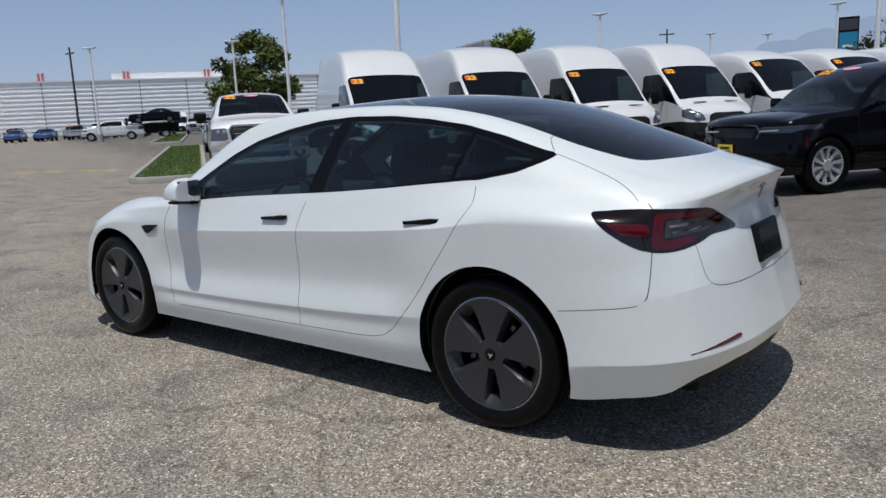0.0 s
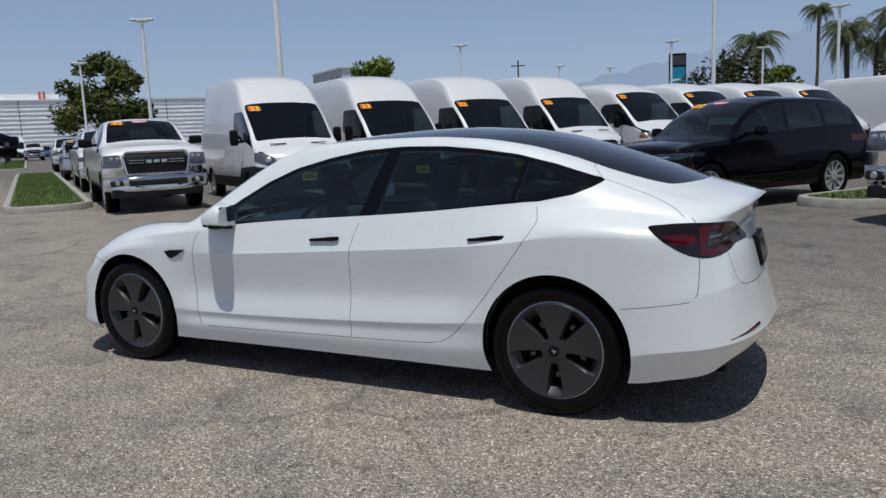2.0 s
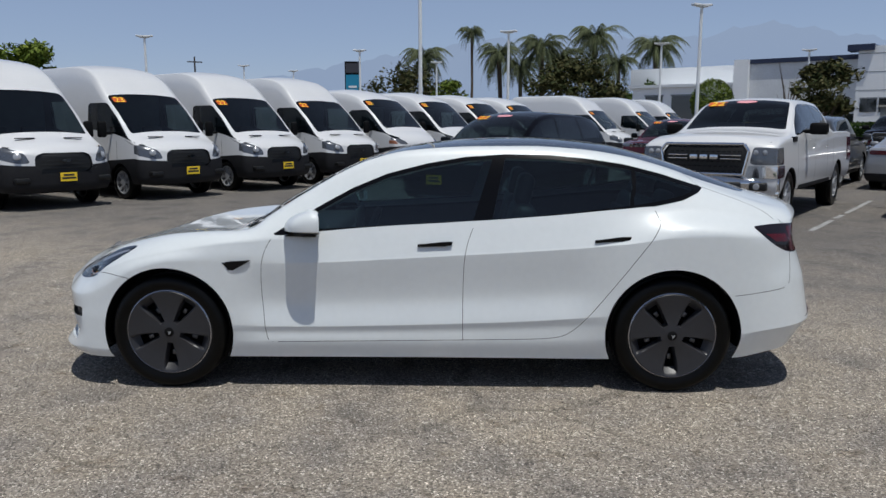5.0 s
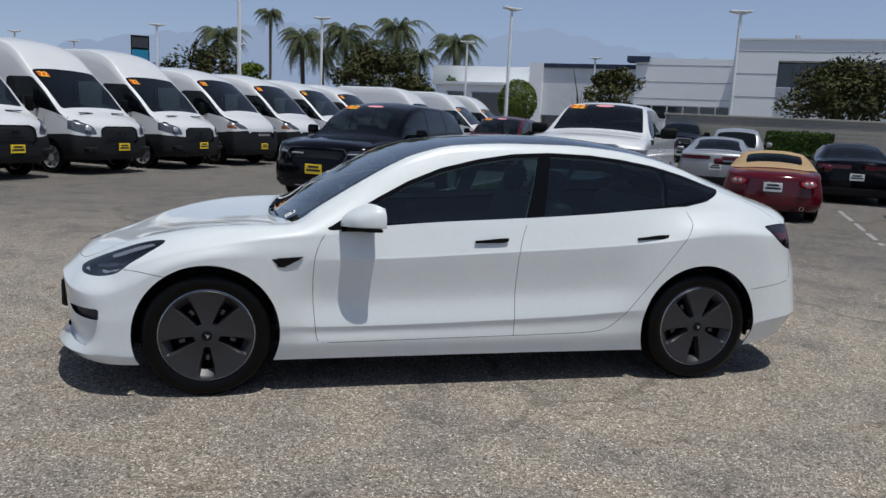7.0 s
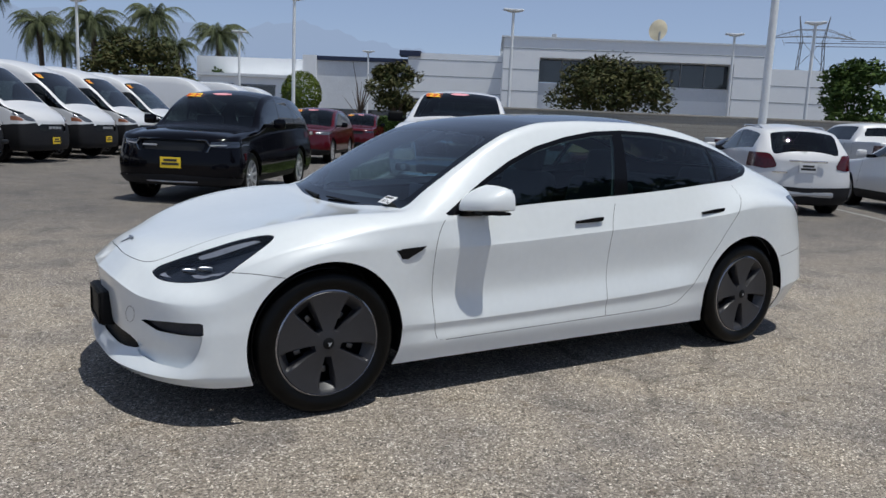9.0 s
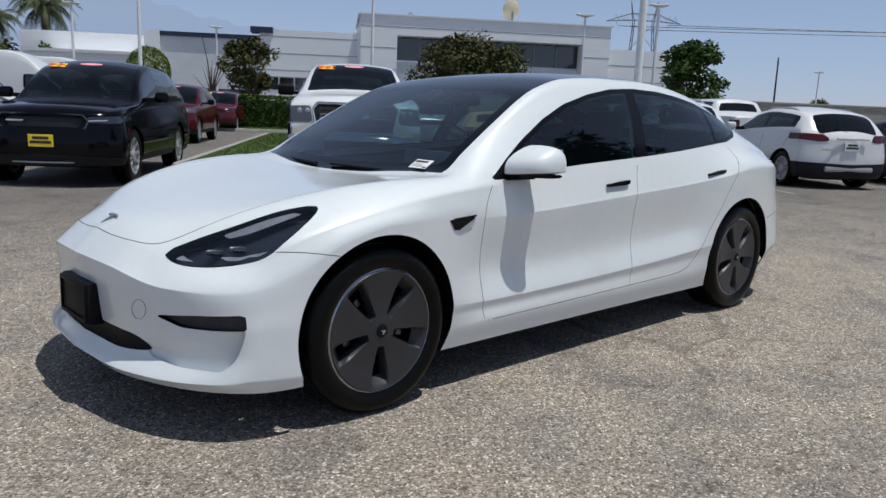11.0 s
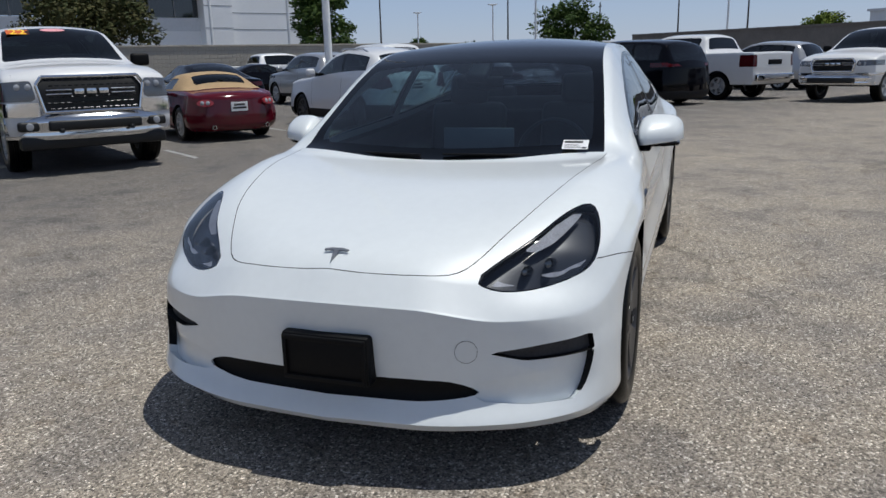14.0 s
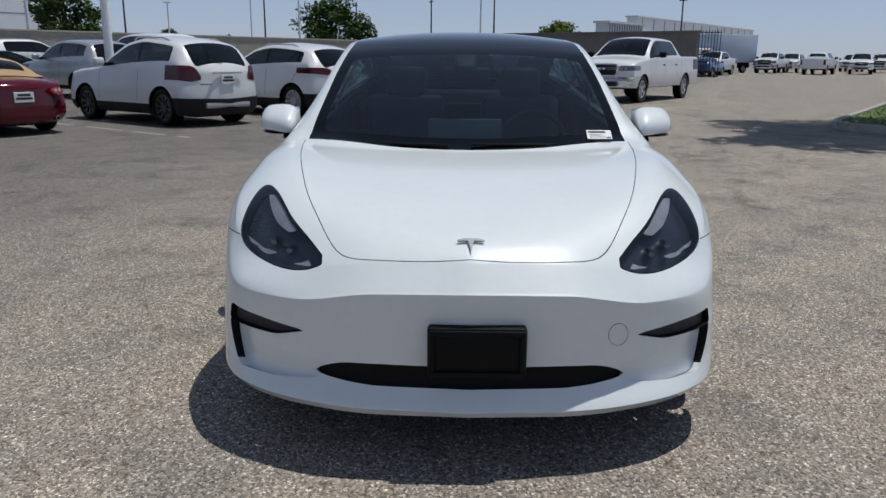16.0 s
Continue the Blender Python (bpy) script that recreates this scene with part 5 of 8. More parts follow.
def truck_front(car, hw, L, zg=(0.81, 1.25), yg=0.58, xg=None, bars=CHROME, mark=CHROME):
    """Chrome surround, honeycomb bars and a plain mark in a truck's grille."""
    x = xg if xg else -L / 2
    z0, z1 = zg
    bm = bmesh.new()
    ring = [(-yg, z1), (yg, z1), (yg + 0.07, z1 - 0.10), (yg, z0), (-yg, z0), (-yg - 0.07, z1 - 0.10)]
    for k in range(6):
        a, b = ring[k], ring[(k + 1) % 6]
        add_tube(bm, [(x - 0.01, a[0], a[1]), (x - 0.01, b[0], b[1])], 0.022, 8)
    part("grille_surround", bm, bars, car, smooth=40)
    bm = bmesh.new()
    for r in range(6):
        for c in range(14):
            y = -yg + 0.06 + (2 * yg - 0.12) * (c + 0.5 * (r % 2)) / 13.5
            z = z0 + 0.04 + (z1 - z0 - 0.08) * r / 5
            add_box(bm, (x - 0.004, y - 0.026, z - 0.007), (x + 0.02, y + 0.026, z + 0.007), 0.004, None, 1)
    part("grille_mesh", bm, GRILLE_CHROME, car)["kind"] = "stuff"
    for s in (-1, 1):
        for d in (-0.06, 0.06):
            part("lamp_projector", lathe([(0, 0.012), (0.03, 0.008), (0.04, 0.0), (0, 0)], 16, pose(x + 0.055 + 0.2 * (d + 0.06), s * (yg + 0.21 + d), z1 - 0.12, 0, -90, s * 12)), HLENS, car, smooth=40)
    zm = 0.5 * (z0 + z1) + 0.03
    for y in (-0.22, 0.0, 0.22):
        part("grille_mark", box((x - 0.02, y * 0.68 - 0.06, zm - 0.036), (x, y * 0.68 + 0.06, zm + 0.036), 0.010), mark, car, smooth=30)
    for s in (-1, 1):
        for d in (-0.026, 0.026):
            part("grille_bar", box((x - 0.015, s * 0.39 - 0.15, zm + d - 0.008), (x, s * 0.39 + 0.15, zm + d + 0.008), 0.005), mark, car)


def chrome_bumper(hw, z0, z1, x0):
    """A bowed bumper face, rounded from top to bottom, swept back at its ends."""
    bm = bmesh.new()
    rows = []
    for k in range(41):
        q = -1 + 2 * k / 40
        x = x0 + 0.30 * abs(q) ** 3.2
        zz0, zz1 = z0 + 0.02 * q * q, z1 - 0.03 * q * q
        row = []
        for t in range(13):
            c = t / 12
            bow = 0.055 * (1 - abs(2 * c - 1) ** 3) + 0.02 * math.cos(3 * math.pi * c)
            row.append(bm.verts.new((x - bow + 0.06, q * hw, zz0 + (zz1 - zz0) * c)))
        row.append(bm.verts.new((x + 0.16, q * (hw - 0.02), zz1)))
        row.append(bm.verts.new((x + 0.16, q * (hw - 0.02), zz0)))
        rows.append(row)
    for a, b in zip(rows, rows[1:]):
        for k in range(len(a)):
            bm.faces.new((a[k], a[(k + 1) % len(a)], b[(k + 1) % len(b)], b[k]))
    bm.faces.new(rows[0])
    bm.faces.new(rows[-1][::-1])
    return bm


def heavy_pickup(label, paint=WHITE, year="22", chrome=True, group="white heavy pickups"):
    def more(car, hw, L):
        truck_front(car, hw, L, xg=-3.03)
        part("front_bumper", chrome_bumper(1.03, 0.46, 0.81, -3.10), CHROME, car, "chrome front bumper", smooth=35)
        part("intake", box((-3.125, -0.57, 0.575), (-2.95, 0.57, 0.705), 0.03, None, 3), MESHB, car, smooth=35)
        part("valance", box((-3.0, -0.90, 0.34), (-2.75, 0.90, 0.50), 0.03, None, 2), MESHB, car, smooth=35)
        for s in (-1, 1):
            pk = part("fog_pocket", box((-3.045, s * 0.79 - 0.12, 0.58), (-2.85, s * 0.79 + 0.12, 0.70), 0.03, pose(0, 0, 0), 3), MESHB, car, smooth=35)
            part("fog_lamp", lathe([(0, 0.02), (0.04, 0.016), (0.05, 0.0), (0, 0)], 16, pose(-3.04, s * 0.78, 0.64, 0, -90, 0)), HLENS, pk, smooth=35)
            part("tow_hook", box((-3.17, s * 0.43 - 0.03, 0.55), (-3.05, s * 0.43 + 0.03, 0.61), 0.02), MESHB, car)
        for s in (-1, 1):
            part("fender_badge", box((-1.95, s * 0.98 - 0.03, 1.27), (-1.70, s * 0.98 + 0.03, 1.35), 0.01), SATIN, car)
            for x in (-0.55, 0.55):
                part("door_handle", box((x - 0.02, s * 0.985 - 0.02, 1.13), (x + 0.18, s * 0.985 + 0.02, 1.17), 0.01), CHROME, car)

    return vehicle("pickup_truck", label, "pickup truck", paint, 6.05, 2.04, 0.52,
        [(-3.02, 1.24), (-2.95, 1.33), (-2.6, 1.39), (-1.75, 1.46), (-1.62, 1.50), (-1.2, 1.76), (-0.85, 1.94), (-0.55, 1.99), (0.0, 2.0), (0.9, 1.97), (1.12, 1.90), (1.24, 1.60), (1.28, 1.42), (1.32, 1.41), (3.02, 1.41)],
        [(-3.02, 0.86), (-1.8, 0.86), (-1.2, 0.78), (-0.7, 0.70), (0.9, 0.68), (1.2, 0.72), (1.32, 0.94), (3.02, 0.94)], [(-3.02, 0.03), (-1.8, 0.06), (-0.8, 0.06), (0.9, 0.06), (1.2, 0.05), (1.32, 0.0), (3.02, 0.0)],
        [(-3.02, 1.18), (-2.5, 1.28), (-1.7, 1.33), (1.2, 1.37), (3.02, 1.38)], (-2.04, 1.76), 0.42, 0.27, (-1.62, -0.82), (1.13, 1.245), ((0.12, 0.10, 0.035),), cf=0.16, cr=0.06, tuck=0.03, spokes=8,
        front=[("grille", [(-0.1, 0.81), (0.58, 0.81), (0.64, 1.12), (0.57, 1.245), (-0.1, 1.245)]), ("vanlamp", [(0.65, 0.95), (1.1, 0.95), (1.1, 1.19), (0.69, 1.21)]), ("chrome", [(0.60, 0.76), (1.1, 0.76), (1.1, 0.935), (0.635, 0.935)])],
        back=[("taillamp", [(0.86, 0.85), (1.2, 0.85), (1.2, 1.30), (0.86, 1.30)])], lows=[("cladding", [(-1.4, 0.45), (1.1, 0.45), (1.1, 0.58), (-1.4, 0.58)])],
        gap_lines=[[(-1.55, 0.62), (-1.6, 1.32)], [(-0.32, 0.6), (-0.30, 1.36)], [(0.70, 0.62), (0.72, 1.38)], [(1.25, 0.6), (1.25, 1.4)]], glass_end=0.98, mirror=(-1.05, 1.47, 0.28, 0.19, SATIN), year=year, group=group, rim_share=0.60, extras=more, nose=0.0)


def light_pickup(label, paint=WHITE, group="", rear_only=False):
    def more(car, hw, L):
        truck_front(car, hw, L, (0.80, 1.12), 0.52, -2.93)
        part("front_bumper", chrome_bumper(1.02, 0.46, 0.74, -3.02), CHROME, car, "chrome front bumper", smooth=35)
        part("intake", box((-3.05, -0.62, 0.50), (-2.85, 0.62, 0.64), 0.03, None, 3), MESHB, car, smooth=35)
        part("rear_bumper", box((2.85, -0.96, 0.55), (3.0, 0.96, 0.74), 0.03, None, 3), CHROME, car, "chrome rear bumper", smooth=35)
        for s in (-1, 1):
            for x in (-0.45, 0.65):
                part("door_handle", box((x, s * 1.0 - 0.02, 1.08), (x + 0.18, s * 1.0 + 0.02, 1.12), 0.01), SATIN, car)
        part("tailgate_mark", box((2.91, -0.35, 1.0), (2.925, 0.35, 1.14), 0.01), SATIN, car)

    return vehicle("pickup_truck", label, "pickup truck", paint, 5.85, 2.06, 0.45,
        [(-2.92, 1.10), (-2.85, 1.20), (-2.4, 1.28), (-1.65, 1.36), (-1.5, 1.41), (-1.0, 1.74), (-0.65, 1.90), (-0.3, 1.95), (0.8, 1.93), (1.05, 1.86), (1.18, 1.55), (1.24, 1.38), (1.30, 1.36), (2.92, 1.36)],
        [(-2.92, 0.84), (-1.6, 0.85), (-1.0, 0.76), (-0.5, 0.68), (0.8, 0.66), (1.1, 0.72), (1.30, 0.94), (2.92, 0.94)], [(-2.92, 0.03), (-1.6, 0.06), (0.9, 0.06), (1.2, 0.04), (1.30, 0.0), (2.92, 0.0)],
        [(-2.92, 1.05), (-2.4, 1.18), (-1.6, 1.25), (1.2, 1.31), (2.92, 1.33)], (-1.98, 1.70), 0.40, 0.26, (-1.52, -0.62), (1.06, 1.21), ((0.18, 0.16, 0.035),), cf=0.22, cr=0.06, tuck=0.03, spokes=6,
        front=[("grille", [(-0.1, 0.80), (0.52, 0.80), (0.58, 1.02), (0.52, 1.12), (-0.1, 1.12)]), ("vanlamp", [(0.58, 0.93), (1.1, 0.95), (1.1, 1.08), (0.60, 1.08)]), ("chrome", [(0.54, 0.70), (1.1, 0.70), (1.1, 0.76), (0.54, 0.76)])],
        back=[("taillamp", [(0.88, 0.95), (1.2, 0.95), (1.2, 1.28), (0.88, 1.28)])], gap_lines=[[(-1.42, 0.6), (-1.48, 1.25)], [(-0.25, 0.55), (-0.22, 1.3)], [(0.82, 0.6), (0.85, 1.3)], [(1.22, 0.55), (1.22, 1.35)]],
        glass_end=0.92, mirror=(-1.0, 1.40, 0.22, 0.17, SATIN), group=group, rim_share=0.64, extras=more, nose=0.0)


def suv(label, paint, L=5.1, W=1.93, H=1.80, hood=1.10, tail=1.10, wb=3.04, over=0.94, wr=0.39, year="", front=(), back=(), low_mat=None, spokes=10, plate=None, rplate=None, group="", low=0.62, rear_rake=0.45, lows=None, extras=None, wheel_mat=None, zb=0.30):
    h = L / 2
    fa = -h + over
    cowl = fa + 0.48
    head = cowl + 0.92
    return vehicle("suv", label, "SUV", paint, L, W, zb,
        [(-h, hood - 0.14), (-h + 0.15, hood - 0.05), (-h + 0.6, hood + 0.01), (cowl - 0.05, hood + 0.08), (cowl + 0.05, hood + 0.13), (0.5 * (cowl + head), H - 0.26), (head, H - 0.06), (head + 0.5, H), (h - 1.2, H - 0.02), (h - rear_rake - 0.22, H - 0.08), (h - rear_rake, H - 0.16), (h - 0.13, tail + 0.10), (h - 0.04, tail), (h, tail - 0.05)],
        [(-h, 0.62), (cowl - 0.1, 0.80 * W / 1.93), (head, 0.71 * W / 1.93), (h - 0.6, 0.69 * W / 1.93), (h - 0.2, 0.72 * W / 1.93), (h, 0.74 * W / 1.93)], [(-h, 0.03), (cowl, 0.05), (head, 0.07), (h - 0.5, 0.07), (h - 0.15, 0.05), (h, 0.03)],
        [(-h, hood - 0.18), (-h + 0.5, hood - 0.06), (cowl, hood + 0.0), (0, hood + 0.03), (h - 0.5, hood + 0.10), (h - 0.1, tail - 0.02), (h, tail - 0.06)], (fa, fa + wb), wr, 0.25, (cowl, head - 0.02), (h - rear_rake - 0.05, h - 0.14),
        ((head + 0.42, head + 0.46, 0.04), (head + 1.42, head + 1.30, 0.04)), cf=0.42, cr=0.30, tuck=0.07, spokes=spokes, wheel_mat=wheel_mat, front=front, back=back, low_mat=low_mat,
        lows=lows if lows is not None else [("cladding", [(-h, 0.2), (h, 0.2), (h, 0.40), (-h, 0.40)])],
        gap_lines=[[(cowl + 0.05, 0.45), (cowl + 0.02, hood)], [(head + 0.42, 0.45), (head + 0.42, hood + 0.05)], [(head + 1.25, 0.75), (head + 1.42, hood + 0.06)]], glass_end=h - rear_rake - 0.15, mirror=(cowl + 0.42, hood + 0.14, 0.20, 0.16, paint if paint is not MAROON else BLACK), year=year, plate=plate, rplate=rplate, group=group, extras=extras)

# ---- the vehicles in their places ----


def at(ob, u, v, way, L, ref):
    """Sets a vehicle by its nose (ref -1) or its tail (ref 1)."""
    ob.matrix_world = LOT @ pose(u, v, 0, 0, 0, HEAD[way]) @ pose(-ref * L / 2, 0, 0)
    return ob


t1 = at(heavy_pickup("white heavy-duty crew-cab pickup with chrome grille parked by a grass island"), -12.0, 0.25, "U+", 6.05, -1)
copy_thing(t1, LOT @ pose(-0.6, 7.5, 0, 0, 0, HEAD["V-"]) @ pose(3.025, 0, 0))
v23 = at(high_van("white high-roof cargo van with a 23 sticker in a row", "23"), -10.85, 3.1, "U+", 5.98, -1)
copy_thing(v23, LOT @ pose(-10.85, 5.77, 0, 0, 0, 180) @ pose(2.99, 0, 0))
v22 = at(high_van("white high-roof cargo van with a 22 sticker in a row", "22"), -10.85, 8.43, "U+", 5.98, -1)
copy_thing(v22, LOT @ pose(-10.85, 11.1, 0, 0, 0, 180) @ pose(2.99, 0, 0))
b22 = at(broad_van("white broad-nosed cargo van with a 22 sticker in a row"), -10.85, 13.75, "U+", 5.95, -1)
for v in (16.4, 19.05, 21.7):
    copy_thing(b22, LOT @ pose(-10.85, v, 0, 0, 0, 180) @ pose(2.975, 0, 0))
for u, v in ((-10.3, 27.5), (-9.6, 31.0), (-9.5, 34.5)):
    copy_thing(v22, LOT @ pose(u, v, 0, 0, 0, 180) @ pose(2.99, 0, 0))

DARK_LAMP = [("darklamp", [(0.52, 0.86), (0.9, 0.86), (0.97, 0.96), (0.55, 0.94)]), ("grille", [(-0.1, 0.80), (0.46, 0.80), (0.50, 0.94), (-0.1, 0.96)]), ("bumper", [(-0.1, 0.25), (1.1, 0.25), (1.1, 0.40), (-0.1, 0.45)])]
def black_front(car, hw, L):
    """Grille surround, lamp blades, fog lamps, a bright lower lip and red side markers."""
    ring = [(-0.52, 0.79), (-0.56, 0.88), (-0.50, 0.965), (0.50, 0.965), (0.56, 0.88), (0.52, 0.79)]
    bm = bmesh.new()
    for a, b in zip(ring, ring[1:] + ring[:1]):
        add_tube(bm, [(-L / 2 + 0.02 + 0.10 * (y / 0.6) ** 2, y, z) for y, z in (a, b)], 0.013, 6)
    part("grille_surround", bm, BADGE, car, smooth=40)
    part("grille_mark", box((-L / 2 - 0.005, 0.22, 0.86), (-L / 2 + 0.05, 0.42, 0.885), 0.006), ALLOY, car)
    part("lower_lip", add_tube(bmesh.new(), [(-L / 2 + 0.02 + 0.34 * (abs(q) ** 2.6), q * 0.86, 0.34 + 0.05 * abs(q) ** 3) for q in [k / 8 - 1 for k in range(17)]], 0.016, 6), ALLOY, car, smooth=40)
    for s in (-1, 1):
        part("fog_lamp", lathe([(0, 0.02), (0.045, 0.014), (0.055, 0.0), (0, 0)], 16, pose(-L / 2 + 0.20, s * 0.70, 0.55, 0, -80, s * -25)), HLENS, car, smooth=40)
        part("lamp_blade", add_tube(bmesh.new(), [(-L / 2 + 0.10, s * 0.56, 0.885), (-L / 2 + 0.20, s * 0.74, 0.895), (-L / 2 + 0.40, s * 0.88, 0.92)], 0.011, 6), HLENS, car, smooth=40)
        part("side_marker", box((-L / 2 + 0.52, s * 0.955 - 0.012, 0.66), (-L / 2 + 0.56, s * 0.955 + 0.012, 0.78), 0.008), TAIL_RED, car)


at(suv("black three-row SUV with a yellow dealer plate, spotless", BLACK, year="22", front=DARK_LAMP, plate=(-2.565, 0.62), back=[("taillamp", [(-0.1, 0.98), (1.1, 0.98), (1.1, 1.10), (-0.1, 1.06)])], extras=black_front, wheel_mat=ALLOY), -4.69, 6.2, "V-", 5.1, -1)
JEEP = [("vanlamp", [(0.56, 0.90), (0.92, 0.90), (0.92, 1.0), (0.56, 1.0)]), ("grille", [(-0.1, 0.88), (0.50, 0.88), (0.50, 1.0), (-0.1, 1.02)]), ("bumper", [(-0.1, 0.25), (1.1, 0.25), (1.1, 0.42), (-0.1, 0.50)])]


def slots(car, hw, L):
    for k in range(7):
        part("grille_slot", box((-L / 2 - 0.02, -0.45 + 0.15 * k - 0.045, 0.89), (-L / 2 + 0.01, -0.45 + 0.15 * k + 0.045, 1.0), 0.015), CHROME, car)


at(suv("dark red SUV with a slotted chrome grille and yellow plate", MAROON, 4.82, 1.94, 1.76, 1.08, 1.06, 2.92, 0.92, year="21", front=JEEP, plate=(-2.44, 0.60), extras=slots), -5.9, 18.3, "V-", 4.82, -1)
at(suv("dark red SUV parked far behind a grass island", MAROON, 5.1, 1.93, 1.78, front=DARK_LAMP, year="22"), -6.3, 30.0, "V-", 5.1, -1)
at(suv("charcoal SUV parked with its tail outwards behind a pickup", GREY, 5.0, 1.93, 1.80, back=[("taillamp", [(0.5, 0.98), (1.1, 0.98), (1.1, 1.12), (0.5, 1.08)])]), -1.2, 15.9, "V+", 5.0, 1)
at(heavy_pickup("black pickup with chrome grille parked near a block wall", BLACK, "", group="dark pickups"), -1.0, 31.5, "V-", 6.05, -1)


def coupe(label, paint, group=""):
    return vehicle("coupe", label, "car", paint, 5.0, 1.92, 0.22,
        [(-2.5, 0.74), (-2.4, 0.88), (-1.9, 0.97), (-0.85, 1.02), (-0.7, 1.06), (-0.1, 1.34), (0.3, 1.44), (0.8, 1.44), (1.2, 1.36), (1.75, 1.12), (1.85, 1.08), (2.3, 1.05), (2.42, 1.03), (2.5, 0.98)],
        [(-2.5, 0.74), (-0.8, 0.76), (0.0, 0.62), (0.8, 0.58), (1.4, 0.60), (1.9, 0.72), (2.5, 0.76)], [(-2.5, 0.02), (-0.8, 0.04), (0.2, 0.06), (1.3, 0.06), (2.5, 0.02)],
        [(-2.5, 0.78), (-0.8, 0.95), (0.3, 0.98), (1.4, 1.04), (2.5, 0.96)], (-1.50, 1.45), 0.36, 0.27, (-0.72, 0.2), (1.15, 1.78), ((0.70, 0.78, 0.06),), cf=0.2, cr=0.14, tuck=0.07, spokes=5, wheel_mat=DARK_ALLOY,
        front=[("grille", [(-0.1, 0.62), (0.9, 0.62), (0.9, 0.76), (-0.1, 0.76)])], back=[("taillamp", [(0.12, 0.84), (0.86, 0.84), (0.86, 0.94), (0.12, 0.94)]), ("bumper", [(-0.1, 0.2), (1.1, 0.2), (1.1, 0.40), (-0.1, 0.40)])],
        gap_lines=[[(-0.75, 0.3), (-0.78, 0.94)], [(0.75, 0.32), (0.85, 1.0)]], glass_end=1.35, mirror=(-0.25, 1.04, 0.20, 0.14, paint), rplate=(2.53, 0.66), group=group)


at(coupe("silver muscle coupe with a black boot panel parked nose in", SILVER), 1.2, 16.6, "V+", 5.0, 1)
black_coupe = at(coupe("black muscle coupe parked nose in on the lot", BLACK), 4.4, 15.6, "V+", 5.0, 1)


def roadster_lamps(car):
    """Clear oval rear lamps with red cores."""
    for s in (-1, 1):
        oval = [(0.15 * math.cos(t * math.pi / 12), 0.065 * math.sin(t * math.pi / 12)) for t in range(24)]
        m = pose(1.915, s * 0.59, 0.70, 90, 0, 90 + s * 30) @ pose(0, 0, 0, -14, 0, 0)
        o = part("taillamp", add_prism(bmesh.new(), oval, -0.03, 0.012, m, 0.008), LAMP_RED, car, "pale red oval rear lamp", smooth=40)
        for k in (-0.055, 0.045):
            part("bulb", lathe([(0, 0.026), (0.025, 0.022), (0.038, 0.012), (0.038, 0.0), (0, 0)], 16, m @ pose(k, 0, 0.004)), HLENS, o, smooth=40)
    return True


LAMP_RED = material("pale_red_lens", (0.34, 0.045, 0.055), 0.12)


def roadster():
    return vehicle("roadster", "red two-seat roadster with a closed tan soft top", "car", RED, 4.0, 1.72, 0.20,
        [(-2.0, 0.60), (-1.85, 0.72), (-1.4, 0.82), (-0.55, 0.88), (-0.42, 0.92), (0.05, 1.16), (0.3, 1.235), (0.6, 1.24), (0.95, 1.16), (1.2, 1.0), (1.32, 0.93), (1.6, 0.90), (1.9, 0.86), (2.0, 0.78)],
        [(-2.0, 0.6), (-0.5, 0.68), (0.1, 0.56), (0.6, 0.52), (1.1, 0.56), (1.35, 0.66), (2.0, 0.66)], [(-2.0, 0.02), (-0.5, 0.04), (0.3, 0.06), (1.1, 0.06), (1.4, 0.03), (2.0, 0.02)],
        [(-2.0, 0.62), (-1.2, 0.80), (-0.5, 0.84), (1.3, 0.88), (2.0, 0.78)], (-1.22, 1.11), 0.31, 0.21, (-0.44, 0.12), (0.86, 1.14), (), cf=0.45, cr=0.42, tuck=0.08, spokes=10,
        front=[("headlamp", [(0.42, 0.58), (0.72, 0.60), (0.74, 0.70), (0.46, 0.66)]), ("grille", [(-0.1, 0.32), (0.4, 0.32), (0.4, 0.46), (-0.1, 0.46)])],
        back=[("taillamp", [(0.46, 0.64), (0.74, 0.66), (0.78, 0.73), (0.50, 0.74)])], lows=[], roof=TAN, roof_x=(0.10, 1.30), glass_end=0.62, gap_lines=[[(-0.42, 0.3), (-0.48, 0.84)], [(0.62, 0.3), (0.72, 0.86)]], mirror=(-0.05, 0.95, 0.18, 0.13, RED), rplate=(2.0, 0.62), group="",
        extras=lambda car, hw, L: roadster_lamps(car) and [part("exhaust", lathe([(0.03, 0), (0.038, 0), (0.038, 0.1), (0.03, 0.1)], 14, pose(1.93, y, 0.27, 0, 90, 0), closed=True), CHROME, car) for y in (-0.5, 0.5)])


at(roadster(), 2.4, 10.1, "V+", 4.0, 1)


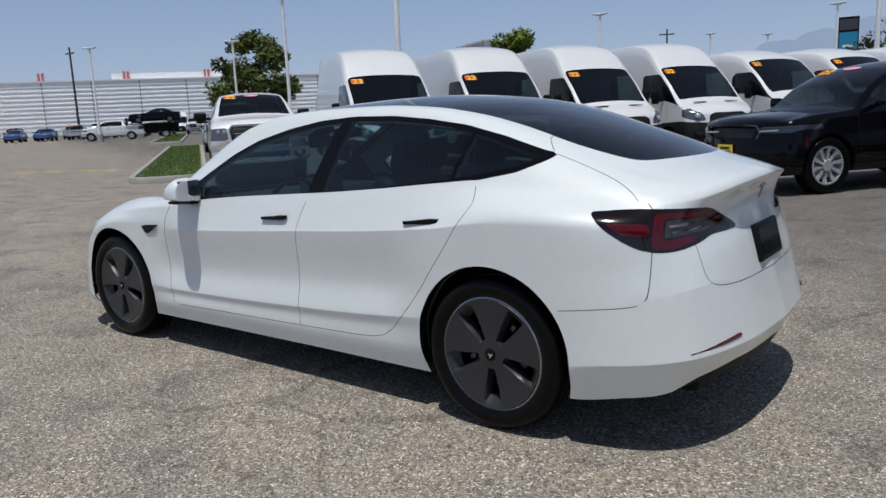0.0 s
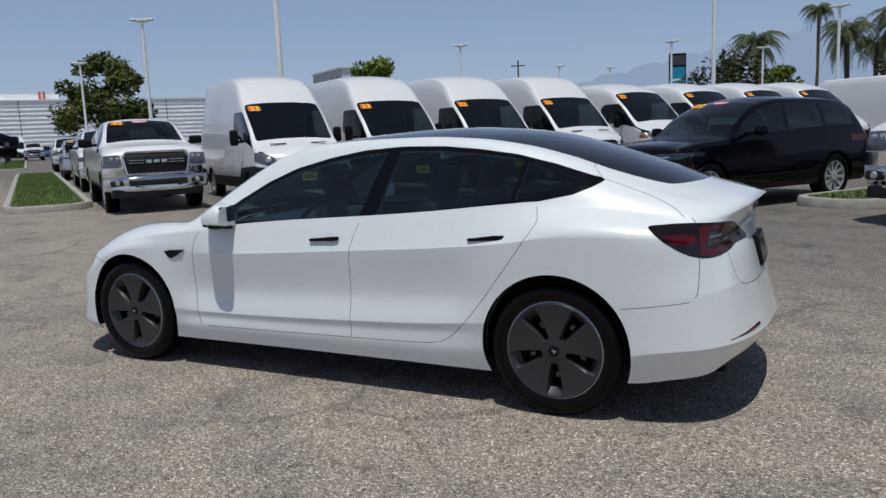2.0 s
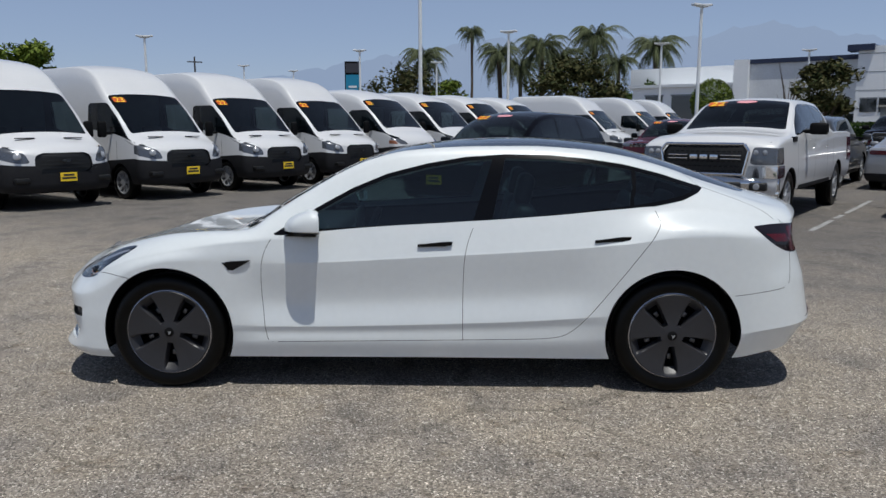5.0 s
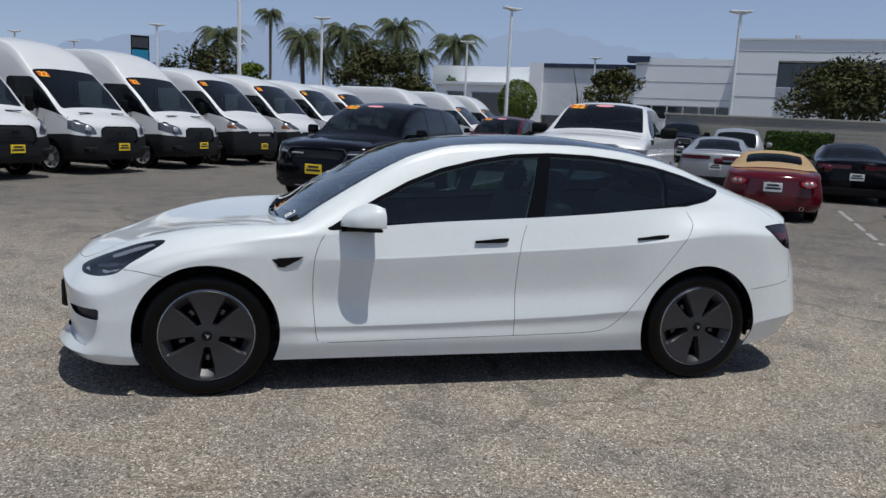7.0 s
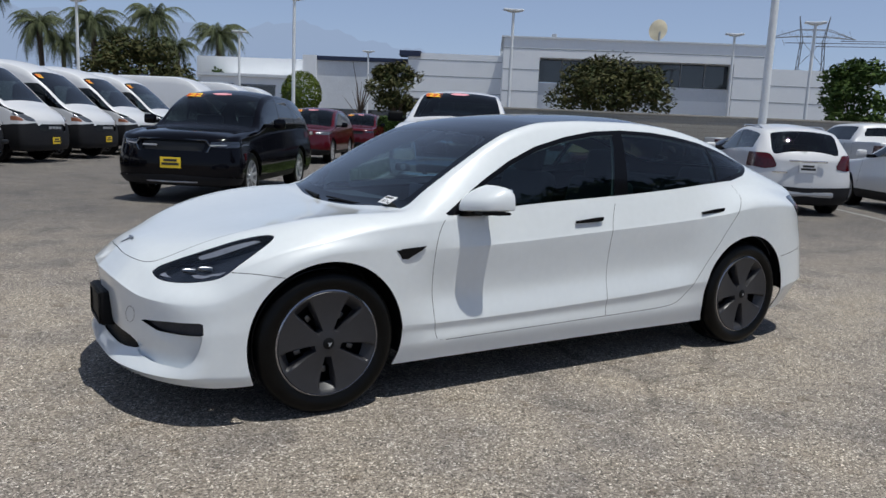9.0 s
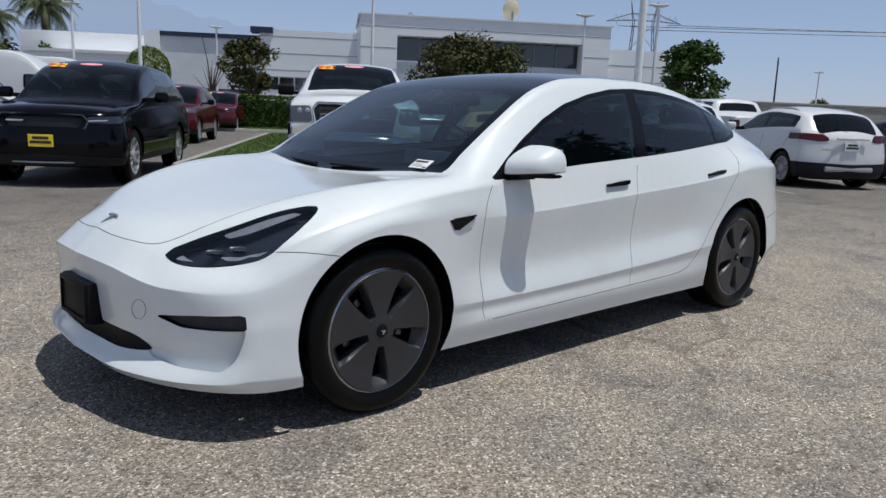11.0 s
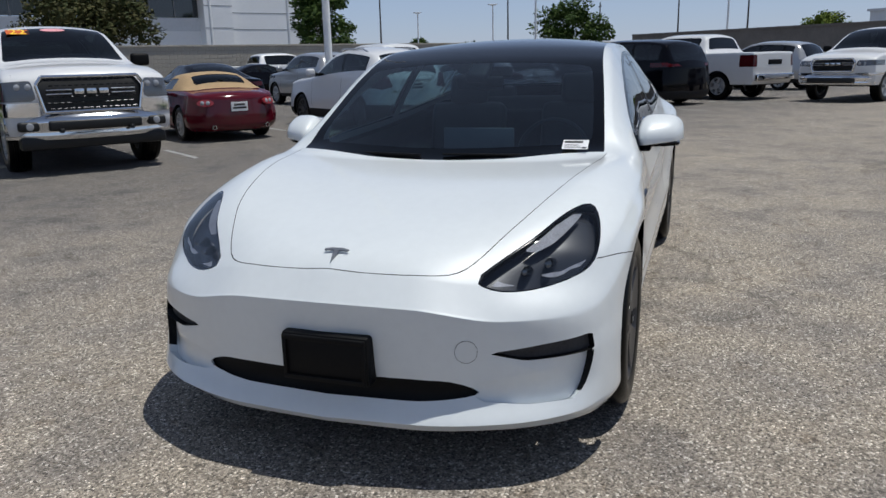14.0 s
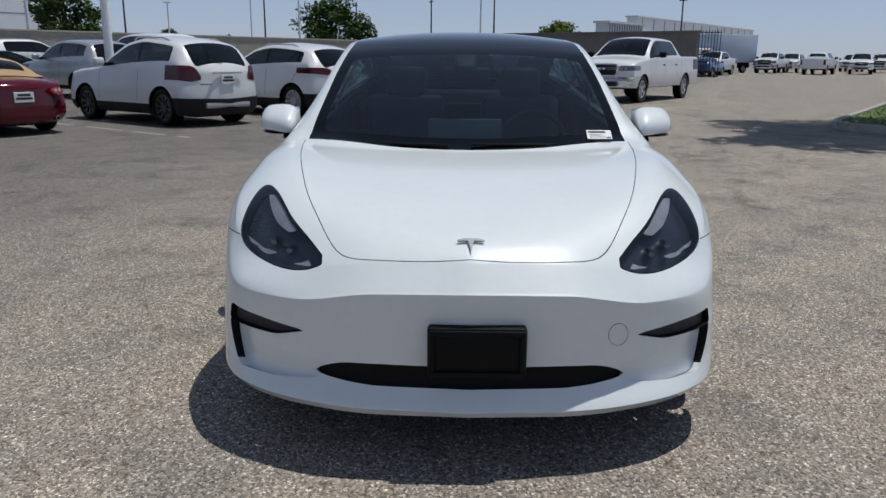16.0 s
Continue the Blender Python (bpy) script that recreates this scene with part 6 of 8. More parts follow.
def hatch_details(zc, ROOF_Z, chin=SILVER):
    def add(car, hw, L):
        part("handle_bar", box((L / 2 - 0.01, -0.34, zc), (L / 2 + 0.02, 0.34, zc + 0.035), 0.01), CHROME, car)
        part("skid_plate", box((L / 2 - 0.06, -0.5, 0.34), (L / 2 + 0.015, 0.5, 0.44), 0.03), chin, car, smooth=35)
        bm = bmesh.new()
        add_box(bm, (L / 2 - 0.02, -0.62, zc - 0.20), (L / 2 + 0.006, -0.35, zc - 0.17), 0.003)
        part("name_bar", bm, CHROME, car)
        part("rear_wiper", add_tube(bmesh.new(), [(L / 2 - 0.12, 0.0, zc + 0.20), (L / 2 - 0.17, -0.28, zc + 0.23)], 0.010, 6), SATIN, car)
        for s in (-1, 1):
            part("roof_rail", add_tube(bmesh.new(), [(0.22, s * 0.60, ROOF_Z - 0.04), (0.34, s * 0.60, ROOF_Z + 0.015), (1.1, s * 0.58, ROOF_Z), (1.28, s * 0.57, ROOF_Z - 0.06)], 0.018, 6), SILVER, car, smooth=40)
    return add


SUVB = [("taillamp", [(0.50, 0.86), (0.72, 0.82), (1.1, 0.90), (1.1, 1.12), (0.62, 1.10)]), ("bumper", [(-0.1, 0.2), (1.1, 0.2), (1.1, 0.54), (-0.1, 0.50)])]
at(suv("white compact SUV with machined black wheels and tall red tail lamps", WHITE, 4.28, 1.78, 1.65, 1.02, 1.06, 2.55, 0.90, 0.345, back=SUVB, rplate=(2.155, 0.86), spokes=10, wheel_mat=DARK_ALLOY, zb=0.22, extras=hatch_details(0.96, 1.60)), 5.7, 9.2, "V+", 4.28, 1)
SUVN = [("taillamp", [(0.42, 0.92), (0.60, 0.90), (1.1, 0.96), (1.1, 1.06), (0.50, 1.04)]), ("bumper", [(-0.1, 0.2), (1.1, 0.2), (1.1, 0.52), (-0.1, 0.48)])]
at(suv("white compact SUV with boomerang red tail lamps", WHITE, 4.38, 1.84, 1.58, 1.0, 1.02, 2.65, 0.88, 0.345, back=SUVN, rplate=(2.205, 0.82), zb=0.22, spokes=12, extras=hatch_details(0.94, 1.53)), 8.8, 9.0, "V+", 4.38, 1)
SUVM = [("taillamp", [(0.46, 0.80), (1.1, 0.80), (1.1, 0.90), (0.50, 0.90)]), ("bumper", [(-0.1, 0.2), (1.1, 0.2), (1.1, 0.40), (-0.1, 0.44)])]
at(suv("charcoal hatchback with pale multi-spoke wheels", GREY, 4.46, 1.80, 1.44, 0.92, 0.95, 2.72, 0.90, 0.33, back=SUVM, rplate=(2.245, 0.58), zb=0.18, spokes=12, rear_rake=0.75, wheel_mat=SILVER), 11.75, 9.4, "V+", 4.46, 1)
SUVP = [("taillamp", [(-0.1, 1.06), (1.1, 1.02), (1.1, 1.14), (-0.1, 1.13)]), ("bumper", [(-0.1, 0.2), (1.1, 0.2), (1.1, 0.30), (-0.1, 0.34)])]
at(suv("black minivan with bright wheels and a full-width red lamp bar", BLACK, 5.17, 2.02, 1.78, 1.04, 1.08, 3.09, 0.98, 0.36, back=SUVP, zb=0.20, rear_rake=0.35), 14.9, 9.5, "V+", 5.17, 1)
l1 = at(light_pickup("white pickup with chrome rear bumper parked nose in", group="white light pickups"), 18.4, 9.3, "V+", 5.85, 1)
l2 = copy_thing(l1, LOT @ pose(17.6, 7.2, 0, 0, 0, 0) @ pose(2.925, 0, 0))
tagged(l2, "white crew-cab pickup with black wheels standing across the aisle")

# ---- ground, islands and markings ----


def asphalt():
    m = bpy.data.materials.new("weathered_asphalt")
    m.use_nodes = True
    nt = m.node_tree
    L = nt.links.new
    b = nt.nodes["Principled BSDF"]
    b.inputs["Roughness"].default_value = 0.88

    def node(kind, **vals):
        n = nt.nodes.new(kind)
        for k, v in vals.items():
            n.inputs[k.replace("_", " ")].default_value = v
        return n

    def mul(a, c):
        n = nt.nodes.new("ShaderNodeMix")
        n.data_type, n.blend_type = "RGBA", "MULTIPLY"
        n.inputs["Factor"].default_value = 1
        L(a, n.inputs["A"])
        L(c, n.inputs["B"])
        return n.outputs["Result"]

    def ramp(src, stops):
        n = nt.nodes.new("ShaderNodeValToRGB")
        els = n.color_ramp.elements
        while len(els) < len(stops):
            els.new(0.5)
        for e, (p, c) in zip(els, stops):
            e.position, e.color = p, (*c, 1)
        L(src, n.inputs[0])
        return n.outputs[0]

    co = nt.nodes.new("ShaderNodeTexCoord").outputs["Object"]
    stones = node("ShaderNodeTexVoronoi", Scale=124.0)
    grit = node("ShaderNodeTexVoronoi", Scale=320.0)
    mid = node("ShaderNodeTexNoise", Scale=30.0, Detail=6.0, Roughness=0.75)
    broad = node("ShaderNodeTexNoise", Scale=0.45, Detail=5.0, Roughness=0.6)
    patch = node("ShaderNodeTexNoise", Scale=1.7, Detail=5.0, Roughness=0.62)
    warp = node("ShaderNodeTexNoise", Scale=0.9, Detail=4.0, Roughness=0.6)
    for n in (stones, grit, mid, broad, patch, warp):
        L(co, n.inputs["Vector"])
    tone = nt.nodes.new("ShaderNodeSeparateColor")
    L(stones.outputs["Color"], tone.inputs[0])
    tone2 = nt.nodes.new("ShaderNodeSeparateColor")
    L(grit.outputs["Color"], tone2.inputs[0])
    near = ramp(tone.outputs[0], [(0.0, (0.075, 0.064, 0.054)), (0.30, (0.220, 0.192, 0.161)), (0.72, (0.312, 0.273, 0.230)), (0.90, (0.41, 0.364, 0.313)), (1.0, (0.74, 0.68, 0.61))])
    fine = ramp(tone2.outputs[0], [(0.0, (0.50, 0.50, 0.50)), (0.5, (1, 1, 1)), (1.0, (1.45, 1.45, 1.45))])
    col = mul(near, fine)
    col = mul(col, ramp(mid.outputs[0], [(0.30, (0.72, 0.72, 0.73)), (0.5, (1, 1, 1)), (0.72, (1.18, 1.17, 1.15))]))
    col = mul(col, ramp(broad.outputs[0], [(0.32, (0.84, 0.84, 0.85)), (0.5, (1, 1, 1)), (0.68, (1.10, 1.09, 1.06))]))
    col = mul(col, ramp(patch.outputs[0], [(0.30, (0.56, 0.57, 0.59)), (0.42, (0.84, 0.84, 0.85)), (0.52, (1, 0.99, 0.965)), (0.70, (1.06, 1.03, 0.97))]))
    # small dark brown spots and tar marks
    spots_n = node("ShaderNodeTexNoise", Scale=5.5, Detail=7.0, Roughness=0.72)
    L(co, spots_n.inputs["Vector"])
    col = mul(col, ramp(spots_n.outputs[0], [(0.30, (0.42, 0.38, 0.34)), (0.36, (0.72, 0.68, 0.64)), (0.43, (1, 1, 1)), (1.0, (1.04, 1.03, 1.02))]))
    # smoother, darker paving over the far stalls
    sep = nt.nodes.new("ShaderNodeSeparateXYZ")
    L(co, sep.inputs[0])
    across = node("ShaderNodeMath")
    across.operation = "MULTIPLY_ADD"
    L(sep.outputs[0], across.inputs[0])
    across.inputs[1].default_value = 0.42
    L(sep.outputs[1], across.inputs[2])
    wob = nt.nodes.new("ShaderNodeMath")
    wob.operation = "MULTIPLY_ADD"
    L(warp.outputs[0], wob.inputs[0])
    wob.inputs[1].default_value = 5.0
    L(across.outputs[0], wob.inputs[2])
    dark = nt.nodes.new("ShaderNodeMapRange")
    dark.inputs["From Min"].default_value, dark.inputs["From Max"].default_value = 4.0, 8.5
    L(wob.outputs[0], dark.inputs["Value"])
    shade = ramp(dark.outputs[0], [(0.0, (1, 1, 1)), (1.0, (0.56, 0.58, 0.62))])
    col = mul(col, shade)
    # cracks
    mixv = nt.nodes.new("ShaderNodeMix")
    mixv.data_type, mixv.blend_type = "RGBA", "ADD"
    mixv.inputs["Factor"].default_value = 0.9
    L(co, mixv.inputs["A"])
    L(warp.outputs["Color"], mixv.inputs["B"])
    crack = node("ShaderNodeTexVoronoi", Scale=0.30)
    crack.feature = "DISTANCE_TO_EDGE"
    L(mixv.outputs["Result"], crack.inputs["Vector"])
    line = ramp(crack.outputs["Distance"], [(0.0, (0.62, 0.62, 0.62)), (0.005, (0.75, 0.75, 0.75)), (0.010, (1, 1, 1))])
    gate = ramp(broad.outputs[0], [(0.46, (0, 0, 0)), (0.56, (1, 1, 1))])
    fadec = nt.nodes.new("ShaderNodeMix")
    fadec.data_type = "RGBA"
    L(gate, fadec.inputs["Factor"])
    fadec.inputs["A"].default_value = (1, 1, 1, 1)
    L(line, fadec.inputs["B"])
    col = mul(col, fadec.outputs["Result"])
    L(col, b.inputs["Base Color"])
    bump = nt.nodes.new("ShaderNodeBump")
    bump.inputs["Strength"].default_value, bump.inputs["Distance"].default_value = 0.55, 0.006
    L(stones.outputs["Distance"], bump.inputs["Height"])
    bump.invert = True
    L(bump.outputs[0], b.inputs["Normal"])
    return m


ASPHALT = asphalt()
bm = bmesh.new()
bmesh.ops.create_grid(bm, x_segments=60, y_segments=60, size=2600)
solo("ground", bm, ASPHALT, "weathered grey asphalt with pale stones, stains and cracks", "ground", kind="structure")

KERB = material("pale_concrete_kerb", (0.36, 0.34, 0.31), 0.85, vary=0.3, scale=5, bump=0.3, bump_scale=40)
RED_KERB = material("faded_red_kerb", (0.28, 0.10, 0.08), 0.8, vary=0.35, scale=6)
GRASS = material("mown_grass", (0.10, 0.15, 0.035), 0.9, vary=0.45, scale=6, bump=1.0, bump_scale=60)
LINE = material("worn_white_line", (0.36, 0.36, 0.35), 0.85, vary=0.5, scale=9)
YELLOW_LINE = material("worn_yellow_line", (0.55, 0.36, 0.06), 0.85, vary=0.4, scale=5)


def outline(u0, u1, v0, v1, r, n=6):
    pts = []
    for cx, cy, a0 in ((u1 - r, v1 - r, 0), (u0 + r, v1 - r, 90), (u0 + r, v0 + r, 180), (u1 - r, v0 + r, 270)):
        pts += [(cx + r * math.cos(radians(a0 + 90 * k / n)), cy + r * math.sin(radians(a0 + 90 * k / n))) for k in range(n + 1)]
    return pts


def island(label, u0, u1, v0, v1, r=0.6, red=None):
    isl = empty("planting_island", label, "island", LOT, kind="structure")
    a, b = outline(u0, u1, v0, v1, r), outline(u0 + 0.15, u1 - 0.15, v0 + 0.15, v1 - 0.15, max(0.05, r - 0.15))
    bm = bmesh.new()
    rings = [[bm.verts.new((x, y, z)) for x, y in pts] for pts, z in ((a, -0.02), (a, 0.12), ([(p[0] * 0.86 + q[0] * 0.14, p[1] * 0.86 + q[1] * 0.14) for p, q in zip(a, b)], 0.15), (b, 0.15), (b, 0.02))]
    for p, q in zip(rings, rings[1:]):
        for k in range(len(p)):
            bm.faces.new((p[k], p[(k + 1) % len(p)], q[(k + 1) % len(q)], q[k]))
    part("kerb", bm, KERB, isl, smooth=40)
    bm = bmesh.new()
    add_prism(bm, b, 0.0, 0.125)
    part("lawn", bm, GRASS, isl)
    rng = random.Random(7)
    gv, gf = [], []
    for _ in range(int(min(14000, 350 * (u1 - u0) * (v1 - v0)))):
        x, y = rng.uniform(u0 + 0.2, u1 - 0.2), rng.uniform(v0 + 0.2, v1 - 0.2)
        t, h, w = rng.uniform(0, 6.3), rng.uniform(0.03, 0.07), 0.012
        c, s = math.cos(t), math.sin(t)
        i = len(gv)
        gv += [(x - c * w, y - s * w, 0.12), (x + c * w, y + s * w, 0.12), (x + s * 0.03, y - c * 0.03, 0.12 + h)]
        gf.append((i, i + 1, i + 2))
    me = bpy.data.meshes.new("grass")
    me.from_pydata(gv, [], gf)
    me.materials.append(GRASS)
    g = new("grass", me)
    g.parent, g["kind"] = isl, "stuff"
    for face in red or ():
        bm = box(face[0], face[1], 0.01)
        part("painted_kerb", bm, RED_KERB, isl)
    return isl


island("long grass island with a pale concrete kerb, partly painted red", -40.0, -14.3, -2.7, -0.85, 0.7, [((-38, -2.715, 0.0), (-15.2, -2.69, 0.115))])
island("grass island with a pale concrete kerb between parked cars", -3.7, -2.3, 8.75, 26.5, 0.55)
island("grass corner island with a red-painted kerb", 11.9, 30.0, -9.0, 0.15, 1.3, [((14.5, 0.135, 0.0), (28.5, 0.16, 0.115))])
island("far grass strip with a pale kerb", -90.0, -52.0, -4.4, -2.2, 0.6)
island("grass strip along the block wall", -9.0, 0.5, 30.5, 35.5, 0.8)


def stripe(label, mat, u0, v0, u1, v1, w):
    d = Vector((u1 - u0, v1 - v0, 0))
    bm = bmesh.new()
    n = max(2, int(d.length / 0.3))
    rng = random.Random(int(abs(u0 * 31 + v0 * 17)))
    o = Vector((-d.y, d.x, 0)).normalized() * w / 2
    a = [bm.verts.new(Vector((u0, v0, 0.004)) + d * k / n + o * rng.uniform(0.75, 1.05)) for k in range(n + 1)]
    b = [bm.verts.new(Vector((u0, v0, 0.004)) + d * k / n - o * rng.uniform(0.75, 1.05)) for k in range(n + 1)]
    for k in range(n):
        if rng.random() > 0.12:
            bm.faces.new((a[k], a[k + 1], b[k + 1], b[k]))
    solo("stall_line", bm, mat, label, "marking", LOT, "painted lines", "structure")


for u in (0.85, 3.9, 7.1, 10.2, 13.3, 16.5):
    stripe("worn white stall line on asphalt", LINE, u, 8.0, u, 13.6, 0.09)
for u0, v0, u1, v1 in ((-23.3, -7.3, -21.6, -3.5), (-66.5, -11.3, -61.3, -5.5), (-70.1, -22.0, -70.2, -13.1), (-24.6, -12.0, -23.7, -7.6)):
    stripe("worn yellow line across the asphalt", YELLOW_LINE, u0, v0, u1, v1, 0.42)

# ---- buildings, walls and the far edge ----
PANEL = material("white_metal_panel", (0.93, 0.94, 0.94), 0.5, vary=0.03, scale=0.8)
# White panel toned down: recess shade put into the colour; plain grey elsewhere.
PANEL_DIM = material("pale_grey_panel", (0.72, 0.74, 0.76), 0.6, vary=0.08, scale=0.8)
NAVY = material("dark_blue_trim", (0.02, 0.03, 0.07), 0.5)
GROOVE = material("panel_joint", (0.22, 0.23, 0.24), 0.8)
PANE = material("dark_window_pane", (0.02, 0.025, 0.03), 0.06, coat=1.0)
BLOCK = material("tan_concrete_block", (0.42, 0.385, 0.33), 0.9, vary=0.2, scale=2.5, bump=0.3, bump_scale=30)
MORTAR = material("pale_mortar", (0.30, 0.28, 0.25), 0.95)
BROWN = material("brown_grey_stucco", (0.20, 0.18, 0.16), 0.9, vary=0.2, scale=1.5)


def slab(name, mat, parent, lo, hi, bevel=0.0):
    return part(name, box(lo, hi, bevel), mat, parent)


hall = empty("office_building", "white two-storey office building with a dark window band and panel joints", "building", LOT)
slab("wall", PANEL, hall, (0.7, 58, 0), (3.6, 80, 8.55))
slab("wall", PANEL, hall, (18.9, 58, 0), (21.2, 80, 8.55))
slab("wall", PANEL, hall, (3.6, 58, 7.1), (18.9, 80, 8.55))
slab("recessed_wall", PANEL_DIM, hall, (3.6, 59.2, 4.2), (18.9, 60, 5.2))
slab("recessed_wall", PANEL, hall, (3.6, 59.2, 2.3), (18.9, 60, 4.2))
slab("wall", PANEL, hall, (3.6, 59.5, 0), (18.9, 80, 2.3))
slab("roof", PANEL_DIM, hall, (0.5, 57.9, 8.55), (21.4, 80, 8.68))
slab("side_wing", PANEL, hall, (21.2, 58.4, 0), (29.8, 80, 6.9))
for k, (z, lo, hi) in enumerate(((7.75, 0.7, 21.2), (6.1, 0.7, 3.6), (4.4, 0.7, 3.6), (2.7, 0.7, 3.6), (6.1, 18.9, 21.2), (4.4, 18.9, 21.2), (5.6, 21.2, 29.8), (4.3, 21.2, 29.8), (3.0, 21.2, 29.8))):
    slab("panel_joint", GROOVE, hall, (lo, 57.985 if lo < 21 else 58.385, z - 0.025), (hi, 58.01 if lo < 21 else 58.41, z + 0.025))
for k in range(8):
    w = (18.9 - 3.6) / 8
    win = slab("window", PANE, hall, (3.6 + k * w + 0.05, 59.3, 5.25), (3.6 + (k + 1) * w - 0.05, 59.36, 7.05))
    part("frame", box((3.6 + k * w - 0.05, 59.2, 5.2), (3.6 + k * w + 0.05, 59.4, 7.1)), GROOVE, win)
dish = part("satellite_dish", lathe([(0.0, 0.0), (0.5, 0.06), (1.0, 0.24), (1.35, 0.46), (1.35, 0.50), (1.0, 0.29), (0.5, 0.11), (0.0, 0.05)], 28, pose(13.3, 60, 9.75, 75, 0, 200) @ Matrix.Scale(0.62, 4)), material("cream_dish", (0.62, 0.55, 0.40), 0.6, vary=0.1), hall, "cream satellite dish on the roof", smooth=40)
part("mount", add_tube(bmesh.new(), [(13.3, 60, 8.6), (13.3, 60.1, 9.7)], 0.09, 8), GROOVE, dish)
slab("roof_vent", ALLOY, hall, (4.6, 60, 8.6), (5.0, 60.4, 9.2), 0.05)
slab("roof_box", GROOVE, hall, (2.6, 60, 8.6), (3.6, 60.6, 8.9))

wing = empty("showroom_wing", "white single-storey wing with a navy roof band and tall windows", "building", LOT)
slab("wall", PANEL, wing, (-8.2, 69, 0), (0.9, 84, 8.1))
slab("cap", NAVY, wing, (-9.0, 68.6, 7.75), (-7.0, 70.5, 8.25))
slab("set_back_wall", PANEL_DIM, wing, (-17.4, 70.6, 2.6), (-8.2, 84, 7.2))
slab("lower_glazing", PANE, wing, (-17.2, 70.8, 0.2), (-8.2, 71.2, 2.6))
slab("roof_band", NAVY, wing, (-17.6, 70.4, 7.2), (-8.0, 84, 7.6))
slab("wall", PANEL, wing, (-18.6, 70.0, 0), (-17.3, 84, 7.6))
slab("wall", PANEL, wing, (-31.0, 76.0, 0), (-18.6, 90, 5.6))
slab("parapet", PANEL, wing, (-33.0, 80.0, 5.6), (-18.6, 90, 7.9))
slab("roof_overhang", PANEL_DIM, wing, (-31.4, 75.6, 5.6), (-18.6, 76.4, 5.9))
for k in range(5):
    z = 1.5 + 1.5 * k
    slab("panel_joint", GROOVE, wing, (-8.2, 68.985, z - 0.025), (0.9, 69.01, z + 0.025))
for x0, x1 in ((-29.5, -27.6), (-26.6, -23.0), (-22.2, -20.2)):
    win = slab("window", PANE, wing, (x0, 75.96, 2.0), (x1, 76.02, 4.7))
    part("frame", box((x0 - 0.1, 75.93, 4.7), (x1 + 0.1, 76.0, 4.85)), GROOVE, win)
for k in range(6):
    win = slab("window", PANE, wing, (-7.8 + 1.4 * k, 68.95, 2.7), (-6.55 + 1.4 * k, 69.01, 3.8))
    part("frame", box((-7.85 + 1.4 * k, 68.93, 3.8), (-6.5 + 1.4 * k, 68.98, 3.9)), GROOVE, win)

# block wall: courses of single blocks near the middle, plain body beyond
yard = empty("block_wall", "tan concrete block wall with a flat cap", "wall", LOT, kind="structure")
slab("core", MORTAR, yard, (-2.0, 36.02, 0), (48.4, 36.18, 2.36))
slab("cap", BLOCK, yard, (-2.1, 35.95, 2.36), (48.4, 36.25, 2.46), 0.01)
block_mesh = mesh_of("block", box((0.008, 0, 0.008), (0.402, 0.2, 0.19), 0.006, None, 1), BLOCK)
far_verts, far_faces = [], []
count = 0
for r in range(11, -1, -1):
    for c in range(125):
        x = -2.0 + 0.405 * c + (0.2 if r % 2 else 0)
        if count < 290 and 2.0 < x < 14.0 and r > 1:
            o = new("block", block_mesh)
            o.parent, o.matrix_basis = yard, pose(x, 36.0, 0.197 * r)
            count += 1
        elif x < 48:
            i = len(far_verts)
            far_verts += [(x + a, b, 0.197 * r + c) for a in (0.008, 0.402) for b in (36.0, 36.2) for c in (0.008, 0.19)]
            far_faces += [tuple(i + j for j in f) for f in ((0, 1, 3, 2), (4, 6, 7, 5), (0, 4, 5, 1), (2, 3, 7, 6), (1, 5, 7, 3), (0, 2, 6, 4))]
me = bpy.data.meshes.new("blocks")
me.from_pydata(far_verts, [], far_faces)
me.materials.append(BLOCK)
o = new("masonry", me)
o.parent, o["kind"] = yard, "stuff"
east = empty("boundary_wall", "brown stucco boundary wall with a flat top", "wall", LOT, kind="structure")
slab("body", BROWN, east, (48.4, 14.4, 0), (48.8, 40, 3.0))
slab("cap", BROWN, east, (48.3, 14.3, 3.0), (48.9, 40, 3.12))
slab("rear_body", BROWN, east, (48.8, 40, 0), (130, 40.4, 3.1))

IRON = material("black_iron", (0.012, 0.012, 0.013), 0.5)
gate = empty("iron_gate", "tall black iron gate standing open by a wall", "gate", LOT @ pose(48.6, 14.3, 0, 0, 0, -55))
for z in (0.15, 1.6, 3.0):
    slab("rail", IRON, gate, (0, -0.03, z - 0.03), (1.44, 0.03, z + 0.03))
for k in range(8):
    slab("bar", IRON, gate, (0.2 * k - 0.02, -0.02, 0.1), (0.2 * k + 0.02, 0.02, 3.15))


def boxy(label, mat, u0, v0, u1, v1, h, win=True):
    b = empty("warehouse", label, "building", LOT)
    slab("wall", mat, b, (u0, v0, 0), (u1, v1, h))
    slab("roof", PANEL_DIM, b, (u0 - 0.3, v0 - 0.3, h), (u1 + 0.3, v1 + 0.3, h + 0.3))
    n = 14
    for k in range(n):
        if abs(u1 - u0) > abs(v1 - v0):
            x = u0 + (u1 - u0) * (k + 0.5) / n
            slab("rib", GROOVE, b, (x - 0.1, v0 - 0.08, 0.2), (x + 0.1, v0 + 0.02, h - 0.1))
        else:
            y = v0 + (v1 - v0) * (k + 0.5) / n
            slab("rib", GROOVE, b, (u1 - 0.02, y - 0.1, 0.2), (u1 + 0.08, y + 0.1, h - 0.1))
    return b


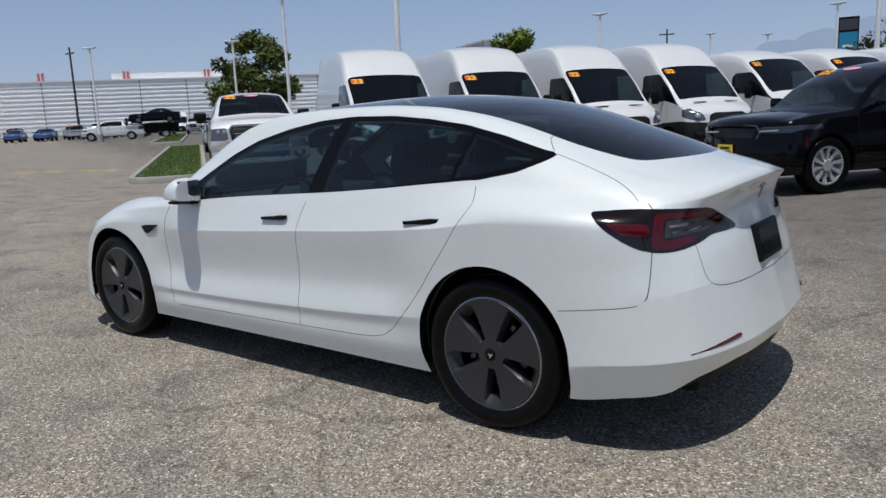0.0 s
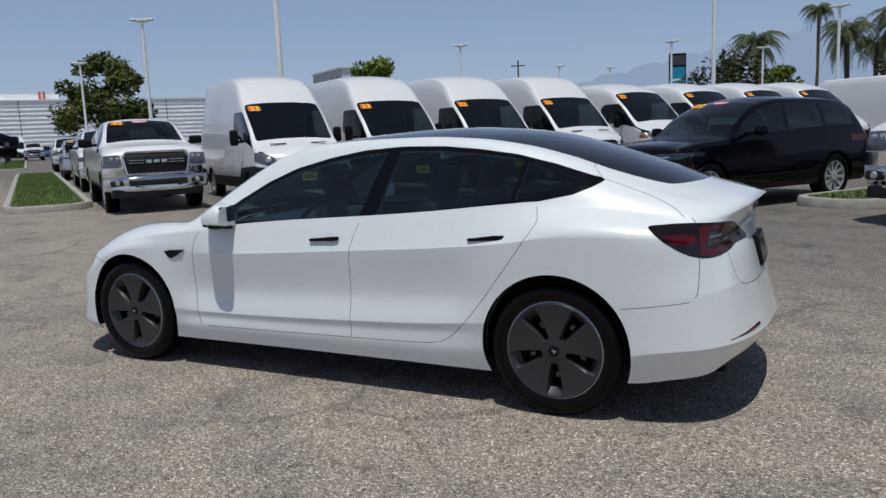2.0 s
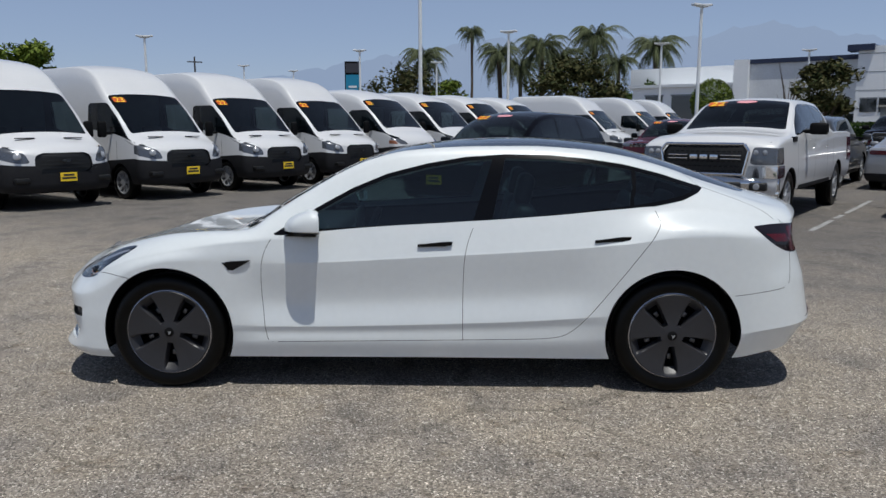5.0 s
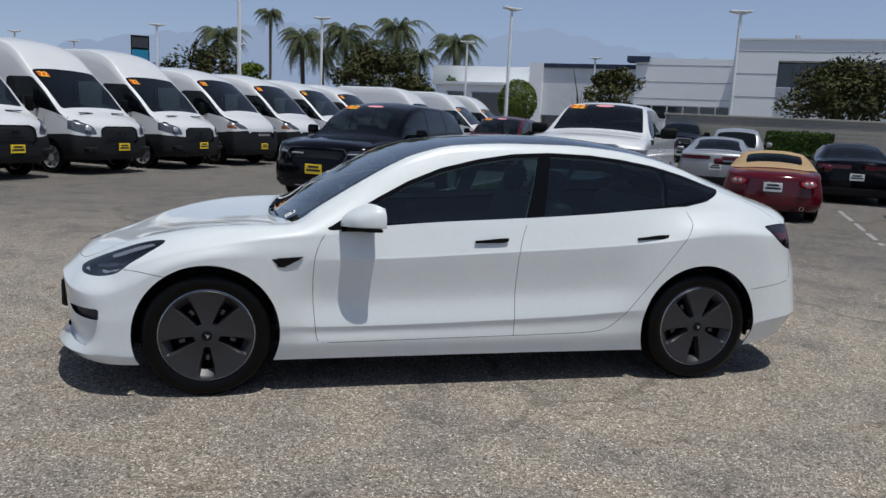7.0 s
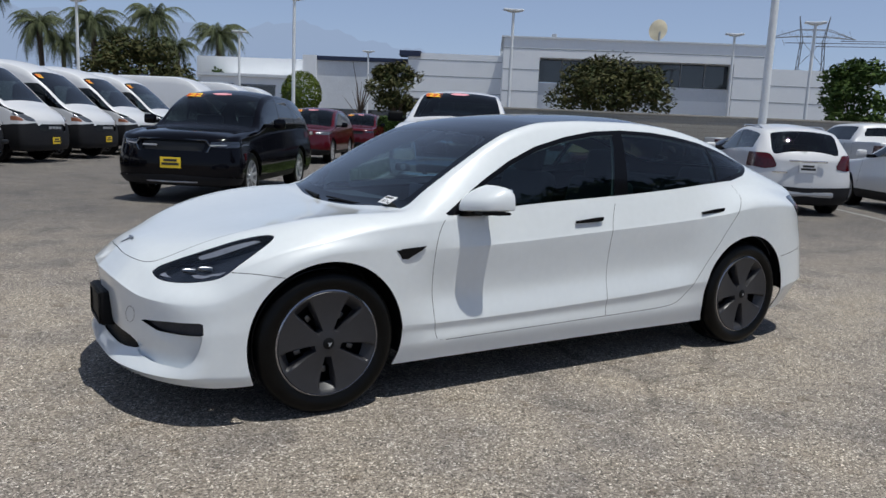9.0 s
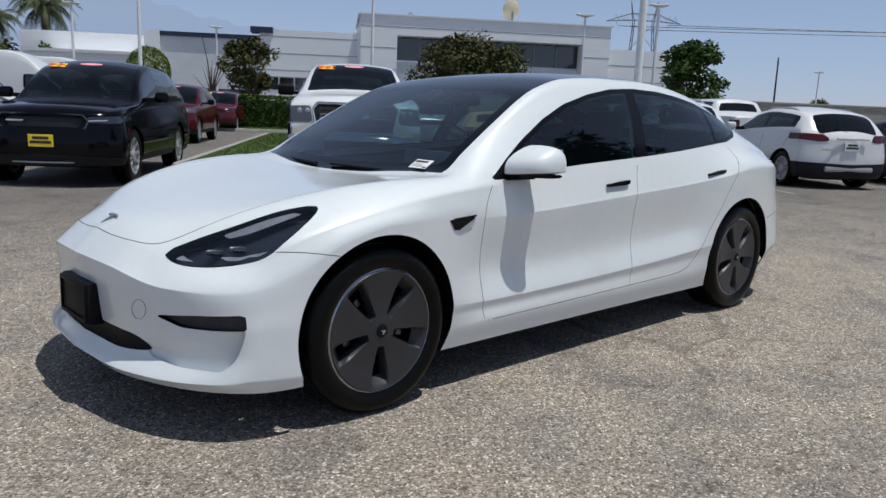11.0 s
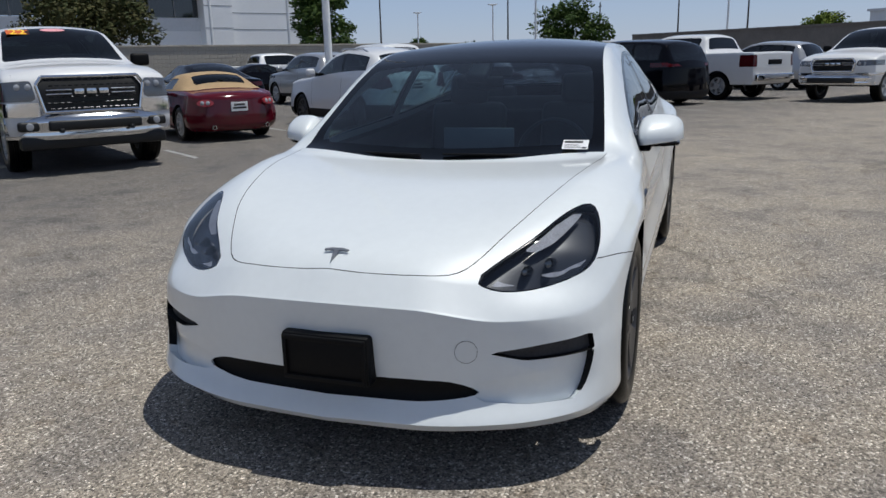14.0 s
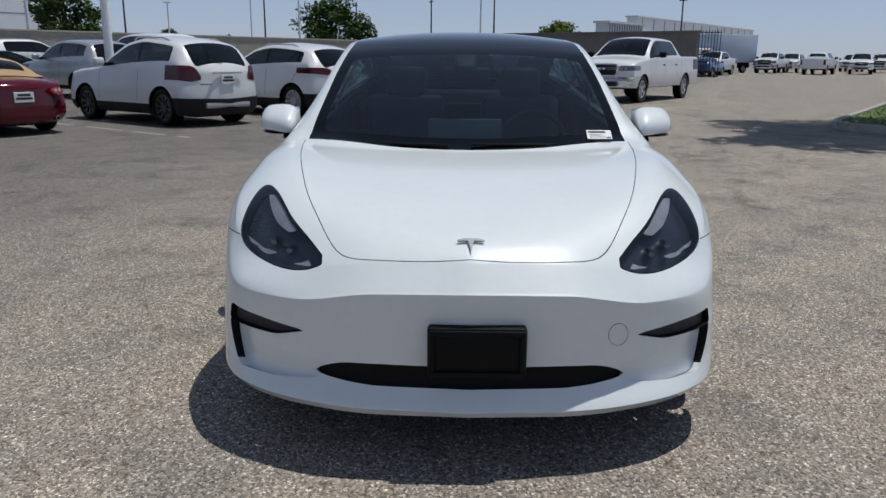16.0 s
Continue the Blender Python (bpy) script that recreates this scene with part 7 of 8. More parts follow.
wh = boxy("long white corrugated warehouse with a flat roof", PANEL, -190, -75, -176, 60, 11.0)
# Bands a tone darker than the wall: corrugation shade put into the colour.
SHADE_BAND = material("shaded_panel_band", (0.84, 0.85, 0.86), 0.6, vary=0.05, scale=0.8)
for k in range(11):
    slab("band", SHADE_BAND, wh, (-176.05, -75, 1.0 + 0.9 * k), (-175.9, 60, 1.22 + 0.9 * k))
slab("upper_hall", PANEL, wh, (-188, -18, 11.3), (-178, 5, 12.6))
PINKW = material("faded_red_sign", (0.55, 0.16, 0.14), 0.7)
for y in (-32.4, -15.6, 1.2):
    sg = slab("red_sign", PINKW, wh, (-177.6, y, 11.3), (-177.2, y + 0.5, 13.0))
    slab("red_sign", PINKW, wh, (-177.6, y + 0.8, 11.3), (-177.2, y + 1.3, 13.0))
boxy("white warehouse beyond the trucks", PANEL, 150, 60, 240, 62, 9.5)
boxy("grey rooftop plant behind the boundary wall", PANEL_DIM, 105, 46, 118, 48, 6.4)
boxy("low pale industrial building on the skyline", PANEL_DIM, -60, 150, 20, 152, 9.0)
boxy("grey block above the van roofs", PANEL_DIM, -145, 50, -129, 52, 13.6)

# ---- poles, lamps and lines ----
POLE = material("white_painted_pole", (0.84, 0.85, 0.84), 0.5, vary=0.08, scale=2)
LAMP = material("pale_lamp_housing", (0.76, 0.77, 0.77), 0.45, vary=0.05)
WOOD = material("dark_utility_pole", (0.06, 0.05, 0.045), 0.9, vary=0.3, scale=3)


def lamp_post(h, r, heads=2, turn=0.0):
    p = empty("light_pole", "white twin-headed car park light pole" if heads == 2 else "tall white car park light pole", "light pole", None, "car park lights")
    part("base", lathe([(0, 0), (0.28, 0), (0.26, 0.75), (0.2, 0.8), (0, 0.8)], 20), KERB, p, smooth=40)
    part("shaft", lathe([(0, 0.78), (r, 0.78), (r * 0.72, h), (0, h)], 16), POLE, p, smooth=40)
    for s in ((-1, 1) if heads == 2 else (1,)):
        a = part("arm", add_tube(bmesh.new(), [(0, 0, h - 0.12), (s * 0.35, 0, h - 0.05)], 0.05, 8), POLE, p, smooth=40)
        part("head", box((0.3, -0.19, h - 0.09), (1.15, 0.19, h + 0.02), 0.03, pose(0, 0, 0, 0, 0, 0 if s > 0 else 180) @ pose(0, 0, 0, 0, -4, 0)), LAMP, a)
    return p


twin = lamp_post(8.1, 0.11)
spots = [(13.1, 38.7, 20), (24.2, 32.9, -25), (3.1, 50.0, -20), (-9.2, 62.8, 0), (-23.5, 51.7, 10), (-24.1, 78.8, 0), (40.3, 30.2, -40), (38.9, 23.6, -50), (-31.1, 26.9, 35), (-52.0, 39.4, 40), (-20.5, 86.8, 0), (-3.0, 75.5, 0), (66.4, 14.0, -60), (91.5, 24.8, -60), (15.8, 58.3, -15), (-62, 32, 30), (100, 38, -70), (30, 64, -30), (74, -2.5, -60)]
twin.matrix_world = pose(spots[0][0], spots[0][1], 0, 0, 0, spots[0][2])
for x, y, a in spots[1:]:
    copy_thing(twin, pose(x, y, 0, 0, 0, a))
tall = lamp_post(12.0, 0.10)
tall.matrix_world = pose(-13.26, 15.88, 0, 0, 0, 30)
tagged(tall, "tall white car park light pole among vans")
copy_thing(tall, pose(-2.03, 32.5, 0, 0, 0, 30))
copy_thing(tall, pose(13.89, 8.18, 0, 0, 0, 30))


def utility_pole(h):
    p = empty("utility_pole", "dark wooden utility pole with a cross arm", "utility pole", None, "utility poles")
    part("shaft", lathe([(0, 0), (0.16, 0), (0.10, h), (0, h)], 12), WOOD, p, smooth=40)
    part("cross_arm", box((-1.0, -0.06, h - 0.8), (1.0, 0.06, h - 0.65)), WOOD, p)
    return p


up = utility_pole(11.0)
up.matrix_world = pose(-90.0, 44.7, 0)
for x, y in ((-37.0, 100.0), (120.0, 30.0), (140.0, 18.0), (128.0, 4.0), (118.0, -6.0), (122.0, -36.0), (110.0, 48.0)):
    copy_thing(up, pose(x, y, 0, 0, 0, 20))


def pylon():
    p = empty("transmission_tower", "grey steel lattice transmission tower", "tower")
    bm = bmesh.new()
    for s in (-1, 1):
        for q in (-1, 1):
            pts = [(s * 6.5, q * 2.6, 0), (s * 4.6, q * 1.8, 20), (s * 3.6, q * 1.2, 36), (s * 5.0, 0, 44)]
            add_tube(bm, pts, 0.16, 5)
    for s in (-1, 1):
        for k in range(9):
            z0, z1 = 4 * k, 4 * k + 4
            x0, x1 = 6.5 - 2.9 * z0 / 36, 6.5 - 2.9 * z1 / 36
            y0, y1 = 2.6 - 1.4 * z0 / 36, 2.6 - 1.4 * z1 / 36
            add_tube(bm, [(s * x0, -y0, z0), (s * x1, y1, z1)], 0.08, 4)
            add_tube(bm, [(s * x0, y0, z0), (s * x1, -y1, z1)], 0.08, 4)
    for k in range(4):
        z0, z1 = 9 * k, 9 * k + 9
        add_tube(bm, [(-(6.5 - 2.9 * z0 / 36), 0, z0), (6.5 - 2.9 * z1 / 36, 0, z1)], 0.09, 4)
        add_tube(bm, [(6.5 - 2.9 * z0 / 36, 0, z0), (-(6.5 - 2.9 * z1 / 36), 0, z1)], 0.09, 4)
    part("lattice", bm, GROOVE, p)
    bm = bmesh.new()
    for y in (-1.2, 1.2):
        add_tube(bm, [(-14, 0, 36.5), (-5, y, 37.2), (5, y, 37.2), (14, 0, 36.5)], 0.12, 5)
        add_tube(bm, [(-14, 0, 36.5), (-5, y, 39.5), (5, y, 39.5), (14, 0, 36.5)], 0.12, 5)
    for k in range(12):
        x = -11 + 2 * k
        add_tube(bm, [(x, 1.2, 37.1), (x + 1, 1.2, 39.3), (x + 2, 1.2, 37.1)], 0.07, 4)
    for s in (-1, 1):
        for x in (5.5, 10.5):
            add_tube(bm, [(s * x, 0, 37), (s * (x - 1.5), 0, 34)], 0.06, 4)
    part("cross_beam", bm, GROOVE, p)
    return p


py = pylon()
py.matrix_world = pose(246, 161, 0, 0, 0, -40)
for k, (dz, off) in enumerate(((35, -9), (34, 0), (36, 9))):
    a, b = Vector((246 + off * 0.77, 161 - off * 0.64, dz)), Vector((420 + off, -150, 34))
    pts = [a.lerp(b, t / 12) - Vector((0, 0, 9 * 4 * (t / 12) * (1 - t / 12) * 0.3)) for t in range(13)]
    solo("power_line", add_tube(bmesh.new(), pts, 0.11, 4), IRON, "thin sagging black power line", "cable", group="power lines")

sign = empty("pylon_sign", "tall blue and dark pylon sign", "sign", pose(-18.5, 121, 0, 0, 0, 8))
slab("frame", SATIN, sign, (-1.3, -0.3, 0), (1.3, 0.3, 12.0))
slab("display", material("teal_sign_panel", (0.02, 0.25, 0.42), 0.4), sign, (-1.15, -0.36, 6.0), (1.15, -0.3, 9.9))
slab("bar", PAPER, sign, (-0.7, -0.39, 7.8), (0.6, -0.36, 8.15))
slab("bar", PAPER, sign, (-0.7, -0.39, 7.0), (0.3, -0.36, 7.3))
slab("heading", material("dark_sign_head", (0.05, 0.05, 0.06), 0.4), sign, (-1.15, -0.36, 10.2), (1.15, -0.3, 11.7))

# ---- plants ----
BARK = material("grey_brown_bark", (0.12, 0.09, 0.065), 0.95, vary=0.4, scale=6, bump=0.6, bump_scale=25)


def leaf_material(name, a, b):
    m = bpy.data.materials.new(name)
    m.use_nodes = True
    nt = m.node_tree
    bs = nt.nodes["Principled BSDF"]
    bs.inputs["Roughness"].default_value = 0.7
    bs.inputs["Specular IOR Level"].default_value = 0.15
    geo, mix = nt.nodes.new("ShaderNodeNewGeometry"), nt.nodes.new("ShaderNodeMix")
    mix.data_type = "RGBA"
    mix.inputs["A"].default_value, mix.inputs["B"].default_value = (*a, 1), (*b, 1)
    nt.links.new(geo.outputs["Random Per Island"], mix.inputs["Factor"])
    nt.links.new(mix.outputs["Result"], bs.inputs["Base Color"])
    return m


LEAF = leaf_material("green_leaves", (0.025, 0.055, 0.012), (0.075, 0.115, 0.025))
LEAF_BRIGHT = leaf_material("bright_green_leaves", (0.07, 0.115, 0.015), (0.16, 0.20, 0.03))
LEAF_OLIVE = leaf_material("olive_green_leaves", (0.045, 0.065, 0.014), (0.12, 0.135, 0.035))
LEAF_RUST = leaf_material("rusty_green_leaves", (0.030, 0.045, 0.014), (0.095, 0.085, 0.032))
PALM = leaf_material("palm_leaflets", (0.055, 0.072, 0.034), (0.135, 0.15, 0.075))


def tree(label, leaf, h, rx, rz, base, seed, n=2600, size=0.26, name="tree", trunk=True, round_top=False):
    """A trunk with limbs and a crown of many small leaves in uneven clumps. base: height of the crown's underside."""
    rng = random.Random(seed)
    t = empty(name, label, "tree")
    cz = (h + base) / 2
    clumps = []
    for _ in range(40 if not round_top else 1):
        a, q = rng.uniform(0, 6.283), math.sqrt(rng.uniform(0.02, 1))
        zz = rng.uniform(-0.95, 1)
        k = math.sqrt(max(0.06, 1 - ((zz + 0.25) / 1.25) ** 2))
        clumps.append((rx * 0.84 * q * k * math.cos(a), rx * 0.84 * q * k * math.sin(a), cz + zz * (h - base) * 0.40, rng.uniform(0.17, 0.33) * rx))
    if round_top:
        clumps = [(0, 0, cz, rx)]
    if trunk:
        bm = add_tube(bmesh.new(), [(0, 0, 0), (0.05, 0.03, base * 0.6), (0.0, 0.1, cz)], [0.05 * h * 0.45, 0.04 * h * 0.4, 0.02 * h * 0.4], 9)
        part("trunk", bm, BARK, t, smooth=50)
        for cx, cy, czz, r in clumps[:12]:
            bm = bmesh.new()
            add_tube(bm, [(0, 0.05, base * 0.75), (cx * 0.5, cy * 0.5, (base + czz) * 0.5), (cx, cy, czz)], [0.05, 0.035, 0.012], 5)
            part("limb", bm, BARK, t)
    verts, faces = [], []
    for k in range(n):
        cx, cy, czz, r = clumps[rng.randrange(len(clumps))]
        d = Vector((rng.gauss(0, 1), rng.gauss(0, 1), rng.gauss(0, 1))).normalized() * r * (rng.uniform(0.55, 1.08) if not round_top else rng.uniform(0.9, 1.03))
        p = Vector((cx + d.x, cy + d.y, czz + d.z * (0.75 if not round_top else (h - base) / 2 / rx)))
        u = Vector((rng.gauss(0, 1), rng.gauss(0, 1), rng.gauss(0, 0.6))).normalized()
        v = u.cross(d.normalized() + Vector((0.1, 0.2, 0.5))).normalized()
        s = size * rng.uniform(0.6, 1.3)
        i = len(verts)
        verts += [p - u * s, p - v * s * 0.45, p + u * s, p + v * s * 0.45]
        faces.append((i, i + 1, i + 2, i + 3))
    me = bpy.data.meshes.new("crown")
    me.from_pydata([tuple(v) for v in verts], [], faces)
    me.materials.append(leaf)
    c = new("crown", me)
    c.parent = t
    c["kind"] = "stuff"
    return t


def palm(label, h, seed):
    rng = random.Random(seed)
    t = empty("palm_tree", label, "palm tree", None, "palms")
    part("trunk", add_tube(bmesh.new(), [(0, 0, 0), (0.2, 0.1, h * 0.5), (0.1, 0.25, h)], [0.34, 0.24, 0.26], 10), BARK, t, smooth=50)
    verts, faces = [], []
    for f in range(52):
        a, lift, length = rng.uniform(0, 6.283), rng.uniform(-0.55, 1.5), rng.uniform(3.0, 4.4)
        out = Vector((math.cos(a), math.sin(a), 0))
        side = Vector((-math.sin(a), math.cos(a), 0))
        pts = []
        for k in range(13):
            q = k / 12
            pts.append(Vector((0.1, 0.25, h + 0.1)) + out * (length * (0.86 * q - 0.22 * q * q * (1.4 - lift))) + Vector((0, 0, length * (lift * 0.85 * q - (0.60 + 0.35 * max(0, lift)) * q * q))))
        for k in range(1, 13):
            d = (pts[k] - pts[k - 1]).normalized()
            for s in (-1, 1):
                for j in range(4):
                    p = pts[k - 1].lerp(pts[k], 0.25 * j)
                    w = 0.62 * math.sin(math.pi * min(1, 0.12 + 0.9 * k / 13)) + 0.1
                    tip = p + side * s * w * rng.uniform(0.45, 0.75) + d * 0.35 + Vector((0, 0, -w * rng.uniform(0.4, 0.9)))
                    i = len(verts)
                    verts += [p - d * 0.03, p + d * 0.035, tip]
                    faces.append((i, i + 1, i + 2))
    me = bpy.data.meshes.new("crown")
    me.from_pydata([tuple(v) for v in verts], [], faces)
    me.materials.append(PALM)
    c = new("crown", me)
    c.parent = t
    c["kind"] = "stuff"
    return t


def far(cam_x, cam_y, az, dist):
    return cam_x + dist * math.cos(radians(az)), cam_y + dist * math.sin(radians(az))


p1 = palm("tall feather palm on the skyline", 18.5, 3)
p1.matrix_world = pose(0.8, 138, 0)
p2 = palm("shorter feather palm on the skyline", 8.6, 5)
p3 = palm("drooping feather palm on the skyline", 9.2, 8)
for k, (az, d, turn, src, sc) in enumerate(((93.6, 112, 30, p2, 1.3), (88.0, 104, 80, p3, 1.2), (86.6, 118, 10, p2, 1.2), (84.9, 100, 140, p3, 1.25), (83.6, 104, 60, p2, 1.2), (81.3, 100, 200, p3, 1.35), (77.0, 102, 20, p2, 1.3), (79.4, 112, 95, p3, 1.12))):
    x, y = far(1.03, -5.1, az, d)
    M = pose(x, y, 0, 0, 0, turn) @ Matrix.Diagonal((sc, sc, sc, 1))
    if k == 0:
        p2.matrix_world = M
    elif k == 1:
        p3.matrix_world = M
    else:
        o = copy_thing(src, pose(x, y, 0, 0, 0, turn))
        o.scale = (sc, sc, sc)

for label, leaf, cam_at, az, d, h, rx, base, seed, n, size in (
    ("dense round green tree beside the lot", LEAF_OLIVE, (3.19, -3.43), 141.0, 75, 9.6, 4.5, 2.2, 11, 8200, 0.24),
    ("light green tree behind the vans", LEAF_BRIGHT, (2.6, -4.35), 121.3, 92, 10.2, 4.6, 2.5, 12, 9000, 0.34),
    ("rusty dark tree behind the vans", LEAF_RUST, (1.03, -5.1), 95.2, 95, 9.2, 6.0, 2.0, 13, 4200, 0.30),
    ("small light green tree behind the vans", LEAF_BRIGHT, (1.03, -5.1), 91.9, 92, 7.2, 2.8, 1.8, 14, 2600, 0.26),
    ("rusty dark tree under the palms", LEAF_RUST, (1.03, -5.1), 82.6, 92, 9.8, 6.4, 1.5, 15, 8000, 0.28),
    ("green tree under a palm", LEAF, (1.03, -5.1), 77.4, 90, 6.6, 3.0, 0.8, 16, 3200, 0.25),
    ("green shrub tree under a palm", LEAF, (1.03, -5.1), 79.3, 95, 6.0, 3.2, 0.6, 26, 2600, 0.25),
    ("broad dark rusty tree behind the block wall", LEAF_RUST, (-2.77, -3.99), 46.2, 50, 5.7, 4.3, 2.9, 17, 9500, 0.15),
    ("dark green tree behind the block wall", LEAF, (-2.77, -3.99), 30.6, 57, 6.9, 3.1, 1.6, 18, 5200, 0.19),
    ("dark rounded tree over the parked cars", LEAF, (-3.75, -2.3), 10.3, 78, 7.0, 3.9, 2.2, 19, 5200, 0.22),
    ("rusty shrub tree before the white wing", LEAF_RUST, (-2.77, -3.99), 62.2, 57, 5.9, 2.5, 2.0, 20, 3600, 0.18),
    ("olive tree beyond the boundary wall", LEAF_BRIGHT, (-4.37, -0.74), -7.2, 140, 7.4, 4.6, 2.0, 21, 2600, 0.34),
    ("small dark tree on the skyline", LEAF, (-3.75, -2.3), 21.0, 130, 5.2, 2.6, 1.5, 22, 1500, 0.30),
    ("small dark tree on the far skyline", LEAF, (-3.75, -2.3), 17.2, 140, 4.8, 2.8, 1.5, 23, 1500, 0.30),
):
    tr = tree(label, leaf, h, rx, 0, base, seed, n, size)
    tr.matrix_world = pose(*far(*cam_at, az, d), 0)
shade_tree = tree("leafy shade tree on the corner island", LEAF, 6.8, 3.6, 0, 3.6, 33, 7000, 0.17)
shade_tree.matrix_world = pose(9.6, -8.3, 0)
bushes = tree("clipped round green bush", LEAF_BRIGHT, 4.4, 1.25, 0, 1.6, 40, 5200, 0.09, name="clipped_bush", round_top=True)
bushes.matrix_world = pose(15.4, 43.4, 0)
# bare branches beside the wing
rng = random.Random(4)
bm = bmesh.new()
for k in range(16):
    a, r = rng.uniform(0, 6.28), rng.uniform(0.5, 2.2)
    z = rng.uniform(3.2, 6.2)
    add_tube(bm, [(0, 0, 1.8), (r * 0.4 * math.cos(a), r * 0.4 * math.sin(a), z * 0.7), (r * math.cos(a), r * math.sin(a), z)], [0.06, 0.03, 0.01], 5)
add_tube(bm, [(0, 0, 0), (0, 0, 2.0)], [0.12, 0.08], 8)
solo("bare_tree", bm, BARK, "leafless tree beside a rusty shrub tree", "tree", pose(*far(-2.77, -3.99, 64.8, 60), 0))


def hedge(label, u0, u1, v0, v1, h, seed):
    rng = random.Random(seed)
    hd = empty("hedge", label, "hedge", LOT)
    part("core", box((u0 + 0.15, v0 + 0.15, 0), (u1 - 0.15, v1 - 0.15, h - 0.15), 0.1), LEAF, hd)
    verts, faces = [], []
    for k in range(4200):
        f = rng.random()
        if f < 0.45:
            p, nrm = Vector((rng.uniform(u0, u1), v0 + rng.gauss(0, 0.04), rng.uniform(0.1, h))), Vector((0, -1, 0.2))
        elif f < 0.85:
            p, nrm = Vector((rng.uniform(u0, u1), rng.uniform(v0, v1), h + rng.gauss(0, 0.04))), Vector((0, 0.1, 1))
        else:
            p, nrm = Vector((rng.choice((u0, u1)), rng.uniform(v0, v1), rng.uniform(0.1, h))), Vector((1, 0, 0.2))
        u = Vector((rng.gauss(0, 1), rng.gauss(0, 1), rng.gauss(0, 1))).normalized()
        v = u.cross(nrm + Vector((rng.gauss(0, 0.5), rng.gauss(0, 0.5), rng.gauss(0, 0.5)))).normalized()
        s = rng.uniform(0.05, 0.11)
        i = len(verts)
        verts += [p - u * s, p - v * s * 0.5, p + u * s, p + v * s * 0.5]
        faces.append((i, i + 1, i + 2, i + 3))
    me = bpy.data.meshes.new("leaves")
    me.from_pydata([tuple(v) for v in verts], [], faces)
    me.materials.append(LEAF)
    c = new("foliage", me)
    c.parent = hd
    c["kind"] = "stuff"


hedge("trimmed green hedge before the block wall", -6.5, -1.8, 33.6, 35.0, 1.6, 1)
hedge("trimmed green hedge behind the roadster", 2.8, 5.6, 34.0, 35.3, 1.7, 2)

# far ridge: the haze is put into its colour, which glows by itself
RIDGE_GLOW = bpy.data.materials.new("hazy_mountain")
RIDGE_GLOW.use_nodes = True
nt = RIDGE_GLOW.node_tree
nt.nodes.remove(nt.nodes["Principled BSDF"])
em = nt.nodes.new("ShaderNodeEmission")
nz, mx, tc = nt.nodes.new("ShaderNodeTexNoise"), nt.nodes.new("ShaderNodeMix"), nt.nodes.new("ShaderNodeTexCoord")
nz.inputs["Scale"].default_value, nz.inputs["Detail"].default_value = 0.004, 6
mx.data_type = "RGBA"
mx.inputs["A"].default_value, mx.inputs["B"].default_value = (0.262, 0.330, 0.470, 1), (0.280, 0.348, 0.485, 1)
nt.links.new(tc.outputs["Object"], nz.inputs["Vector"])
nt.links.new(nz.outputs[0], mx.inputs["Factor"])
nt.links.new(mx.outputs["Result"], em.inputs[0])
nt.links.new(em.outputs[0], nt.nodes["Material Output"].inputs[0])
ridge = curve([(30, 1.5), (45, 3.6), (58, 5.3), (64, 6.1), (69.6, 7.2), (74, 6.4), (80, 6.7), (86, 6.7), (92, 6.0), (98, 5.0), (106, 3.4), (116, 1.5)])
bm = bmesh.new()
cols = []
for k in range(173):
    a = 30 + k * 0.5
    e = float(ridge(a)) + 0.14 * math.sin(a * 2.3) + 0.09 * math.sin(a * 5.1 + 1)
    x, y = 2400 * math.cos(radians(a)), 2400 * math.sin(radians(a))
    cols.append([bm.verts.new((x * (1 + 0.04 * q), y * (1 + 0.04 * q), 2400 * math.tan(radians(e)) * q)) for q in (0, 0.5, 1)])
for a, b in zip(cols, cols[1:]):
    for k in range(2):
        bm.faces.new((a[k], b[k], b[k + 1], a[k + 1]))
solo("backdrop", bm, RIDGE_GLOW, "pale blue mountain ridge with haze painted into its colour", "mountains", kind="structure")

# ---- vehicles farther off ----
far_suv = at(suv("silver boxy SUV facing out of a far row", SILVER, 4.6, 1.85, 1.75, 1.08, 1.05, 2.7, 0.85, 0.37, front=JEEP, year="22", group="far row"), -31.0, 0.1, "U+", 4.6, -1)
copy_thing(l1, LOT @ pose(-20.8, 0.3, 0, 0, 0, 180) @ pose(2.925, 0, 0))
copy_thing(l1, LOT @ pose(-44.0, 0.2, 0, 0, 0, 180) @ pose(2.925, 0, 0))
blue = at(suv("blue hatchback parked far off", BLUE, 4.4, 1.8, 1.45, 0.92, 0.95, 2.7, 0.9, 0.33, rear_rake=0.75, group="far cars"), -92.0, -30.0, "V+", 4.4, 1)
lime = at(suv("yellow SUV parked far off", YELLOW, 4.6, 1.85, 1.7, front=JEEP, group="far cars"), -118.0, -38.0, "U+", 4.6, -1)
def tow_truck():
    """A crew-cab truck with a long flat deck behind its cab."""
    t = light_pickup("white flatbed tow truck carrying a dark coupe", group="")
    part("deck", box((1.30, -1.15, 1.40), (6.6, 1.15, 1.52), 0.02), SATIN, t)
    part("chassis", box((2.6, -0.45, 0.62), (6.2, 0.45, 1.40), 0.03), SATIN, t)
    part("headboard", box((1.26, -1.1, 1.40), (1.34, 1.1, 2.1), 0.02), SATIN, t)
    for s in (1, -1):
        wheel(0.42, 0.28, 0.27, 8, ALLOY, ALLOY, t, pose(4.9, s * 0.86, 0.42) @ pose(0, 0, 0, 0, 0, 0 if s > 0 else 180))
    return t


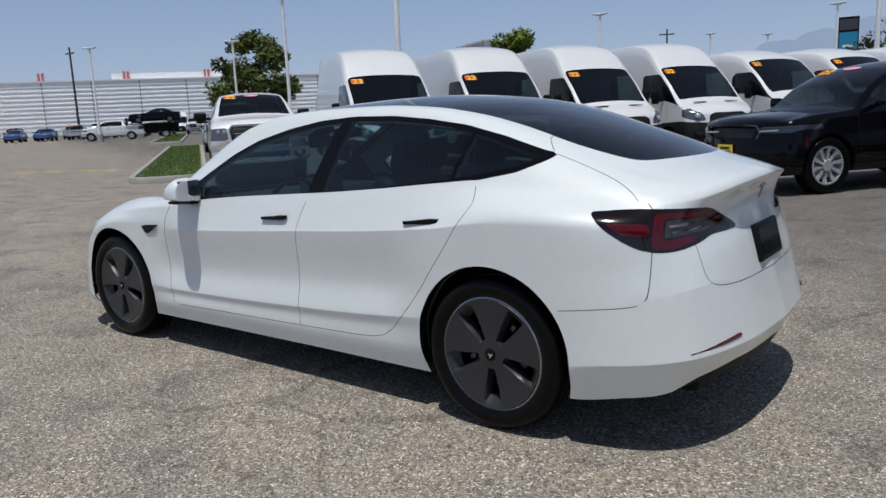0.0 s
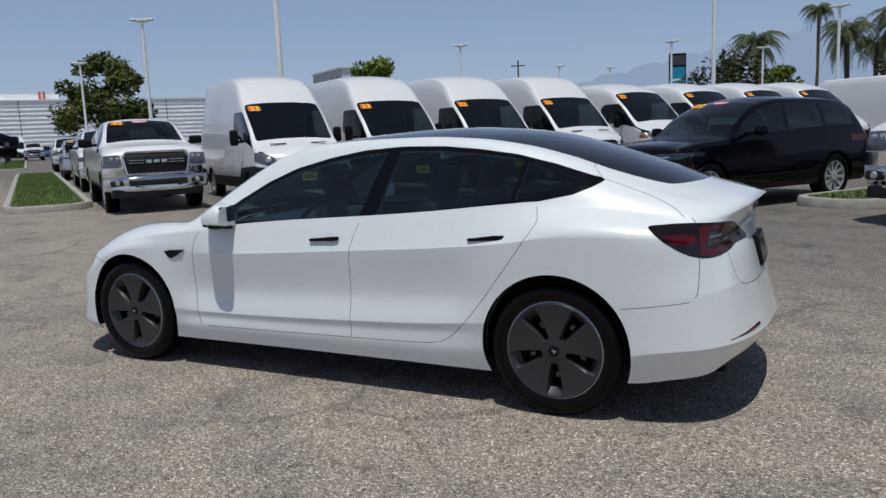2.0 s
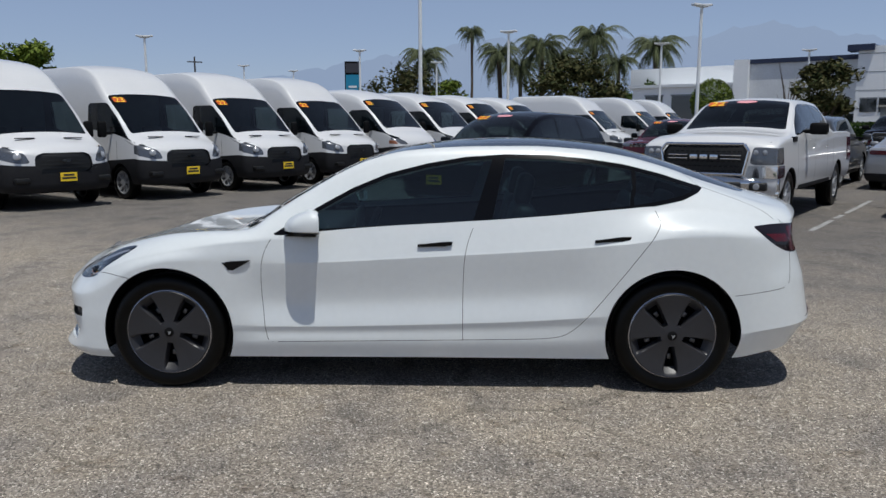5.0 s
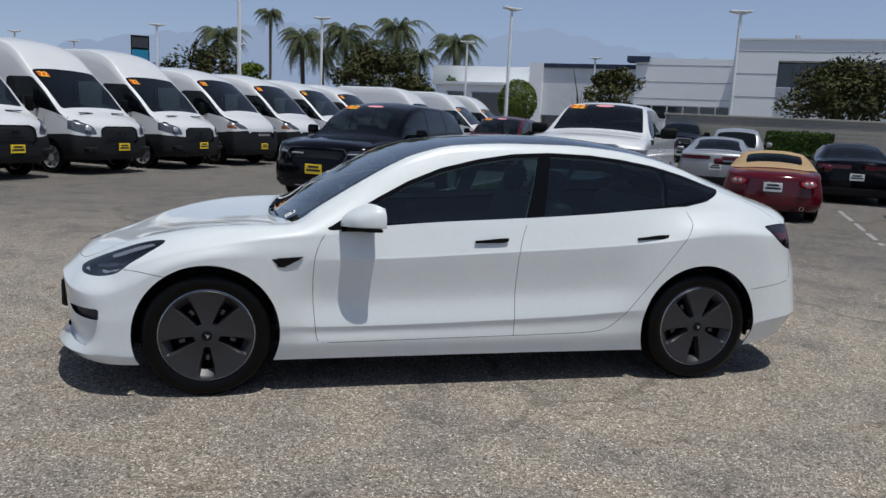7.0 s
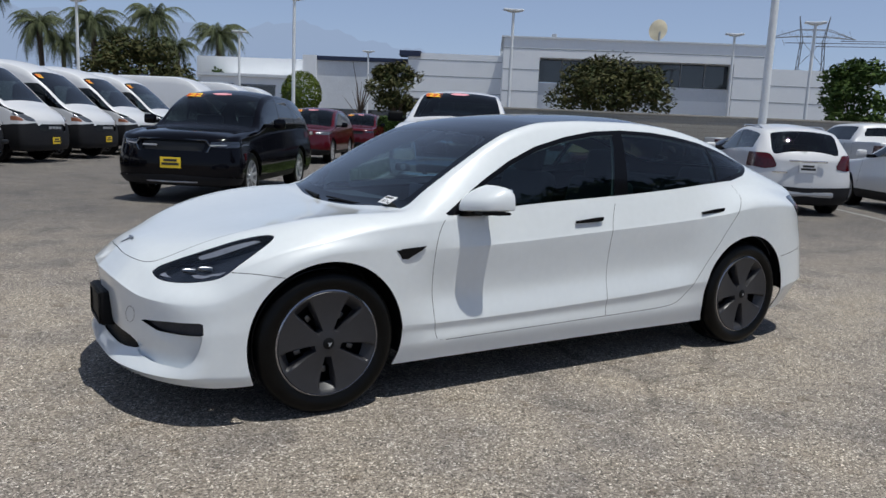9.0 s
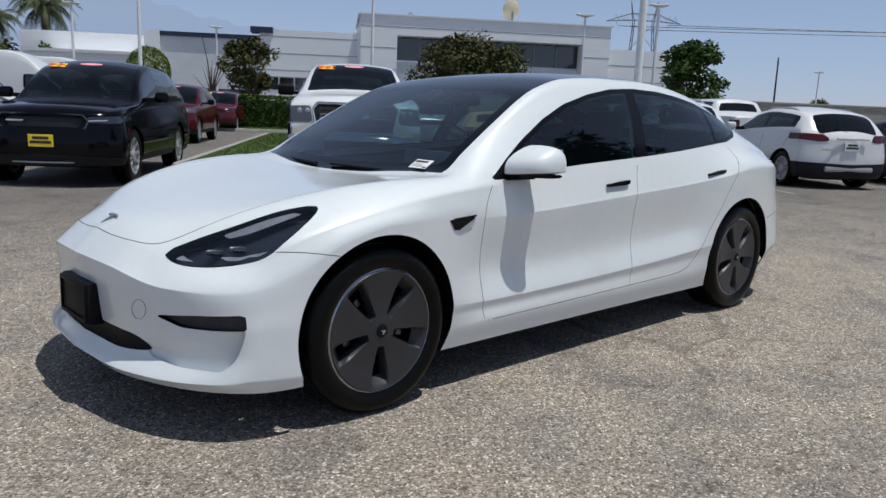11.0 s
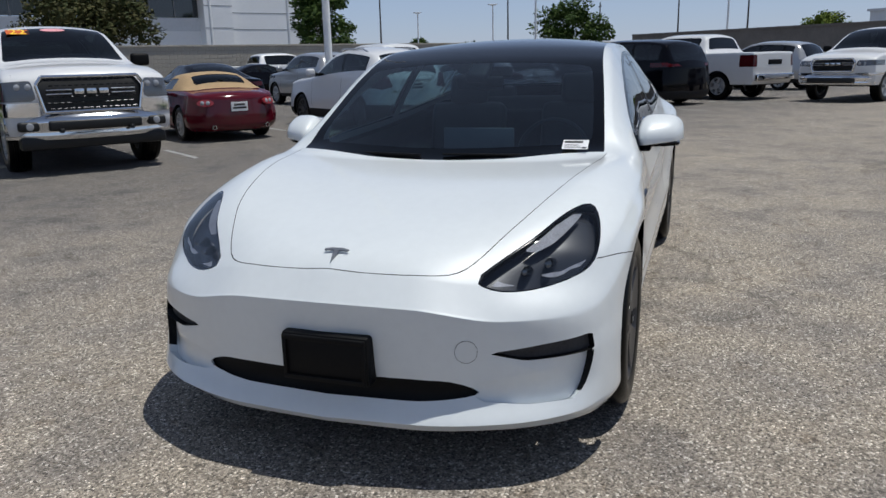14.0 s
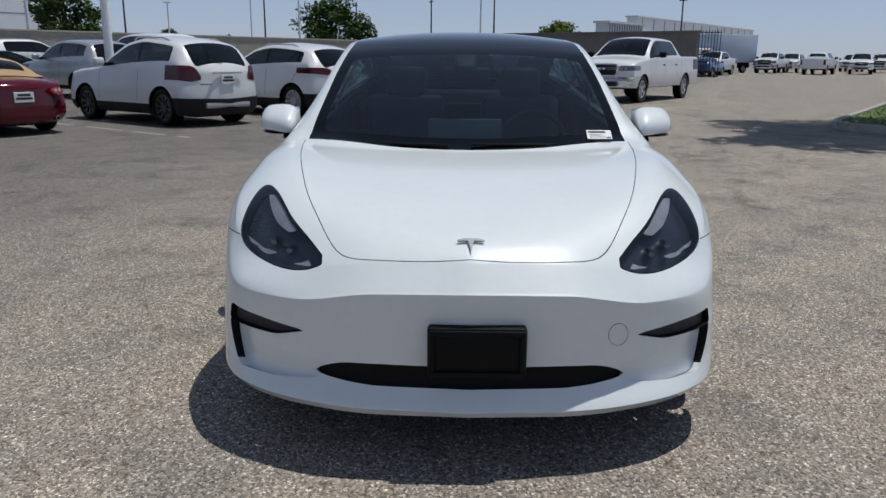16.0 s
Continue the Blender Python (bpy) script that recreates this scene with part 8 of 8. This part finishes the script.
flat = at(tow_truck(), -78.0, -12.0, "V-", 5.85, -1)
copy_thing(black_coupe, LOT @ pose(-78.0, -12.0, 0, 0, 0, HEAD["V-"]) @ pose(6.9, 0, 1.52))
rng = random.Random(9)
kinds = [far_suv, blue, l1, far_suv, lime, v22, t1, blue]
for r, u in enumerate((-95.0, -103.0)):
    for k in range(13):
        src = kinds[rng.randrange(len(kinds))]
        copy_thing(src, LOT @ pose(u + rng.uniform(-0.5, 0.5), -41 + 3.3 * k + 1.5 * r, 0, 0, 0, 180 if rng.random() < 0.6 else 0))


def box_truck():
    t = empty("box_truck", "pale blue box truck parked beyond the gate", "truck")
    part("cargo_box", box((-1.2, -1.2, 1.0), (4.6, 1.2, 3.6), 0.05), material("pale_blue_panel", (0.42, 0.50, 0.60), 0.5, vary=0.05), t, smooth=40)
    cab = part("cab", box((-3.2, -1.05, 0.6), (-1.25, 1.05, 2.3), 0.15, None, 3), WHITE, t, smooth=40)
    part("windscreen", box((-3.22, -0.9, 1.5), (-3.1, 0.9, 2.15), 0.02), TRIM, cab)
    for s in (1, -1):
        part("side_window", box((-2.8, s * 1.05 - 0.02, 1.5), (-1.6, s * 1.05 + 0.02, 2.1), 0.01), TRIM, cab)
        for x in (-2.4, 3.0):
            wheel(0.42, 0.28, 0.27, 8, ALLOY, ALLOY, t, pose(x, s * 0.95, 0.42) @ pose(0, 0, 0, 0, 0, 0 if s > 0 else 180))
    part("chassis", box((-3.0, -0.5, 0.5), (4.5, 0.5, 1.0), 0.03), SATIN, t)
    return t


bt = box_truck()
bt.matrix_world = LOT @ pose(73.0, 20.6, 0, 0, 0, -25)
for u, v, way, src in ((74.1, 11.4, 180, t1), (59.5, 17.0, 180, blue), (63.5, 17.6, 0, l1), (78.0, 16.4, 0, t1), (83.5, 15.6, 0, l1), (80.0, 8.8, 8, l1), (92.0, 8.4, 0, t1), (97.0, 12.0, 0, l1), (104.0, 6.0, 0, l1), (58.0, 22.5, 180, far_suv)):
    copy_thing(src, LOT @ pose(u, v, 0, 0, 0, way))
copy_thing(l1, LOT @ pose(13.5, 33.2, 0, 0, 0, 180))
copy_thing(black_coupe, LOT @ pose(11.9, 30.6, 0, 0, 0, 180))
copy_thing(far_suv, LOT @ pose(1.6, 24.5, 0, 0, 0, -90))
copy_thing(far_suv, LOT @ pose(24.5, 13.5, 0, 0, 0, -90))
copy_thing(far_suv, LOT @ pose(9.5, 21.0, 0, 0, 0, -90))
copy_thing(t1, LOT @ pose(12.0, 20.5, 0, 0, 0, -90))
cone = empty("traffic_cone", "orange traffic cone near the far trucks", "cone", LOT @ pose(88.0, 7.0, 0))
CONE = material("orange_cone", (0.8, 0.12, 0.03), 0.6)
part("base", box((-0.18, -0.18, 0), (0.18, 0.18, 0.04), 0.01), CONE, cone)
part("body", lathe([(0.14, 0.04), (0.03, 0.7), (0, 0.7)], 16), CONE, cone, smooth=40)
